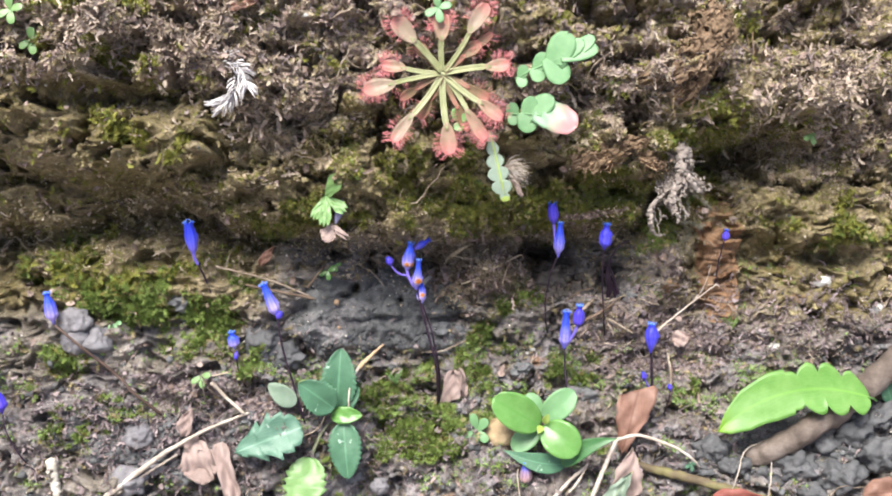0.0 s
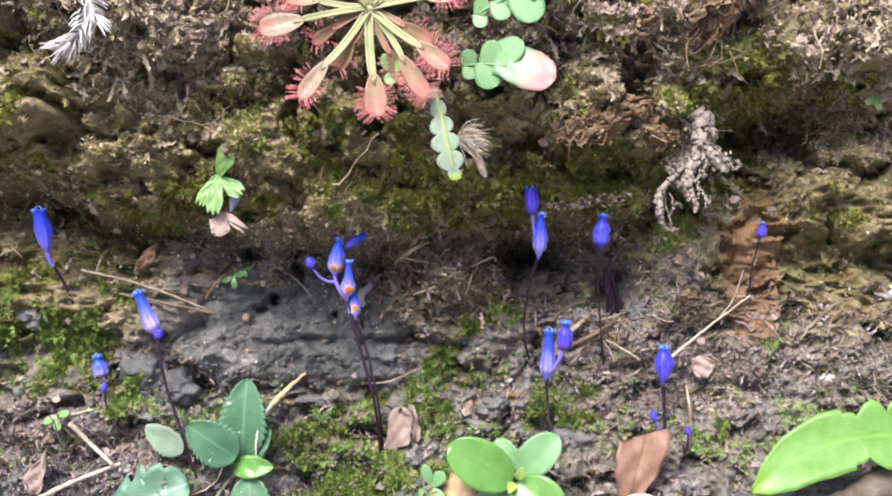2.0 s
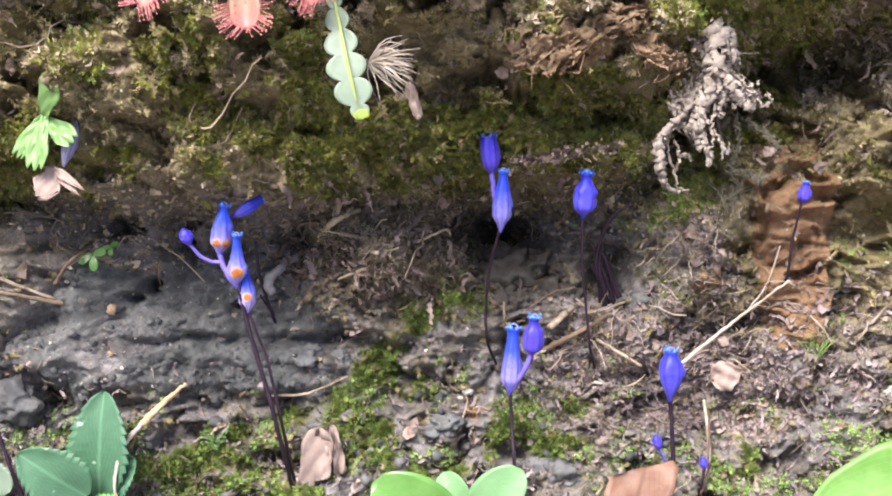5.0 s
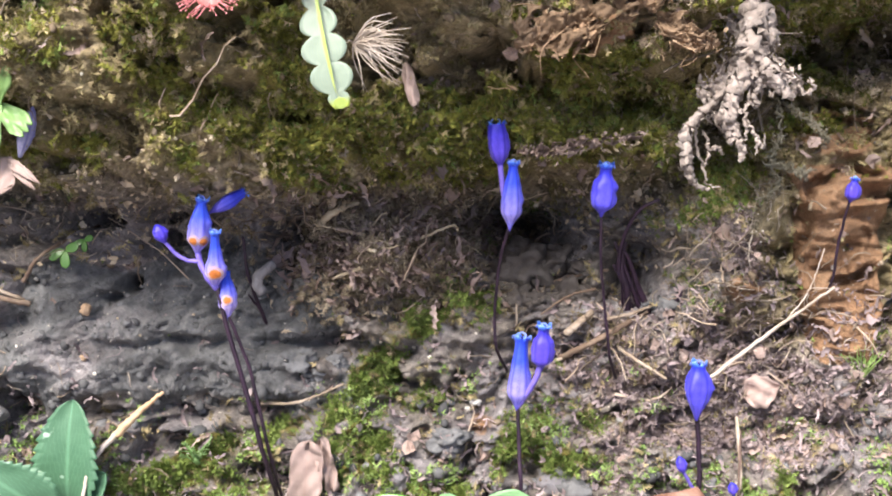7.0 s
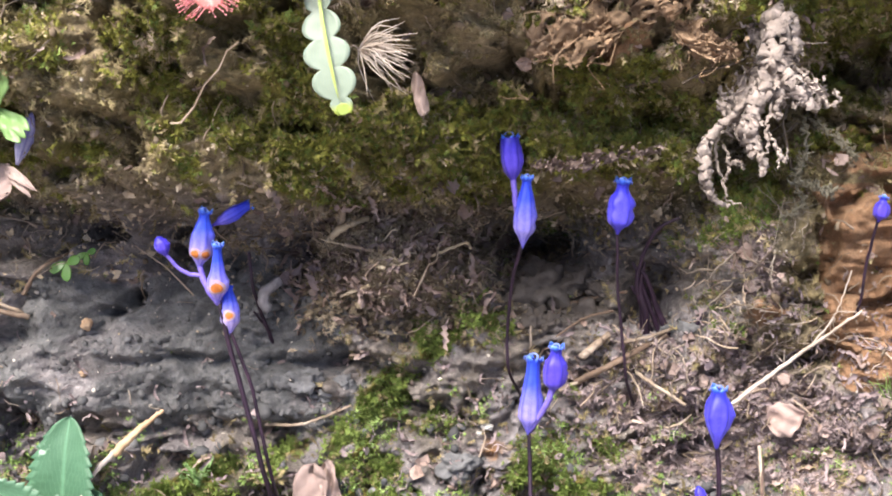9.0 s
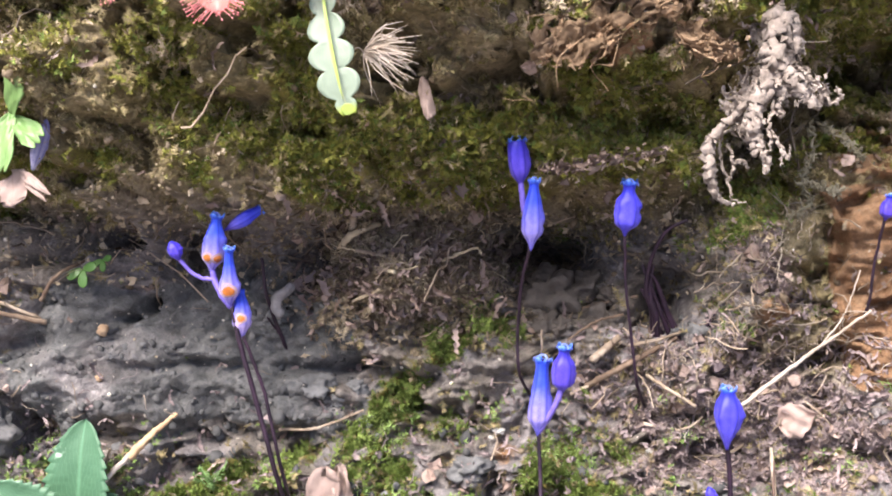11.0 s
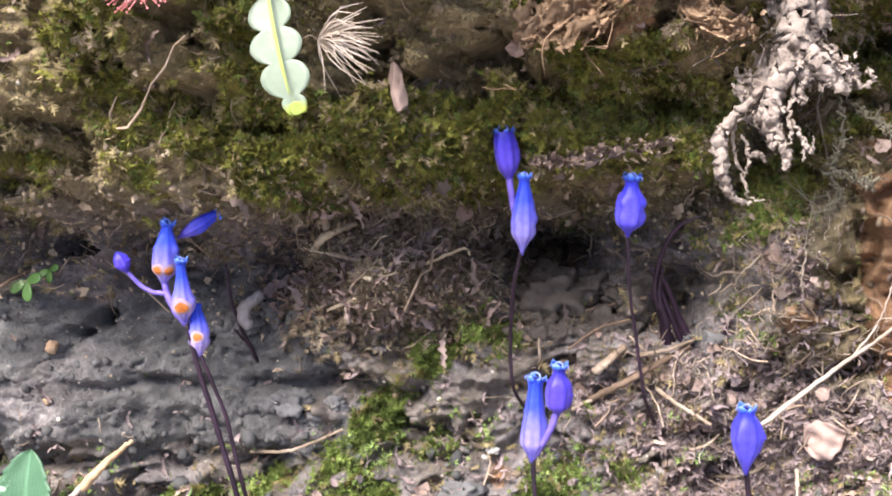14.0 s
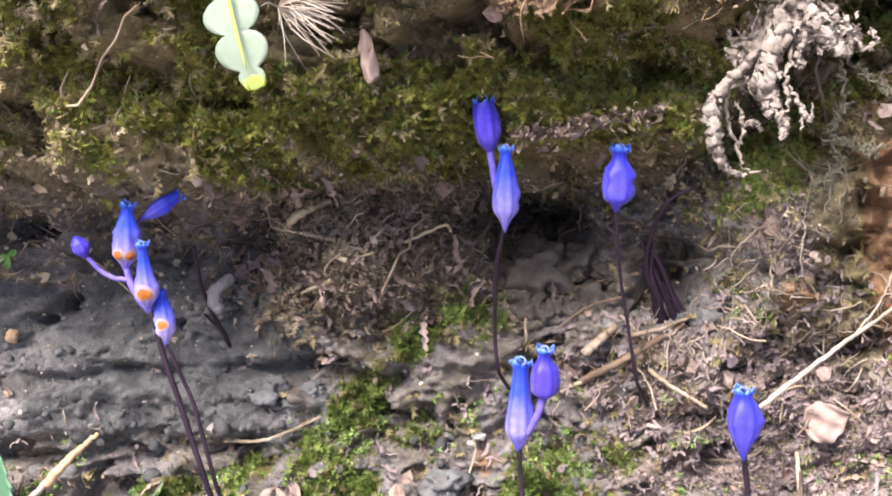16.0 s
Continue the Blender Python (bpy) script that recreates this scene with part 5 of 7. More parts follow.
def flower(parent, base, tip, width, profile="bell", mat=None, mouth=True, patches=(), seed=1, lobes=6, name="flower"):
    """A tubular flower with three winged ribs, a dark open mouth with curled lobes and, on some, orange patches in a cream edge."""
    r = np.random.RandomState(seed)
    length, x, y, z = frame_of(base, tip)
    prof = np.array(PROFILES[profile])
    n, sides = 22, 30
    s = np.linspace(0, 1, n)
    rad = np.interp(s, prof[:, 0], prof[:, 1]) * width / 2
    th = np.arange(sides) * 2 * math.pi / sides
    wing = np.maximum(np.cos(1.5 * (th - 0.52)), 0) ** 14 + np.maximum(-np.cos(1.5 * (th - 0.52)), 0) ** 14
    body = np.sin(math.pi * np.clip((s - 0.1) / 0.8, 0, 1))
    frill = np.interp(s, np.linspace(0, 1, 9), r.randn(9))[:, None]
    R = rad[:, None] * (1 + (0.22 + 0.09 * frill + 0.035 * r.randn(n, 1)) * wing[None] * body[:, None] + 0.022 * r.randn(n, sides) * body[:, None])
    R *= 1 + 0.05 * np.sin(th * 6)[None] * body[:, None]
    axis = np.array(base)[None] + s[:, None] * length * z
    ring = axis[:, None] + R[..., None] * (np.cos(th)[None, :, None] * x + np.sin(th)[None, :, None] * y)
    verts = [ring.reshape(-1, 3)]
    bl = [np.repeat(s, sides)]
    faces = [(i * sides + j, i * sides + (j + 1) % sides, (i + 1) * sides + (j + 1) % sides, (i + 1) * sides + j) for i in range(n - 1) for j in range(sides)]
    verts.append(np.array(base)[None])
    bl.append([0.0])
    k = n * sides
    faces += [(k, (j + 1) % sides, j) for j in range(sides)]
    if not mouth:
        verts.append((axis[-1] + z * rad[-1] * 0.3)[None])
        bl.append([1.0])
        faces += [(k + 1, (n - 1) * sides + j, (n - 1) * sides + (j + 1) % sides) for j in range(sides)]
    v = np.concatenate(verts)
    b = np.concatenate(bl)
    f = part(name, mesh_of(name, WA(v), faces, mat or BLUE, np.stack([b, np.resize(th / (2 * math.pi), len(b))], 1)), parent)
    if mouth:
        # the inside of the tube, closed at its depth
        inner = []
        for a, q in ((1.0, 0.94), (0.97, 0.86), (0.9, 0.8), (0.82, 0.7)):
            c = np.array(base) + a * length * z
            inner.append(c + np.interp(a, prof[:, 0], prof[:, 1]) * width / 2 * q * (np.cos(th)[:, None] * x + np.sin(th)[:, None] * y))
        iv = np.concatenate(inner + [(np.array(base) + 0.82 * length * z)[None]])
        fi = [(i * sides + (j + 1) % sides, i * sides + j, (i + 1) * sides + j, (i + 1) * sides + (j + 1) % sides) for i in range(3) for j in range(sides)]
        fi += [(4 * sides, 3 * sides + (j + 1) % sides, 3 * sides + j) for j in range(sides)]
        part("throat", mesh_of("throat", WA(iv), fi, THROAT), f, "dark blue throat")
        top = np.array(base) + length * z
        rr = rad[-1]
        for j in range(lobes):
            a = 2 * math.pi * (j + 0.5 * (seed % 2)) / lobes + 0.1 * r.randn()
            out = math.cos(a) * x + math.sin(a) * y
            p0 = top + out * rr * 0.9
            big = j % 2 == 0
            p0 = p0 - z * 0.04 * length
            p1 = p0 + (z * (0.62 if big else 0.40) + out * (0.16 if big else -0.05)) * width * 0.5
            arr = blade_arrays(p0, p1, width * (0.36 if big else 0.22), "ovate", arch=-0.14, face=tuple(-out + 0.2 * z), n=8, m=4, thick=0.006, fold=0.25)
            part("lobe", mesh_of("lobe", WA(arr[0]), arr[1], RIM, arr[2]), f, "pale azure lobe")
        # the curled rim of the mouth, turned outwards
        way = (0.55 * z + 0.85 * x) / np.linalg.norm(0.55 * z + 0.85 * x)
        up = z - (z @ way) * way
        up /= np.linalg.norm(up)
        wide = np.cross(way, up)
        loop = [top + x * rr * 0.42 + z * rr * 0.25 + rr * 0.55 * (math.cos(q) * wide + math.sin(q) * up) for q in np.linspace(0, 2 * math.pi, 13)]
        part("rim", mesh_of("rim", *(lambda a: (WA(a[0]), a[1]))(tube_arrays(loop, (rr * 0.10, rr * 0.10), 20, 6)), RIM_PALE), f, "pale curled rim")
        # two more lobes curl over sideways, like small hooks
        for side in (-1, 1):
            root = top + side * y * rr * 0.75
            hook = [root + rr * 0.24 * (side * y * (1 - math.cos(q)) + z * math.sin(q)) for q in np.linspace(-0.3, 4.0, 9)]
            part("curled_lobe", mesh_of("curled_lobe", *(lambda a: (WA(a[0]), a[1]))(tube_arrays(hook, (rr * 0.075, rr * 0.065, rr * 0.045), 16, 6)), RIM_PALE), f, "pale curled lobe tip")
    for (ps, pa, pw, ph) in patches:
        # a patch that hugs the tube, with a raised cream edge
        def hug(scale, off):
            g = np.linspace(0, 2 * math.pi, 15)[:-1]
            pts = []
            for q in (0.0, 0.55, 1.0):
                for e in g:
                    ss = np.clip(ps + ph * scale * q * math.sin(e) * (1 + 0.15 * math.sin(3 * e + seed)), 0.02, 0.98)
                    aa = pa + pw * scale * q * math.cos(e)
                    c = np.array(base) + ss * length * z
                    pts.append(c + (np.interp(ss, prof[:, 0], prof[:, 1]) * width / 2 * 1.05 + off) * (math.cos(aa) * x + math.sin(aa) * y))
            m = len(g)
            fs = [(i * m + j, i * m + (j + 1) % m, (i + 1) * m + (j + 1) % m, (i + 1) * m + j) for i in range(2) for j in range(m)]
            return np.array(pts), fs

        cv, cf = hug(1.55, 0.008)
        part("patch_edge", mesh_of("patch_edge", WA(cv), cf, CREAM), f, "cream pink edge of a patch")
        ov, of = hug(0.95, 0.016)
        part("orange_patch", mesh_of("orange_patch", WA(ov), of, ORANGE), f, "orange patch")
    return f


def stalk(parent, points, radii, mat=None, name="stem", label="", n=18, seed=1):
    return part(name, tube(name, points, [r * (0.8 if mat in (None, BROWN_STEM) else 0.9) for r in radii], mat or STEM, n, 7, 0.004, seed), parent, label)


def flower_plant(foot, label):
    return thing("blue_flower_plant", foot, label, "flower", "blue flowers on the bank")


ft = on(-6.08, -1.47)
p = flower_plant(ft, "slender bright blue tubular flower leaning under the ledge")
stalk(p, ((-6.08, -1.47, ft[2] + 0.05), (-6.2, -1.1, -2.9), (-6.32, -0.69, -3.05), (-6.46, -0.32, -3.3)), (0.035, 0.035))
stalk(p, ((-6.46, -0.32, -3.3), (-6.52, -0.2, -3.35), (-6.57, 0.0, -3.4)), (0.04, 0.055), VIOLET_STEM, "flower_stalk", "violet flower stalk")
flower(p, (-6.54, -0.12, -3.38), (-6.66, 0.74, -3.55), 0.31, "long", BLUE, seed=3)

ft = on(-3.73, -4.82)
p = flower_plant(ft, "blue bell flower with pale base on a long black stem")
stalk(p, ((-3.73, -4.82, ft[2] + 0.05), (-3.99, -3.63, -3.0), (-4.29, -2.52, -3.2), (-4.42, -1.7, -3.3)), (0.04, 0.035))
flower(p, (-4.42, -1.68, -3.3), (-4.77, -0.84, -3.4), 0.30, "bell", PALE_BLUE, seed=4)
flower(p, (-4.45, -1.72, -3.32), (-4.3, -1.52, -3.4), 0.16, "bud", VIOLET, mouth=False, name="bud")

ft = on(-5.31, -3.72)
p = flower_plant(ft, "small drooping blue flower on a thin dark stem")
stalk(p, ((-5.31, -3.72, ft[2] + 0.05), (-5.45, -3.1, -3.05), (-5.52, -2.55, -3.1)), (0.028, 0.025))
flower(p, (-5.56, -2.5, -3.1), (-5.62, -2.08, -3.2), 0.28, "barrel", PALE_BLUE, seed=5)
flower(p, (-5.5, -2.55, -3.1), (-5.52, -2.78, -3.14), 0.12, "bud", VIOLET, mouth=False, name="bud")

ft = on(-7.40, -4.27)
p = flower_plant(ft, "blue flower with a whitish base on a leaning brown stem")
stalk(p, ((-7.40, -4.27, ft[2] + 0.03), (-8.0, -3.65, -3.45), (-8.56, -3.07, -3.5), (-9.26, -2.39, -3.95), (-9.9, -1.85, -4.0)), (0.05, 0.042), BROWN_STEM)
flower(p, (-9.93, -1.83, -3.98), (-10.08, -1.05, -4.1), 0.31, "spindle", PALE_BLUE, seed=6)

ft = on(-10.22, -6.01)
p = flower_plant(ft, "violet flower on a dark arching stem")
stalk(p, ((-10.22, -6.01, ft[2] + 0.05), (-10.88, -5.14, -3.7), (-11.2, -4.5, -3.8), (-11.27, -4.12, -3.8)), (0.03, 0.03))
flower(p, (-11.28, -4.1, -3.8), (-11.42, -3.45, -3.9), 0.32, "spindle", VIOLET, seed=7)

ft = on(-0.34, -4.27)
p = flower_plant(ft, "cluster of blue flowers with orange patches on two black stems")
stalk(p, ((-0.34, -4.27, ft[2] + 0.05), (-0.36, -3.19, -1.72), (-0.58, -2.21, -1.92), (-0.75, -1.58, -2.02), (-0.88, -0.95, -2.12)), (0.045, 0.045, 0.04), n=22)
stalk(p, ((-0.30, -4.20, ft[2] + 0.05), (-0.30, -3.19, -1.62), (-0.48, -2.21, -1.80), (-0.62, -1.75, -1.9), (-0.78, -1.3, -2.0)), (0.035, 0.03), n=22, seed=2)
stalk(p, ((-0.88, -0.98, -2.1), (-1.02, -0.82, -2.12), (-1.12, -0.62, -2.13), (-1.16, -0.42, -2.15)), (0.06, 0.05, 0.045), VIOLET_STEM, "flower_stalk", "violet flower stalk")
stalk(p, ((-1.12, -0.62, -2.13), (-1.3, -0.60, -2.17), (-1.45, -0.5, -2.22), (-1.57, -0.35, -2.3)), (0.035, 0.03), VIOLET_STEM, "flower_stalk", "violet bud stalk")
flower(p, (-1.56, -0.37, -2.3), (-1.66, -0.12, -2.38), 0.19, "bud", VIOLET, mouth=False, name="bud")
flower(p, (-1.17, -0.55, -2.13), (-1.05, 0.22, -2.27), 0.31, "spindle", PALE_BLUE, patches=((0.31, -0.82, 0.34, 0.065), (0.31, 0.04, 0.34, 0.065)), seed=8)
flower(p, (-1.04, 0.04, -2.05), (-0.56, 0.35, -1.92), 0.18, "long", BLUE, seed=9)
flower(p, (-0.90, -1.0, -2.12), (-0.83, -0.22, -2.36), 0.28, "flask", PALE_BLUE, patches=((0.34, -0.35, 0.55, 0.08),), seed=10)
flower(p, (-0.76, -1.42, -1.98), (-0.80, -0.75, -2.0), 0.25, "spindle", PALE_BLUE, mouth=False, patches=((0.42, -0.3, 0.4, 0.07),), seed=11)

ft = on(2.83, -2.45)
p = flower_plant(ft, "pair of tall blue flowers on a thin black stem")
stalk(p, ((2.83, -2.45, ft[2] + 0.05), (2.70, -1.9, 0.05), (2.69, -1.34, -0.1), (2.80, -0.6, -0.5), (2.96, -0.1, -0.8)), (0.032, 0.03), n=22)
flower(p, (2.97, -0.16, -0.8), (3.03, 0.80, -0.96), 0.29, "spindle", LAVENDER, seed=12, lobes=6)
stalk(p, ((2.95, -0.05, -0.75), (2.89, 0.35, -0.88), (2.84, 0.82, -0.98)), (0.035, 0.04, 0.05), VIOLET_STEM, "flower_stalk", "violet flower stalk")
flower(p, (2.845, 0.74, -0.97), (2.79, 1.34, -1.06), 0.27, "cup", VIOLET, seed=13)

ft = on(4.5, -2.6)
p = flower_plant(ft, "single violet-blue flower with an open mouth on a thin stem")
stalk(p, ((4.5, -2.6, ft[2] + 0.05), (4.37, -1.98, 0.2), (4.30, -1.23, -0.1), (4.25, -0.65, -0.4), (4.25, 0.1, -0.75)), (0.03, 0.026), n=22)
flower(p, (4.25, 0.06, -0.75), (4.32, 0.76, -0.88), 0.34, "barrel", COBALT, seed=14, lobes=6)

ft = on(3.28, -4.6)
p = flower_plant(ft, "two bright blue bell flowers branching from a dark stem")
stalk(p, ((3.28, -4.6, ft[2] + 0.05), (3.2, -3.8, -0.95), (3.16, -3.19, -0.92), (3.13, -2.6, -0.95)), (0.04, 0.035))
flower(p, (3.12, -2.68, -0.95), (3.19, -1.64, -1.05), 0.31, "bell", LAVENDER, seed=15)
stalk(p, ((3.14, -2.62, -0.95), (3.27, -2.42, -1.05), (3.4, -2.2, -1.15), (3.47, -2.0, -1.2)), (0.04, 0.05), VIOLET_STEM, "flower_stalk", "violet flower stalk")
flower(p, (3.47, -2.08, -1.18), (3.52, -1.46, -1.35), 0.30, "barrel", VIOLET, seed=16)

ft = on(5.70, -4.3)
p = flower_plant(ft, "violet-blue flower with frilled mouth on a stout dark stem")
stalk(p, ((5.70, -4.3, ft[2] + 0.05), (5.69, -3.8, 0.0), (5.68, -3.3, -0.05), (5.63, -2.7, -0.2)), (0.05, 0.045))
flower(p, (5.63, -2.84, -0.2), (5.64, -2.02, -0.36), 0.36, "shield", COBALT, seed=17)
stalk(p, ((5.68, -4.0, -0.05), (5.58, -3.8, -0.15), (5.46, -3.58, -0.28)), (0.03, 0.03), VIOLET_STEM, "flower_stalk", "violet bud stalk")
flower(p, (5.46, -3.6, -0.28), (5.39, -3.34, -0.33), 0.15, "bud", VIOLET, mouth=False, name="bud")

ft = on(6.09, -4.66)
p = flower_plant(ft, "small violet buds on a thin dark stem")
stalk(p, ((6.09, -4.66, ft[2] + 0.05), (6.12, -4.2, -0.2), (6.16, -3.85, -0.3)), (0.032, 0.03))
flower(p, (6.16, -3.88, -0.3), (6.13, -3.68, -0.32), 0.14, "bud", VIOLET, mouth=False, name="bud")
stalk(p, ((6.11, -4.3, -0.18), (6.21, -4.0, -0.2), (6.25, -3.6, -0.1), (6.27, -3.0, 0.05)), (0.025, 0.02), BROWN_STEM, "stem", "dry brown stem")

ft = on(7.19, -1.57)
p = flower_plant(ft, "closed violet bud on a long thin dark stem")
stalk(p, ((7.19, -1.57, ft[2] + 0.05), (7.48, -0.93, 0.2), (7.57, -0.23, -0.1), (7.66, 0.34, -0.4)), (0.028, 0.025))
flower(p, (7.66, 0.30, -0.4), (7.72, 0.62, -0.44), 0.2, "barrel", VIOLET, seed=18, lobes=4)

ft = on(2.01, -5.95)
p = flower_plant(ft, "faded orange and blue flower lying close to the ground")
flower(p, (2.05, -6.35, ft[2] - 0.4), (2.02, -5.7, ft[2] - 0.6), 0.32, "spindle", FADED, seed=19)

p = thing("dead_flower_stalk", on(4.72, -1.39), "bent black dead stalks under the ledge", "dead stalk")
stalk(p, ((4.72, -1.39, 1.0), (4.59, -1.10, 0.75), (4.48, -0.68, 0.5), (4.55, -0.24, 0.3), (4.76, 0.16, 0.1), (5.06, 0.33, 0.0)), (0.05, 0.04, 0.03), n=24)
stalk(p, ((4.85, -1.45, 1.0), (4.66, -0.95, 0.7), (4.50, -0.5, 0.55), (4.42, -0.3, 0.5)), (0.06, 0.045, 0.03), seed=3)
stalk(p, ((4.55, -1.3, 0.9), (4.52, -0.9, 0.65), (4.40, -0.65, 0.55)), (0.04, 0.03), seed=4)
stalk(p, ((5.0, -1.5, 1.0), (4.78, -1.0, 0.75), (4.62, -0.55, 0.5), (4.50, -0.40, 0.4)), (0.085, 0.05, 0.025), seed=5)
stalk(p, ((4.62, -1.45, 0.95), (4.60, -1.05, 0.7), (4.52, -0.7, 0.55), (4.58, -0.3, 0.4)), (0.08, 0.07, 0.03), seed=6)
stalk(p, ((5.25, -1.55, 0.8), (5.3, -1.25, 0.6), (5.45, -1.0, 0.45)), (0.05, 0.025), seed=8)
p = thing("dead_flower_stalk", on(-0.80, -1.62), "black dead stalk standing behind the flower cluster", "dead stalk")
stalk(p, ((-0.80, -1.62, depth(-0.8, -1.62) + 0.03), (-0.93, -0.89, -0.62), (-0.97, -0.29, -0.8)), (0.04, 0.03))
stalk(p, ((-0.84, -1.45, depth(-0.8, -1.62) - 0.02), (-0.95, -1.15, -0.58)), (0.03, 0.02))


# ---- the sundew ----
def sundew():
    c = np.array((-0.19, 4.38, -4.55))
    p = thing("sundew", tuple(c + (0, 0, 0.4)), "rosette of red sticky sundew leaves on green stalks", "sundew")
    part("crown", mesh_of("crown", *[x if i else WA(x) for i, x in enumerate(lump_arrays(c + (0, 0, 0.1), 0.13, 3, 0.4, level=2))], SUN_STALK), p)
    # tip (u, v), lift towards the light, blade width, blade share of the length, redness
    leaves = (
        ((-2.12, 3.88), 0.60, 0.56, 0.36, 0), ((-1.42, 2.66), 0.40, 0.40, 0.36, 0), ((-0.02, 2.34), 0.30, 0.52, 0.34, 1), ((0.88, 2.70), 0.2, 0.42, 0.42, 1),
        ((1.28, 3.22), 0.25, 0.46, 0.36, 1), ((1.46, 4.55), 0.45, 0.44, 0.32, 1), ((0.92, 6.05), 0.40, 0.50, 0.38, 0), ((-0.22, 5.85), 0.3, 0.55, 0.42, 1),
        ((-1.40, 5.68), 0.5, 0.60, 0.40, 0), ((-1.7, 4.58), 0.15, 0.42, 0.36, 1), ((0.75, 5.15), 0.12, 0.42, 0.45, 2), ((-0.75, 3.25), 0.06, 0.34, 0.42, 2),
        ((0.45, 2.95), 0.06, 0.36, 0.42, 2), ((-0.85, 5.1), 0.06, 0.40, 0.5, 2), ((-1.25, 3.75), 0.02, 0.3, 0.4, 2), ((0.95, 3.75), 0.04, 0.36, 0.45, 2), ((1.05, 5.4), 0.05, 0.3, 0.4, 2),
    )
    for k, (tip, lift, width, share, kind) in enumerate(leaves):
        tip = np.array((*tip, c[2] - lift + 0.1))
        x = tip - c
        joint = c + x * (1 - share) + np.array((0, 0, -0.08))
        v, f, b = blade_arrays(c, joint + x * 0.05, 0.12 + 0.02 * (k % 3), "strap", arch=-0.03, fold=0.3, n=12, m=4, thick=0.025, seed=k, side_bend=0.03 * (-1) ** k)
        leaf = part("leaf", mesh_of("leaf", WA(v), f, SUN_BROWN if kind == 2 else SUN_STALK, b), p, "brownish old leaf stalk" if kind == 2 else "green yellow leaf stalk")
        v, f, b = blade_arrays(joint - x * 0.06, tip, width, "spoon", arch=-0.05, fold=0.22, n=14, m=6, thick=0.03, seed=k)
        part("leaf_blade", mesh_of("leaf_blade", WA(v), f, (SUN_BLADE, SUN_RED, SUN_BROWN)[kind], b), leaf, "red-edged sticky spoon blade")
        r = np.random.RandomState(40 + k)
        z = np.array((0, 0.2, -1.0))
        xd = (tip - joint) / np.linalg.norm(tip - joint)
        yd = np.cross(z, xd)
        pieces = []
        for j in range(90 if kind < 2 else 24):
            edge = j < 76
            s = 1 - r.rand() ** 1.3 * 0.75
            q = (1 if j % 2 else -1) * (0.98 if edge else r.rand() * 0.85)
            w = float(SHAPES["spoon"](np.array([s]))[0]) * width / 2
            a = joint + (tip - joint) * s + yd * q * w + z * (0.02 + 0.1 * abs(q) * width)
            out = xd * (s - 0.45) * 1.8 + yd * q + z * (0.25 if edge else 1.2) + r.randn(3) * 0.18
            out /= np.linalg.norm(out)
            e = a + out * (r.uniform(0.10, 0.22) if edge else r.uniform(0.05, 0.09))
            pieces.append(tube_arrays((a, e), (0.005, 0.0035), 2, 3))
            pieces.append(lump_arrays(e, 0.012, k, 0.0, level=1))
        part("tentacle_fringe", joined("tentacle_fringe", pieces, TENTACLE), leaf, "red gland-tipped hairs")
    return p


sundew()


# ---- ferns and leafy plants ----
def rib(parent, points, r0, r1, mat, name="midrib"):
    return part(name, tube(name, points, (r0, r1), mat, 12, 6), parent)


p = thing("fern_frond", (0.99, 2.85, -4.2), "whitish green lobed fern frond hanging from the bank", "fern")
line = spline(((0.98, 3.0, -4.15), (1.06, 2.6, -4.34), (1.17, 2.15, -4.44), (1.28, 1.7, -4.4), (1.38, 1.30, -4.24)), 60)
part("midrib", blade("midrib", FERN_TIP, (0.97, 3.02, -4.17), (1.34, 1.42, -4.36), 0.035, "strap", arch=0.08, n=24, m=4, thick=0.012, fold=0.1), p, "yellow-green midrib")
part("blade", blade("blade", FERN_PALE, (0.98, 3.0, -4.14), tuple(line[59] + np.array((0.01, -0.04, 0))), 0.55, "pinnate", n=110, m=8, arch=0.07, fold=0.05, thick=0.014, side_bend=0.03, crinkle=0.008), p)
part("pinna", blade("pinna", FERN_TIP, tuple(line[56] + np.array((0, 0, -0.015))), tuple(line[59] + np.array((0.01, -0.055, -0.012))), 0.16, "elliptic", n=8, m=6, thick=0.008), p, "yellow-green tip")

p = thing("fern_frond", (-2.75, 1.9, -3.70), "pale green divided fern leaf hanging below the ledge", "fern")
rib(p, ((-3.06, 1.55, -3.85), (-3.1, 1.3, -3.95), (-3.2, 0.95, -4.05)), 0.022, 0.012, PALE_GREEN)
for a, e, w, k in (((-3.10, 1.38, -3.92), (-2.74, 1.88, -4.4), 0.44, 1), ((-3.08, 1.34, -3.92), (-2.60, 1.00, -4.08), 0.34, 2), ((-3.09, 1.40, -3.92), (-3.44, 0.80, -4.05), 0.28, 3), ((-3.08, 1.38, -3.94), (-3.16, 0.62, -4.1), 0.34, 4)):
    part("pinna", blade("pinna", PALE_GREEN, a, e, w, "fan", arch=0.04, crinkle=0.01, fold=0.06, n=20, m=18, notch=0.15, seed=k), p)
p = thing("dead_leaf", (-3.1, 0.66, -3.8), "pinkish brown torn dead leaf below the fern", "dead leaf")
part("blade", blade("blade", PINK_LEAF, (-3.12, 0.66, -3.85), (-3.02, 0.20, -3.95), 0.36, "square", crinkle=0.02, n=16, m=12, notch=0.15, cut=0.1), p)
part("blade", blade("blade", PINK_LEAF, (-3.02, 0.68, -3.86), (-2.5, 0.36, -3.95), 0.13, "lance", crinkle=0.02, n=14), p)
part("blade", blade("blade", PINK_LEAF, (-3.0, 0.62, -3.85), (-2.58, 0.28, -3.92), 0.11, "lance", crinkle=0.02, n=14), p)
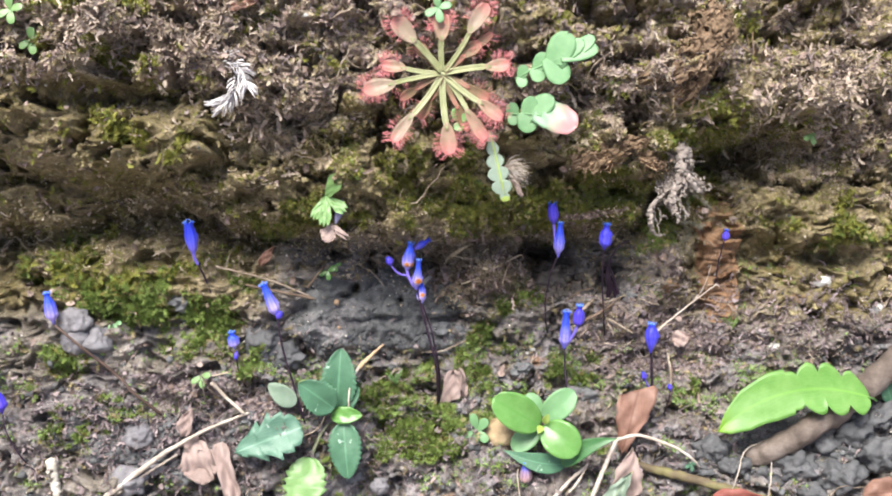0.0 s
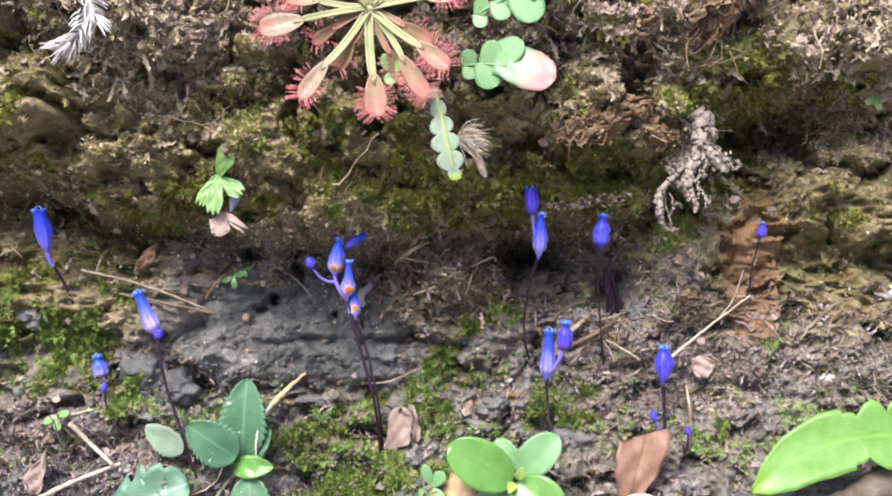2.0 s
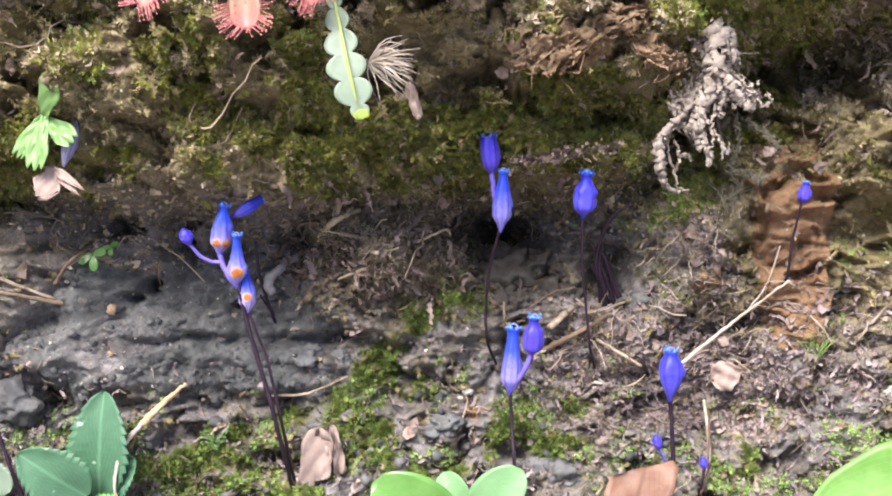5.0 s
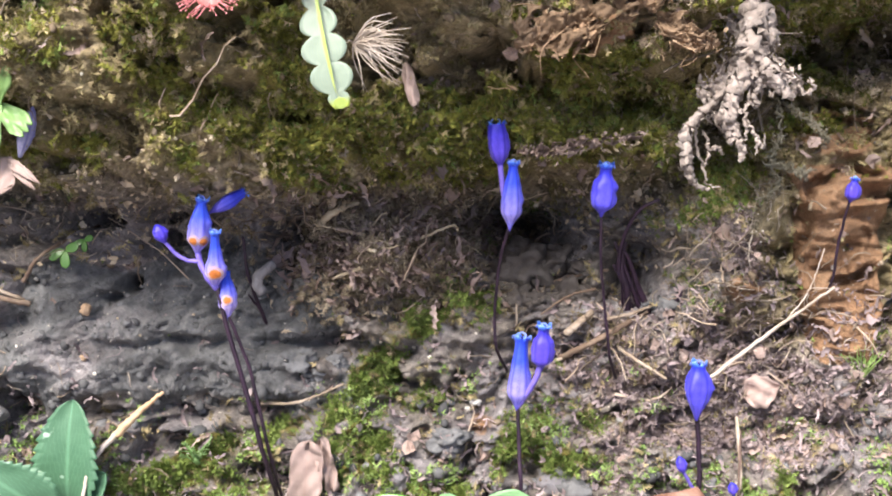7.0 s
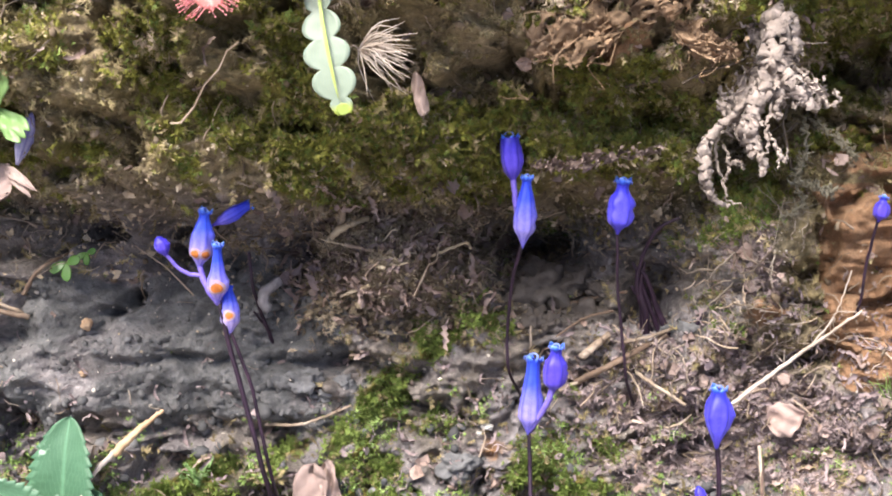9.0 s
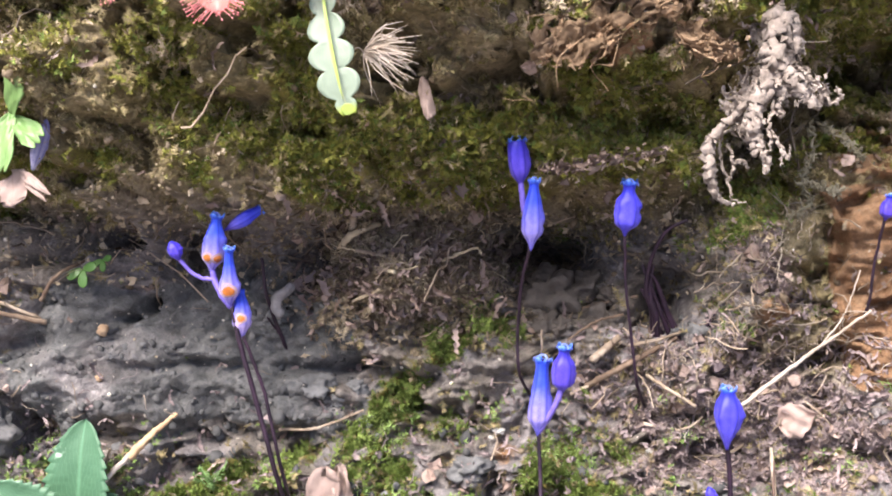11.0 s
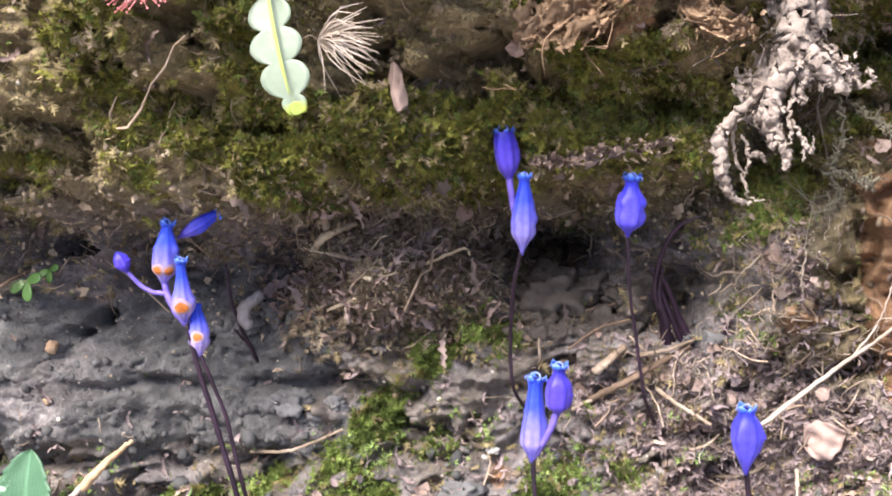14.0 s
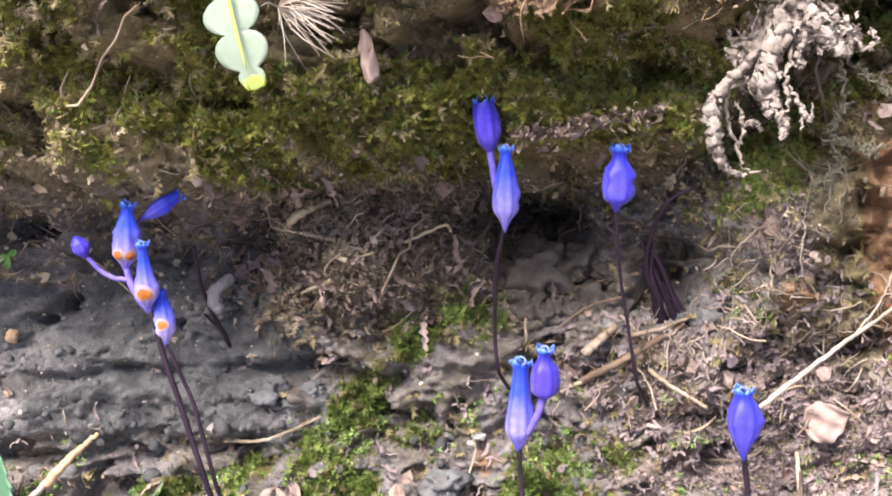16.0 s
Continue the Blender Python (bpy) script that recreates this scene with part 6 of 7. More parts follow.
p = thing("pale_bud", (-2.65, 0.95, -3.1), "pale violet bud behind the fern leaf", "flower")
flower(p, (-2.90, 0.70, -3.75), (-2.72, 1.34, -3.75), 0.2, "bud", petal("pale_violet_petal", ((0.0, (0.35, 0.34, 0.52)), (1.0, (0.25, 0.25, 0.55)))), mouth=False, name="bud")

p = thing("fern_frond", (1.6, 4.4, -3.5), "mint green rounded fern lobes on the bank", "fern")
rib(p, ((1.65, 4.38, -3.62), (2.1, 4.6, -3.78), (2.7, 4.85, -3.9), (3.2, 5.05, -3.95)), 0.035, 0.02, MINT)
for a, e, w in (((2.65, 4.82, -3.9), (2.98, 5.52, -3.95), 0.62), ((2.75, 4.85, -3.9), (3.35, 5.32, -3.95), 0.40), ((2.9, 4.95, -3.92), (3.72, 5.12, -3.95), 0.44), ((3.1, 5.0, -3.92), (3.62, 5.42, -3.92), 0.34),
                ((2.55, 4.80, -3.88), (2.86, 4.22, -3.95), 0.58), ((2.2, 4.62, -3.8), (2.38, 5.02, -3.85), 0.34), ((2.15, 4.6, -3.8), (2.28, 4.28, -3.85), 0.36), ((1.8, 4.45, -3.7), (1.88, 4.72, -3.75), 0.26), ((1.8, 4.42, -3.68), (1.82, 4.15, -3.75), 0.26)):
    part("pinna", blade("pinna", MINT, tuple(np.array(a) - 0.18 * (np.array(e) - np.array(a))), e, 1.12 * w, "lobe", arch=0.02, n=16, m=8, thick=0.008), p)
p = thing("fern_frond", (1.5, 3.5, -3.3), "mint green fern lobes with one large pink-tipped lobe", "fern")
rib(p, ((1.45, 3.5, -3.4), (1.9, 3.5, -3.55), (2.3, 3.45, -3.65)), 0.035, 0.02, MINT)
part("pinna", blade("pinna", MINT_PINK, (2.15, 3.62, -3.6), (3.22, 3.18, -3.75), 0.82, "lobe", arch=0.05, fold=-0.06, crinkle=0.02, n=22, m=10), p, "mint lobe turning pink")
for a, e, w in (((2.0, 3.5, -3.56), (2.62, 3.92, -3.68), 0.5), ((1.95, 3.5, -3.56), (2.08, 3.95, -3.6), 0.36), ((1.9, 3.48, -3.56), (2.02, 3.02, -3.6), 0.46), ((1.6, 3.5, -3.45), (1.55, 3.8, -3.5), 0.3), ((1.6, 3.48, -3.45), (1.62, 3.22, -3.5), 0.28)):
    part("pinna", blade("pinna", MINT, tuple(np.array(a) - 0.18 * (np.array(e) - np.array(a))), e, 1.12 * w, "lobe", arch=0.02, n=16, m=8, thick=0.008), p)
p = thing("seedling", (0.25, 3.0, -4.2), "small bright green seedling beside the sundew", "seedling")
for a, e, w in (((0.22, 3.2, -4.5), (0.08, 3.52, -4.6), 0.26), ((0.22, 3.2, -4.5), (0.45, 3.42, -4.6), 0.24), ((0.22, 3.2, -4.5), (0.18, 2.95, -4.6), 0.26)):
    part("leaf", blade("leaf", PALE_GREEN, a, e, w, "elliptic", n=10), p)

for (u, v, h, s, mat) in ((10.05, 3.28, 0.25, 1.0, PALE_GREEN), (-3.3, -0.49, 0.2, 0.9, FRESH), (-3.1, -0.35, 0.15, 0.6, FRESH), (-9.8, 4.95, 0.3, 1.2, PALE_GREEN), (-10.1, 5.55, 0.3, 1.2, PALE_GREEN), (-6.39, -3.2, 0.25, 1.0, PALE_GREEN), (-0.3, 5.95, 0.9, 1.3, MINT), (-1.9, 4.45, 0.3, 0.6, DARK_LEAF), (6.6, -5.8, 0.25, 0.7, SERRATE), (-8.6, -1.85, 0.2, 0.7, MINT)):
    at = on(u, v, h)
    p = thing("seedling", on(u, v), "tiny light green seedling on the bank", "seedling", "seedlings")
    stalk(p, (on(u, v, -0.05), at), (0.015, 0.012), PALE_GREEN)
    for k, (du, dv) in enumerate(((-0.24, -0.16), (0.05, -0.3), (0.26, 0.05), (-0.02, 0.25))[: 3 if s < 1.1 else 4]):
        part("leaf", blade("leaf", mat, at, (at[0] + du * s, at[1] + dv * s, at[2] - 0.05), 0.2 * s, "spoon", arch=0.06, n=10, seed=k), p)

D0 = -2.0
p = thing("serrate_plant", on(-3.15, -4.6), "blue-green toothed leaves on a creeping stem", "leafy plant")
stalk(p, ((-3.72, -5.6, -2.4), (-3.55, -5.1, -2.4), (-3.35, -4.7, -2.2), (-3.05, -4.4, -2.05)), (0.06, 0.05), matter("pale_stem", ((0.3, (0.16, 0.18, 0.10)), (0.7, (0.30, 0.31, 0.20))), 200, 0.6))
for a, e, w, mat, arch in (((-3.0, -4.15, D0), (-2.88, -2.55, D0 - 0.3), 1.02, SERRATE, 0.05), ((-3.05, -4.1, D0), (-3.92, -3.40, D0 - 0.2), 0.92, SERRATE, 0.05), ((-3.02, -4.2, D0 - 0.05), (-2.42, -3.55, D0 - 0.2), 0.62, SERRATE, 0.04),
                           ((-3.15, -4.32, D0 - 0.25), (-2.32, -4.30, D0 - 0.35), 0.5, FRESH, 0.08), ((-2.82, -4.5, D0), (-2.68, -5.95, D0 - 0.15), 0.92, SERRATE, 0.04),
                           ((-3.8, -4.5, -2.75), (-5.55, -5.15, -3.3), 1.3, OLD_LEAF, 0.06), ((-3.65, -5.3, -2.5), (-3.78, -6.8, -2.8), 1.15, PALE_GREEN, 0.05), ((-4.0, -3.95, -2.7), (-4.68, -3.4, -2.9), 0.55, GREY_LEAF, 0.04)):
    torn = mat is OLD_LEAF or mat is PALE_GREEN
    dd = min(over(a, e, w), 0.5 * (a[2] + e[2]))
    part("leaf", blade("leaf", mat, (a[0], a[1], max(dd, a[2] - 0.5)), (e[0], e[1], dd - 0.12), w, "broad", arch=arch, fold=0.10, saw=(0.34 if mat is OLD_LEAF else 0.2) if torn else 0.16, teeth=(4.6 if mat is OLD_LEAF else 8) if torn else 11, crinkle=0.03 if torn else 0.012, notch=0.12 if mat is OLD_LEAF else 0.0, n=67, m=8, thick=0.02, seed=int(abs(a[0] * 31))), p)

p = thing("round_leaved_plant", on(2.5, -4.7), "glossy bright green oval leaves of a low plant", "leafy plant")
for a, e, w, mat, shape in (((2.42, -4.70, -1.6), (1.12, -3.92, -1.9), 0.98, FRESH, "elliptic"), ((2.5, -4.68, -1.65), (3.42, -5.38, -1.9), 0.98, FRESH, "elliptic"), ((2.55, -4.55, -1.4), (3.36, -3.75, -1.5), 0.74, MINT, "elliptic"),
                            ((2.4, -4.75, -1.35), (1.68, -5.35, -1.45), 0.62, MINT, "elliptic"), ((2.45, -4.5, -1.3), (2.1, -3.85, -1.2), 0.5, MINT, "elliptic"), ((2.52, -4.6, -1.75), (2.62, -4.32, -1.95), 0.2, FERN_TIP, "ovate"), ((2.45, -4.66, -1.75), (2.34, -4.84, -1.95), 0.2, FERN_TIP, "ovate"),
                            ((3.0, -5.75, -1.5), (4.45, -4.98, -1.9), 0.5, DARK_LEAF, "lance"), ((3.15, -5.75, -1.35), (1.45, -5.35, -1.5), 0.55, SERRATE, "lance")):
    part("leaf", blade("leaf", mat, a, e, w, shape, arch=0.06, fold=0.10, n=20, m=10, thick=0.02, side_bend=-0.08 if shape == "lance" else 0), p)

p = thing("four_leaved_plant", on(0.7, -4.85), "small four-leaved light green plant", "leafy plant")
stalk(p, (on(0.7, -4.95, -0.05), (0.72, -4.88, -1.1)), (0.03, 0.02), MINT)
for e, w in (((0.60, -4.40, -1.2), 0.30), ((1.02, -4.56, -1.2), 0.34), ((0.28, -5.0, -1.2), 0.34), ((1.02, -5.18, -1.2), 0.32), ((0.66, -5.3, -1.15), 0.26)):
    part("leaf", blade("leaf", MINT, (0.72, -4.88, -1.1), e, w, "spoon", arch=0.06, n=12, m=6), p)

p = thing("large_fern_leaf", (11.3, -4.0, -0.8), "bright yellow-green fern leaf with rounded lobes at its base", "fern")
part("blade", blade("blade", BIG_FERN, (11.42, -3.95, -1.2), (7.26, -4.86, -1.42), 1.36, "long_fern", arch=0.04, fold=0.05, crinkle=0.014, n=130, m=12, thick=0.016, side_bend=0.14), p)
rib(p, ((11.38, -3.94, -1.24), (11.55, -4.0, -1.1), (11.75, -4.1, -0.8)), 0.03, 0.03, BIG_FERN_LOBE, "stalk")

for (u, v, e, w, mat) in ((11.9, -4.2, (12.6, -3.2), 0.7, SERRATE), (12.3, -4.2, (12.0, -3.4), 0.5, SERRATE), (12.5, -5.1, (11.95, -5.7), 0.5, SERRATE), (12.6, -5.0, (12.2, -6.3), 0.6, SERRATE)):
    a = on(u, v, 0.15)
    p = thing("green_leaf", on(u, v), "dark blue-green leaf beside the root", "leaf", "leaves beside the root")
    part("blade", blade("blade", mat, a, (e[0], e[1], a[2] - 0.15), w, "ovate", arch=0.06, saw=0.03, n=26, m=8), p)

# ---- roots, twigs and straws ----
solo("root", tube("root", ((13.4, -2.3, -0.6), (12.5, -2.85, -0.75), (11.5, -3.7, -0.75), (10.5, -4.45, -0.85), (9.6, -5.0, -0.95), (8.7, -5.5, -0.9), (8.2, -5.8, -0.6)), (0.40, 0.36, 0.34, 0.26), ROOT, 46, 14, 0.02, 3, 0.06), "thick greyish brown root lying along the bank", "root")
solo("mossy_twig", tube("mossy_twig", (on(5.1, -5.85, 0.15), on(5.8, -6.05, 0.25), on(6.6, -6.2, 0.25), on(8.2, -6.6, 0.2), on(9.0, -6.8, 0.1)), (0.10, 0.13, 0.12, 0.08), matter("mossy_bark", ((0.3, (0.06, 0.042, 0.03)), (0.5, (0.13, 0.10, 0.06)), (0.7, (0.2, 0.19, 0.07))), 90, 0.8, 0.0005, 500), 30, 10, 0.015, 4, 0.06), "brown twig with a green mossy side", "twig")


def straw(points, r0, r1, label, mat=None, seed=1, name="straw", category="straw"):
    return solo(name, tube(name, points, (r0, 0.5 * (r0 + r1), r1), mat or STRAW, 30, 7, 0.004, seed, 0.12), label, category, "straws and twigs")


straw((on(-9.2, -6.6, 0.2), on(-8.0, -5.65, 0.35), on(-7.2, -5.08, 0.35), on(-6.2, -4.55, 0.35), on(-5.2, -4.15, 0.3)), 0.085, 0.035, "long pale bent grass straw on the ground")
straw((on(-9.0, -6.55, 0.2), on(-7.9, -5.75, 0.25), on(-7.0, -5.2, 0.3)), 0.05, 0.03, "thin pale grass straw beside a thicker one", seed=5)
straw(((3.7, -6.9, -1.6), (4.1, -6.0, -1.45), (4.52, -5.1, -1.3)), 0.07, 0.06, "stiff pale straw leaning on a dead leaf")
straw(((4.52, -5.1, -1.3), (5.16, -4.98, -1.35), (6.17, -5.34, -1.3), (6.7, -5.75, -1.2), on(7.0, -6.19, 0.1)), 0.05, 0.03, "thin arched grey straw")
straw((on(2.6, -6.8, 0.2), on(3.2, -6.2, 0.35), on(3.7, -5.85, 0.3)), 0.06, 0.04, "broad bleached grass straw", seed=8)
straw((on(2.9, -6.85, 0.2), on(3.4, -6.3, 0.3), on(3.75, -5.8, 0.3)), 0.05, 0.03, "bleached narrow grass straw on the ground", seed=9)
straw(((7.55, -0.9, 0.12), (6.70, -1.55, 0.15), (5.80, -2.28, 0.12)), 0.018, 0.034, "straight pale straw leaning across the litter", seed=6)
straw(((7.40, -0.35, 0.1), (7.2, -0.95, 0.12), (6.85, -1.45, 0.15)), 0.009, 0.014, "fine pale straw forked from another", seed=7)
straw((on(-6.1, -0.38, 0.2), on(-4.81, -0.70, 0.3), on(-3.7, -1.2, 0.2)), 0.022, 0.03, "pale dry twig under the ledge", FIBRE, 3)
straw((on(-5.4, -0.85, 0.1), on(-4.4, -1.05, 0.2), on(-3.6, -1.25, 0.15)), 0.03, 0.035, "thin grey twig under the ledge", TWIG, 4)
straw((on(-3.25, -0.15, 0.15), on(-3.5, -0.55, 0.25), on(-3.82, -0.95, 0.15)), 0.025, 0.03, "short curved brown twig", TWIG, 5)
straw((on(-5.9, -0.45, 0.1), on(-5.85, -0.1, 0.3), on(-5.8, 0.2, 0.4)), 0.02, 0.015, "thin upright dry stalk", FIBRE, 5)
straw(((-1.80, -2.48, -1.75), (-2.1, -2.75, -1.85), (-2.45, -3.1, -1.85)), 0.025, 0.065, "broken reddish twig standing by the toothed leaves", matter("tan_twig", ((0.3, (0.36, 0.22, 0.13)), (0.7, (0.60, 0.44, 0.28))), 200, 0.6), 6)
straw(((-2.45, -3.08, -1.88), (-2.6, -3.4, -2.25), (-2.68, -3.9, -2.38), (-2.62, -4.4, -2.3)), 0.04, 0.02, "thin curved pale stalk", None, 7)
straw((on(-6.1, -3.35, 0.2), on(-5.75, -3.75, 0.3), on(-5.3, -4.15, 0.3)), 0.05, 0.04, "short pale stalk above the straw", seed=11)
straw((on(-0.6, -6.75, 0.1), on(0.1, -6.5, 0.15)), 0.07, 0.06, "short pinkish stick on the ground", TWIG, 12)
straw((on(6.25, -2.9, 0.2), on(6.28, -3.6, 0.35), on(6.22, -4.3, 0.3)), 0.03, 0.035, "upright dry brown reed stalk", FIBRE, 13)
straw((on(5.2, -2.3, 0.3), on(4.7, -2.0, 0.3), on(4.5, -1.9, 0.2)), 0.025, 0.03, "thin pale stalk in the litter", FIBRE, 14)
straw((on(1.5, 4.3, 0.35), on(1.7, 3.95, 0.35)), 0.04, 0.03, "short pale stick beside the sundew", STRAW, 15)
straw((on(8.75, -5.2, 0.4), on(8.1, -5.45, 0.55), on(7.75, -6.0, 0.55), on(7.6, -6.5, 0.5)), 0.022, 0.018, "fine pale root hanging on the clay", STRAW, 16)
straw((on(8.7, -5.3, 0.4), on(8.8, -5.7, 0.55), on(8.6, -6.2, 0.55), on(8.5, -6.7, 0.5)), 0.022, 0.018, "fine forked pale root on the clay", STRAW, 17)
straw((on(3.3, -1.0, 0.25), on(3.8, -0.85, 0.35), on(4.3, -0.75, 0.3)), 0.03, 0.025, "thin twig across the hollow", TWIG, 18)
straw((on(3.6, -2.1, 0.2), on(4.2, -1.75, 0.3), on(4.9, -1.35, 0.25)), 0.05, 0.04, "brown twig in the litter", TWIG, 19)
straw((on(3.7, -1.7, 0.25), on(4.1, -1.35, 0.3)), 0.06, 0.05, "short pale twig in the litter", FIBRE, 20)
straw((on(1.1, -0.4, 0.15), on(1.7, -0.3, 0.3), on(2.25, -0.15, 0.35), on(2.35, -0.3, 0.3)), 0.03, 0.025, "curled dry root end beside the hollow", FIBRE, 21)
straw((on(0.2, 0.15, 0.15), on(0.5, 0.4, 0.25)), 0.05, 0.05, "stub of a dry root at the ledge", FIBRE, 22)
straw((on(0.35, -0.15, 0.15), on(0.85, -0.25, 0.25)), 0.035, 0.03, "short dry root under the ledge", FIBRE, 23)
straw((on(0.62, 0.25, 0.2), on(0.25, 0.05, 0.3), on(-0.1, -0.22, 0.3)), 0.045, 0.06, "thick broken brown root stub under the ledge", TAN_FIBRE, 31)
straw((on(0.34, -0.37, 0.25), on(0.65, -0.42, 0.3), on(1.02, -0.47, 0.2)), 0.03, 0.035, "pale splinter of dead root", TAN_FIBRE, 32)
straw((on(0.31, -0.89, 0.15), on(0.55, -0.8, 0.2), on(0.8, -0.71, 0.15)), 0.02, 0.03, "short pale splinter on the clay", TAN_FIBRE, 33)
straw(((1.55, -0.28, -0.1), (1.8, -0.16, 0.1), (2.0, -0.08, 0.2), (2.08, -0.16, 0.2)), 0.022, 0.018, "pale forked root end before the hollow", TAN_FIBRE, 34)
straw((on(3.3, -1.43, 0.2), on(3.7, -1.15, 0.5), on(4.12, -1.03, 0.3)), 0.014, 0.022, "thin grey twig before the hollow", TWIG, 35)
straw((on(3.37, -2.22, 0.15), on(3.8, -2.0, 0.25), on(4.25, -1.71, 0.2)), 0.025, 0.03, "grey brown twig lying in the litter", FIBRE, 36)
straw((on(4.29, -1.46, 0.2), on(4.65, -1.38, 0.3), on(5.0, -1.25, 0.2)), 0.03, 0.022, "short grey twig at the hollow", FIBRE, 37)
solo("dead_leaf_roll", blade("dead_leaf_roll", PINK_LEAF, (1.66, 2.08, -2.0), (1.92, 1.40, -2.5), 0.17, "strap", crinkle=0.03, fold=-0.5, n=18, m=8, twist=0.9, notch=0.1), "curled tan dead leaf hanging from the ledge", "dead leaf")
straw((on(-10.15, -5.3, 0.2), on(-10.0, -6.5, 0.2)), 0.16, 0.12, "flat whitish strip of dry bark", GRIT, 25, "bark_strip", "bark")
straw((on(-10.6, -1.5, 0.1), on(-10.2, -1.1, 0.25), on(-10.0, -0.85, 0.2)), 0.03, 0.02, "thin brown stalk behind the flower", FIBRE, 26)
straw((on(0.4, -2.5, 0.15), on(-0.2, -2.75, 0.2), on(-0.8, -2.8, 0.1)), 0.02, 0.025, "thin straw lying on the clay", FIBRE, 27)


# ---- dead leaves ----
def dead_leaf(a, e, w, shape, mat, label, crinkle=0.04, lift=0.25, seed=1, arch=0.06, cut=0.0, notch=0.0):
    near = over(a, e, w, 0.4 * lift)
    A, E = (*a, near + 0.05), (*e, near - 0.05)
    p = thing("dead_leaf", on(*a), label, "dead leaf", "dead leaves")
    part("blade", blade("blade", mat, A, E, w, shape, crinkle=crinkle, arch=arch, fold=0.1, n=22, m=10, seed=seed, thick=0.015, cut=cut, notch=notch), p)
    return p


dead_leaf((5.22, -3.80), (4.72, -5.6), 1.05, "wedge", BROWN_LEAF, "reddish brown dead leaf standing in the litter", 0.04, 0.1, 2, 0.06, 0.12, 0.1)
dead_leaf((4.75, -6.7), (4.95, -5.3), 0.8, "lance", PINK_LEAF, "curled pale dead leaf under a straw", 0.07, 0.3, 3)
dead_leaf((4.2, -6.9), (4.9, -5.9), 0.5, "lance", FERN_PALE, "bleached whitish dead leaf", 0.06, 0.35, 4)
dead_leaf((-6.9, -4.75), (-6.62, -4.0), 0.42, "ovate", PINK_LEAF, "small pinkish dead leaf on the ground", 0.04, 0.2, 5)
dead_leaf((-6.9, -5.0), (-6.0, -5.9), 0.9, "square", PINK_LEAF, "torn pinkish brown dead leaf", 0.07, 0.2, 6, 0.06, 0.25, 0.3)
dead_leaf((-5.95, -4.9), (-5.45, -6.5), 0.42, "strap", PINK_LEAF, "curled strip of brown bark", 0.06, 0.2, 7)
dead_leaf((0.0, -4.15), (0.12, -3.2), 0.5, "square", PINK_LEAF, "upright pinkish dead leaf with a dark hole", 0.025, 0.15, 8, 0.02, 0.1, 0.12)
dead_leaf((0.4, -4.0), (0.25, -3.2), 0.25, "strap", PINK_LEAF, "thin strip of dead leaf", 0.06, 0.15, 9)
dead_leaf((6.35, -2.55), (6.85, -2.35), 0.5, "ovate", PINK_LEAF, "small tan dead leaf on the litter", 0.05, 0.2, 10)
dead_leaf((7.0, -6.7), (8.8, -6.75), 0.7, "lance", RED_LEAF, "dark red dead leaf at the foot", 0.05, 0.2, 11)
dead_leaf((11.2, -6.6), (12.6, -6.4), 0.8, "ovate", BROWN_LEAF, "brown dead leaf on grey clay", 0.05, 0.2, 12)
dead_leaf((-5.0, -0.35), (-4.6, 0.15), 0.26, "ovate", BROWN_LEAF, "grey brown leaf under the ledge", 0.04, 0.15, 13)
dead_leaf((-3.3, 6.6), (-2.6, 6.25), 0.45, "ovate", leafy("lilac_petal", (0.55, 0.42, 0.62), (0.68, 0.56, 0.72), rough=0.5), "fallen pale lilac petal", 0.02, 0.2, 14)
dead_leaf((-5.2, 5.75), (-4.5, 5.9), 0.2, "strap", BROWN_LEAF, "pinkish brown sliver of bark", 0.03, 0.15, 15)

# ---- pale lichen, moss sprays, tufts ----
def spray(name, at, count, length, spread, mat, label, category, seed, down=0.0, radius=0.018, leafy_ends=False, aim=(0, 1, -0.6), hairs=7):
    """A tuft of fine pointed strands from one foot."""
    r = np.random.RandomState(seed)
    pieces = []
    for k in range(count):
        a = np.array(aim) + r.randn(3) * spread
        a /= np.linalg.norm(a)
        ln = length * r.uniform(0.6, 1.1)
        e = np.array(at) + a * ln + np.array((0, -down * ln * r.rand(), 0))
        m = np.array(at) + a * ln * 0.5 + r.randn(3) * 0.08 * ln
        pieces.append(tube_arrays((at, m, e), (radius, radius * 0.8, radius * 0.2), 6, 4))
        if leafy_ends:
            for j in range(hairs):
                c = np.array(at) + a * ln * (0.25 + 0.75 * j / hairs)
                o = r.randn(3)
                o -= (o @ a) * a * 0.6
                o /= np.linalg.norm(o)
                pieces.append(tube_arrays((c, c + (o * 0.7 + a * 0.7) * length * 0.16), (radius * 0.8, radius * 0.25), 2, 3))
    return solo(name, joined(name, pieces, mat), label, category)


def plume_arrays(line, leaflet, seed, count=90):
    """A curved feathery shoot: an axis with narrow leaflets that point forwards."""
    r = np.random.RandomState(seed)
    c = spline(line, 50)
    t = np.gradient(c, axis=0)
    t /= np.linalg.norm(t, axis=1)[:, None]
    pieces = [tube_arrays(line, (0.03, 0.02), 20, 5)]
    for j in range(count):
        i = int(49 * (j / count) ** 0.9)
        o = r.randn(3)
        o -= (o @ t[i]) * t[i]
        o /= np.linalg.norm(o)
        e = c[i] + (0.8 * t[i] + 0.65 * o) * leaflet * r.uniform(0.7, 1.2)
        m = 0.5 * (c[i] + e) + 0.12 * leaflet * o
        pieces.append(tube_arrays((c[i], m, e), (0.016, 0.022, 0.004), 6, 4))
    return pieces


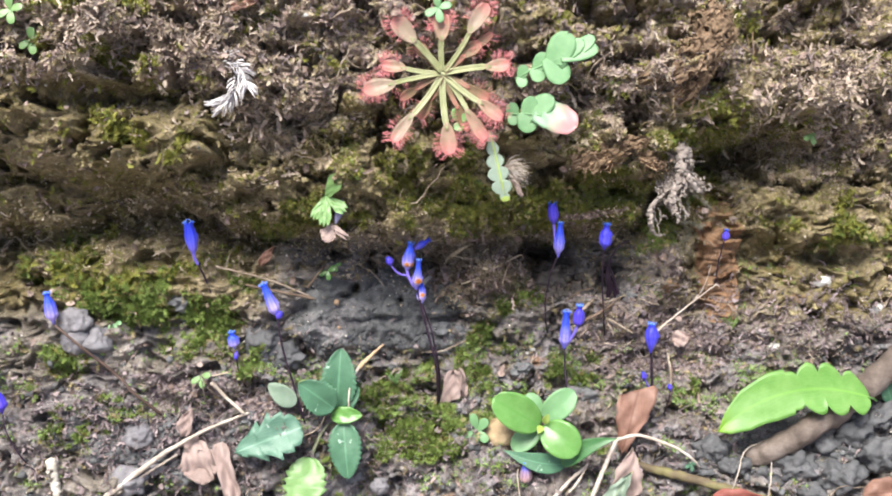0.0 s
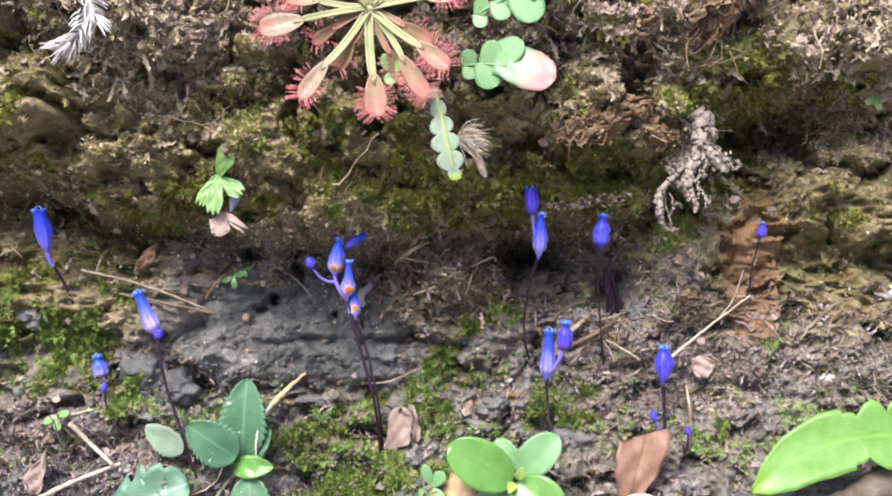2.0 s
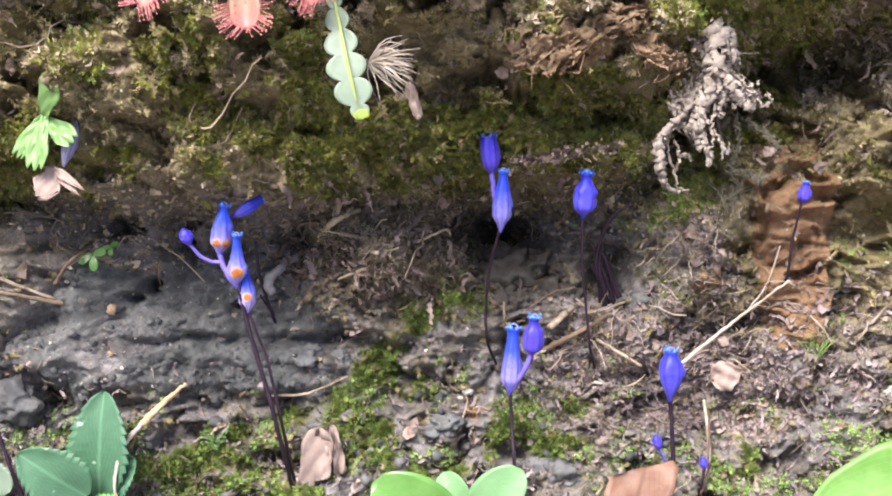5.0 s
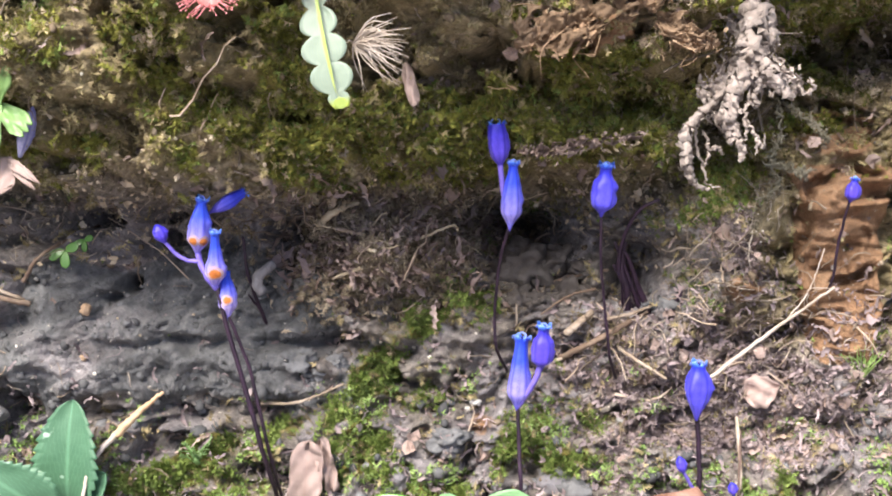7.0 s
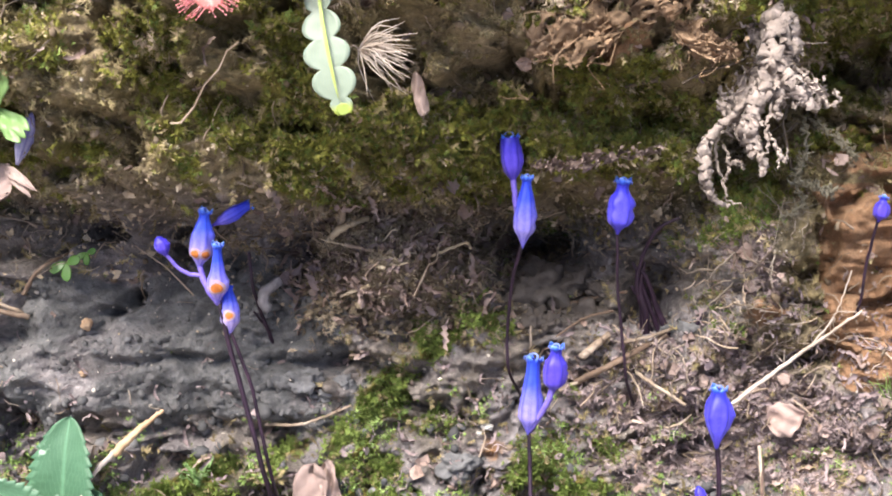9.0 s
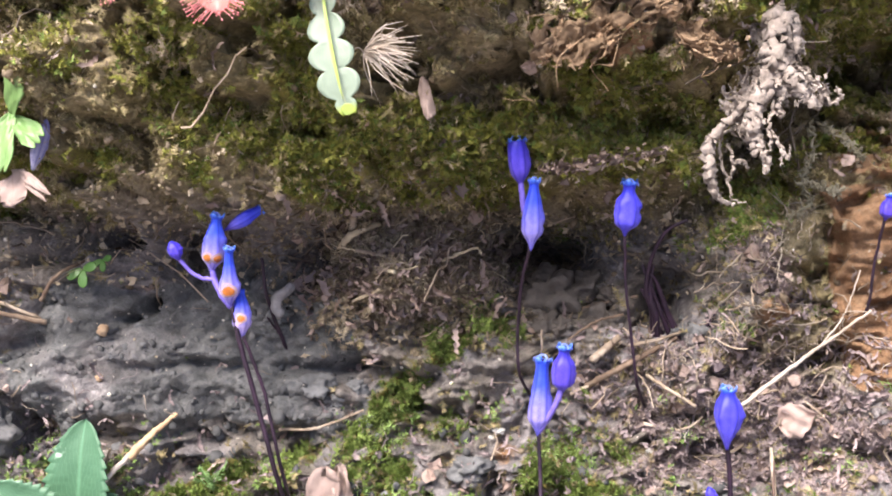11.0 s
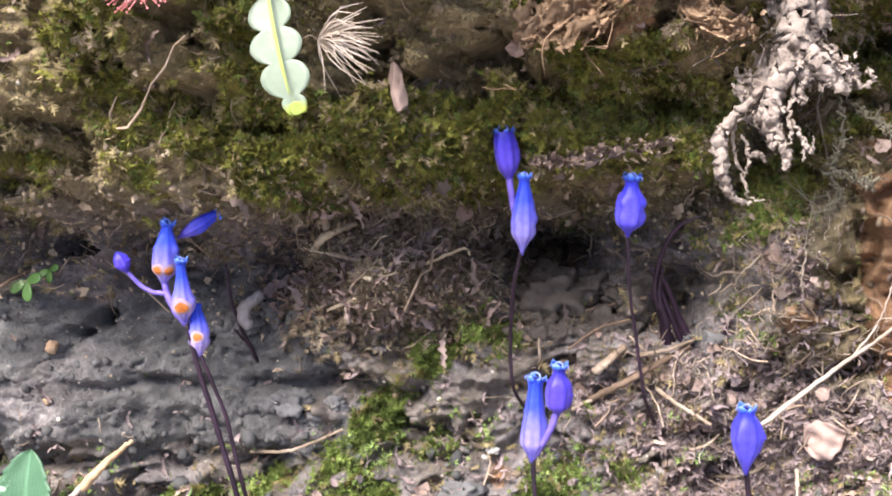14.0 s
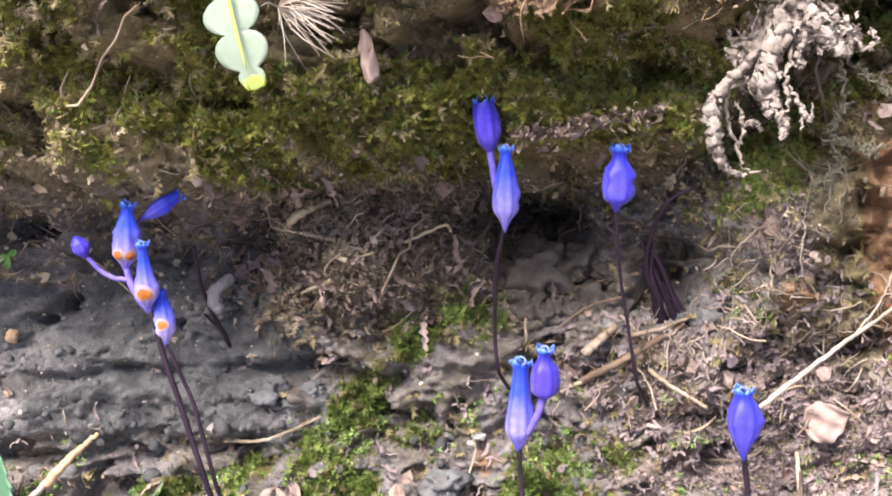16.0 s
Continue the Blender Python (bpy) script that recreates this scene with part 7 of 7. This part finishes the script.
solo("white_moss_spray", joined("white_moss_spray", plume_arrays(((-5.75, 4.42, -5.5), (-5.3, 4.5, -5.75), (-4.95, 4.3, -5.85), (-4.78, 3.85, -5.8)), 0.36, 3, 120) + plume_arrays(((-5.1, 4.2, -5.6), (-5.1, 3.8, -5.75), (-5.3, 3.55, -5.75), (-5.6, 3.42, -5.65)), 0.34, 4, 90), WHITE_MOSS), "whitish feathery moss plumes on the upper bank", "moss")
spray("moss_tuft", on(7.95, -2.2, 0.15), 30, 0.6, 0.5, STAR_MOSS, "light green star-like moss tuft on red earth", "moss", 5, 0.0, 0.014)
spray("grass_tuft", (1.35, 2.1, -3.6), 70, 0.7, 0.4, STRAW, "pale dry grassy tuft behind the fern", "dry grass", 6, 0.3, 0.011, False, (1.0, 0.0, -0.4))
spray("moss_tuft", on(-0.4, -4.6, 0.05), 20, 0.45, 0.5, MOSS, "green mossy tuft beside the black stems", "moss", 7, 0, 0.016)
spray("moss_tuft", on(-5.9, 0.95, 0.05), 20, 0.3, 0.6, DRY_MOSS, "small dry moss star below the overhang", "moss", 8, 0, 0.012)
spray("fern_sprig", on(-1.5, -3.6, 0.1), 8, 0.5, 0.4, PALE_GREEN, "small green sprig beside the clay", "moss", 9, 0, 0.02, True)
spray("grass_tuft", on(11.8, -4.9, 0.1), 14, 0.5, 0.4, STRAW, "small dry tuft beside the root", "dry grass", 10, 0, 0.014)


def web(line, half, seed, strand=0.2, cell=3.0, step_n=110, step_m=50, hang=0.0, flat=1.0, thick=0.02):
    """A ragged, holed skin along a line: a net of strands that thins out towards its edges."""
    r = np.random.RandomState(seed)
    c = spline(line, step_n)
    ln = np.linalg.norm(np.diff(c, axis=0), axis=1).sum()
    t = np.gradient(c, axis=0)
    t /= np.linalg.norm(t, axis=1)[:, None]
    side = np.cross(t, np.array((0.0, 0.2, -1.0)))
    side /= np.linalg.norm(side, axis=1)[:, None]
    S, Q = np.meshgrid(np.linspace(0, 1, step_n), np.linspace(-1, 1, step_m), indexing="ij")
    w = half * np.interp(S, (0, 0.15, 0.5, 0.85, 1), (0.55, 1, 0.8, 0.55, 0.25)) * (1 + 0.35 * gnoise(S * ln * 2.2, 0 * S + seed, 211) + 0.2 * np.sign(Q) * gnoise(S * ln * 3, Q, 212))
    x, y = S * ln * cell, Q * half * cell
    lift = 0.2 * fbm(x * 0.8, y * 0.8, 3, 220 + seed) + 0.08 * fbm(x * 2.2, y * 2.2, 3, 230 + seed, 0.7)
    P = c[:, None] + (Q * w + 0.06 * fbm(x, y, 2, 240 + seed))[..., None] * side[:, None] + np.array((0, 0, -1.0)) * (flat * lift)[..., None]
    P = P + t[:, None] * (0.08 * fbm(x, y, 2, 250 + seed))[..., None]
    net = np.minimum(np.abs(fbm(x, y, 2, 260 + seed)), np.abs(fbm(x * 1.1 + 5, y * 1.1, 2, 270 + seed)) * 1.2)
    keep = net < strand * (1.6 - 1.3 * np.abs(Q) ** 1.5) * (0.8 + 0.5 * gnoise(x * 0.5, y * 0.5, 280 + seed))
    ids = np.arange(step_n * step_m).reshape(step_n, step_m)
    good = keep[:-1, :-1] & keep[1:, 1:]
    quads = np.stack([ids[:-1, :-1], ids[1:, :-1], ids[1:, 1:], ids[:-1, 1:]], -1)[good]
    used = np.unique(quads)
    back = np.full(step_n * step_m, -1)
    back[used] = np.arange(len(used))
    quads = back[quads]
    v = P.reshape(-1, 3)[used]
    n = len(v)
    count = {}
    for q in quads:
        for i in range(4):
            e = (int(q[i]), int(q[(i + 1) % 4]))
            count[e] = 1
    rim = [(a, b, b + n, a + n) for (a, b) in count if (b, a) not in count]
    faces = [tuple(int(i) for i in q) for q in quads] + [tuple(int(i) + n for i in q[::-1]) for q in quads] + [(b, a, a2, b2) for (a, b, b2, a2) in rim]
    return np.concatenate([v, v + np.array((0, 0, thick))]), faces


def lichen(name, webs, curls, label, seed, mat, strand=0.2, cell=3.0, frayed=30, radius=0.012, flat=1.0, crumbs=0, arms=()):
    """A hanging mass of holed skins with curled and frayed strands at their edges."""
    r = np.random.RandomState(seed)
    pieces = []
    for k, (line, half) in enumerate(webs):
        pieces.append(web(line, half, seed + k, strand, cell, flat=flat))
        pieces.append(web([tuple(np.array(q) + np.array((0.06, -0.04, 0.12))) for q in line], half * 0.8, seed + k + 40, strand * 0.9, cell * 1.2, flat=flat))
        c = spline(line, 20)
        for j in range(frayed):
            a = c[r.randint(0, 20)] + r.randn(3) * half * np.array((0.6, 0.6, 0.2))
            e = a + np.array((r.randn() * 0.7, -0.6 + 0.6 * r.randn(), 0.3 * r.randn())) * half * 0.8
            m = 0.5 * (a + e) + r.randn(3) * half * 0.3
            pieces.append(tube_arrays((a, m, e), (radius, radius, radius * 0.5), 8, 4, 0.01, j, 0.2))
        for j in range(crumbs):
            tv, tf = chip(300 + j % 9, 5)
            q = np.linalg.qr(r.randn(3, 3))[0]
            at = c[r.randint(0, 20)] + r.randn(3) * half * np.array((0.45, 0.45, 0.2)) - np.array((0, 0, 0.04))
            pieces.append((at + (tv @ q.T) * r.uniform(0.04, 0.11), tf))
    for j, (line, radii) in enumerate(arms):
        pieces.append(tube_arrays(line, radii, 60, 16, 0.016, seed + j, 0.24))
    for j, line in enumerate(curls):
        pieces.append(tube_arrays(line, (radius * 1.6, radius * 2.4, radius * 3.2, radius * 1.6, radius * 0.8), 34, 7, 0.014, j, 0.34))
    return solo(name, joined(name, pieces, mat), label, "lichen", kind="stuff")


BARK = matter("fibrous_bark", ((0.25, (0.11, 0.070, 0.040)), (0.5, (0.24, 0.16, 0.10)), (0.8, (0.38, 0.28, 0.195))), 160, 0.85, 0.0003, 900, "island", 0.35)
lichen("pale_lichen", ((((6.05, 2.75, -1.75), (6.2, 2.35, -1.9), (6.25, 2.0, -2.0), (6.15, 1.7, -2.05)), 0.38), (((6.0, 2.1, -1.85), (5.75, 1.6, -1.75), (5.95, 1.2, -1.85)), 0.3), (((6.3, 2.1, -1.95), (6.55, 1.9, -1.95), (6.8, 1.75, -1.9)), 0.2)),
       (((6.2, 1.9, -2.0), (6.1, 1.4, -2.1), (6.12, 1.1, -2.1), (6.0, 0.98, -2.1)), ((6.12, 1.3, -2.1), (6.25, 1.05, -2.1), (6.24, 0.85, -2.1)), ((6.25, 1.1, -2.1), (6.32, 0.95, -2.1), (6.34, 1.12, -2.1)), ((6.4, 1.95, -2.0), (6.5, 1.7, -2.05), (6.42, 1.6, -2.05)),
        ((6.6, 1.9, -1.95), (6.85, 1.65, -1.95), (6.95, 1.72, -1.95), (6.9, 1.85, -1.95)), ((5.75, 1.4, -1.7), (5.55, 1.3, -1.65), (5.5, 1.05, -1.6), (5.6, 0.75, -1.5), (5.68, 0.5, -1.4), (5.85, 0.48, -1.35)), ((5.6, 1.2, -1.65), (5.68, 0.95, -1.6), (5.62, 0.7, -1.5)), ((5.66, 0.95, -1.6), (5.8, 0.98, -1.6), (5.85, 0.88, -1.6))),
       "pale pinkish dried lichen hanging from the ledge", 21, LICHEN, 0.36, 5.0, 5, 0.0075, 0.6, 45,
       ((((6.25, 2.75, -1.75), (6.2, 2.35, -1.95), (6.12, 1.95, -2.05), (5.95, 1.6, -2.05), (5.9, 1.3, -2.05), (5.95, 1.0, -2.0)), (0.20, 0.19, 0.15, 0.10, 0.11, 0.03)),
        (((6.15, 2.1, -2.0), (6.4, 1.9, -2.05), (6.6, 1.66, -2.0), (6.68, 1.62, -1.95), (6.7, 1.76, -1.95)), (0.12, 0.10, 0.06, 0.03, 0.015)),
        (((5.95, 1.75, -1.95), (5.6, 1.45, -1.85), (5.38, 1.15, -1.8), (5.4, 0.8, -1.75), (5.48, 0.52, -1.6), (5.7, 0.45, -1.5)), (0.04, 0.05, 0.08, 0.07, 0.04, 0.02)),
        (((5.95, 1.25, -2.05), (6.05, 1.02, -2.05), (6.08, 0.86, -2.0), (6.04, 0.78, -2.0)), (0.05, 0.04, 0.035, 0.02)), (((6.3, 1.95, -2.05), (6.22, 1.6, -2.05), (6.26, 1.5, -2.0)), (0.05, 0.03, 0.025))))
lichen("grey_lichen", ((((3.15, 1.0, -0.95), (3.6, 0.98, -1.2), (4.2, 1.1, -1.25), (4.8, 1.2, -1.2)), 0.11),), (), "grey brown ragged lichen along the edge of the hollow", 22, FLAKE, 0.3, 5.5, 14, 0.006, 0.9, 40)
lichen("brown_bark", ((((6.9, 6.3, -3.5), (6.6, 5.6, -3.6), (6.2, 5.0, -3.5), (5.6, 4.7, -3.3), (4.9, 4.5, -3.0)), 0.65), (((6.5, 5.3, -3.5), (6.4, 4.7, -3.3), (6.15, 4.0, -2.9)), 0.5)), (), "ragged brown fibrous root bark on the upper bank", 23, BARK, 0.42, 3.4, 14, 0.010, 0.8, 40)
lichen("brown_bark", ((((3.2, 2.3, -2.45), (3.9, 2.5, -2.5), (4.5, 2.75, -2.5), (5.2, 3.0, -2.45)), 0.4), (((5.0, 2.6, -2.2), (5.4, 2.35, -2.2), (5.7, 2.3, -2.1)), 0.25)), (), "tan crumpled dead bark along the ledge", 24, BARK, 0.40, 3.4, 10, 0.009, 0.8, 30)

def lichen_strand(line, seed, label):
    """A thin hanging strand beset with small crumbs."""
    r = np.random.RandomState(seed)
    pieces = [tube_arrays(line, (0.022, 0.016, 0.01), 30, 5, 0.03, seed, 0.3)]
    c = spline(line, 60)
    for j in range(80):
        a = c[r.randint(0, 60)]
        e = a + r.randn(3) * np.array((0.05, 0.05, 0.03))
        pieces.append(tube_arrays((a, 0.5 * (a + e) + r.randn(3) * 0.03, e), (0.010, 0.016, 0.006), 5, 4, 0.008, j, 0.3))
    return solo("lichen_strand", joined("lichen_strand", pieces, GREY_LICHEN), label, "lichen", "lichen strands")


GREY_LICHEN = matter("grey_green_lichen", ((0.25, (0.12, 0.108, 0.075)), (0.5, (0.21, 0.19, 0.135)), (0.8, (0.32, 0.295, 0.23))), 300, 0.9, 0.0003, 900)
lichen_strand((on(6.85, 1.95, 0.45), on(7.0, 1.65, 0.6), on(7.27, 1.44, 0.4), on(7.5, 1.2, 0.2)), 61, "grey-green crusted lichen strand on red earth")
lichen_strand((on(6.75, 1.75, 0.5), on(6.8, 1.3, 0.4), on(6.63, 0.93, 0.3), on(6.7, 0.55, 0.25), on(6.4, 0.3, 0.2)), 62, "thin grey-green lichen strand hanging down")
lichen_strand((on(6.65, 0.9, 0.25), on(6.95, 0.75, 0.3), on(7.1, 0.72, 0.25)), 63, "short grey lichen strand on the earth")

# ---- clods and stones ----
for (u, v, s, sd) in ((-9.5, -1.75, 0.42, 1), (-9.5, -2.25, 0.42, 2), (-9.1, -2.25, 0.46, 3), (-9.15, -2.65, 0.40, 4), (-7.98, -4.7, 0.40, 61), (-8.3, -5.9, 0.5, 62), (-7.7, -5.5, 0.3, 63), (-5.02, -2.61, 0.26, 64), (1.2, -3.9, 0.26, 65), (3.6, -4.0, 0.34, 66), (-2.64, -6.1, 0.3, 67), (-1.9, -6.3, 0.26, 68)):
    solo("clay_clod", lump("clay_clod", on(u, v, -0.08), 0.9 * s, GREY, seed=sd, rough=0.32, squash=(1.1, 0.9, 0.8), level=4), "smooth grey worm-cast clay clod", "clay clod", "clay clods")
for (u, v, s, sd) in ((-6.98, -1.25, 0.36, 5), (-6.85, -1.75, 0.34, 6), (-4.95, -2.9, 0.24, 7), (-4.75, -2.65, 0.18, 8), (-1.0, -1.15, 0.24, 10), (-0.55, -0.95, 0.24, 11), (5.3, -1.3, 0.3, 30), (5.0, -1.3, 0.2, 14),
                      (-0.3, -2.15, 0.26, 15), (0.25, -2.2, 0.2, 16), (-0.05, -2.35, 0.2, 17), (-5.2, -4.35, 0.3, 18), (3.9, -4.1, 0.4, 25), (2.0, -3.3, 0.3, 26), (-7.0, -5.7, 0.4, 27), (-7.6, -5.2, 0.35, 28)):
    solo("clay_clod", lump("clay_clod", on(u, v, -0.12 * s), 0.7 * s, GREY_CRUMB, seed=sd, rough=0.8, squash=(1.15, 0.85, 0.9), level=4), "rough grey clay clod", "clay clod", "clay clods")
# darker grey clods, with shade put into their colour
for (u, v, s, sd) in ((10.2, -5.2, 0.55, 21), (11.2, -5.0, 0.6, 22), (9.5, -5.9, 0.5, 23), (10.7, -6.2, 0.55, 24), (7.25, -5.45, 0.42, 19), (6.9, -5.95, 0.34, 20), (8.7, -6.2, 0.4, 51), (11.8, -5.6, 0.5, 52), (7.8, -5.9, 0.36, 53), (12.0, -4.6, 0.45, 54), (9.9, -6.7, 0.4, 55), (-8.9, -6.4, 0.42, 9), (-9.6, -4.9, 0.34, 56), (-8.3, -5.3, 0.3, 57), (-5.0, -2.35, 0.5, 58), (-4.3, -2.75, 0.36, 59)):
    solo("clay_clod", lump("clay_clod", on(u, v, -0.05 * s), s, SHADED_CLAY, seed=sd, rough=0.6, squash=(1.1, 0.85, 0.8), level=4), "grey clay clod darkened for shade", "clay clod", "clay clods")
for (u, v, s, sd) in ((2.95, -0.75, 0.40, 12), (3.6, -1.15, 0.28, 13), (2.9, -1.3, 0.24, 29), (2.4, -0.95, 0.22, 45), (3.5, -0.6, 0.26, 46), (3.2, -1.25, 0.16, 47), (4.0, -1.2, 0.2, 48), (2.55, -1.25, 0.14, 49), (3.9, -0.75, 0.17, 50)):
    solo("earth_clod", lump("earth_clod", on(u, v, -0.1 * s), s, DARK_EARTH, seed=sd, rough=0.75, squash=(1.1, 0.9, 0.9), level=4), "dark earth clod inside the hollow", "earth clod", "earth clods")
for (u, v, s, sd) in ((10.58, -0.83, 0.28, 31), (4.55, -3.05, 0.09, 32), (2.35, -2.78, 0.09, 33), (2.2, -2.9, 0.06, 34), (12.1, -1.6, 0.32, 35), (9.2, -2.7, 0.2, 36), (-3.45, 5.6, 0.08, 37), (1.0, -4.3, 0.12, 38)):
    solo("stone", lump("stone", on(u, v, 0.04), s, STONE, seed=sd, rough=0.35, squash=(1, 0.6, 0.6)), "small whitish stone in the earth", "stone", "stones")
for (u, v, s, sd, c) in ((-3.08, -1.36, 0.085, 41, 0), (-2.98, -2.02, 0.05, 42, 0), (1.4, -5.0, 0.42, 43, 1)):
    solo("stone", lump("stone", on(u, v, 0.04), s, PEBBLE if c == 0 else matter("tan_stone", ((0.3, (0.28, 0.19, 0.10)), (0.7, (0.52, 0.40, 0.25))), 150, 0.8, 0.0005), seed=sd, rough=0.35), "orange brown pebble in the clay" if c == 0 else "rough tan stone beside the round leaves", "stone", "stones")
p = solo("curled_root", tube("curled_root", ((-0.58, -0.68, -0.55), (-0.68, -0.78, -0.62), (-0.78, -0.86, -0.62), (-0.80, -1.0, -0.6), (-0.74, -1.1, -0.55)), (0.07, 0.085, 0.08), GREY, 16, 8, 0.004, 3, 0.05), "small curled grey root in a hollow", "root")
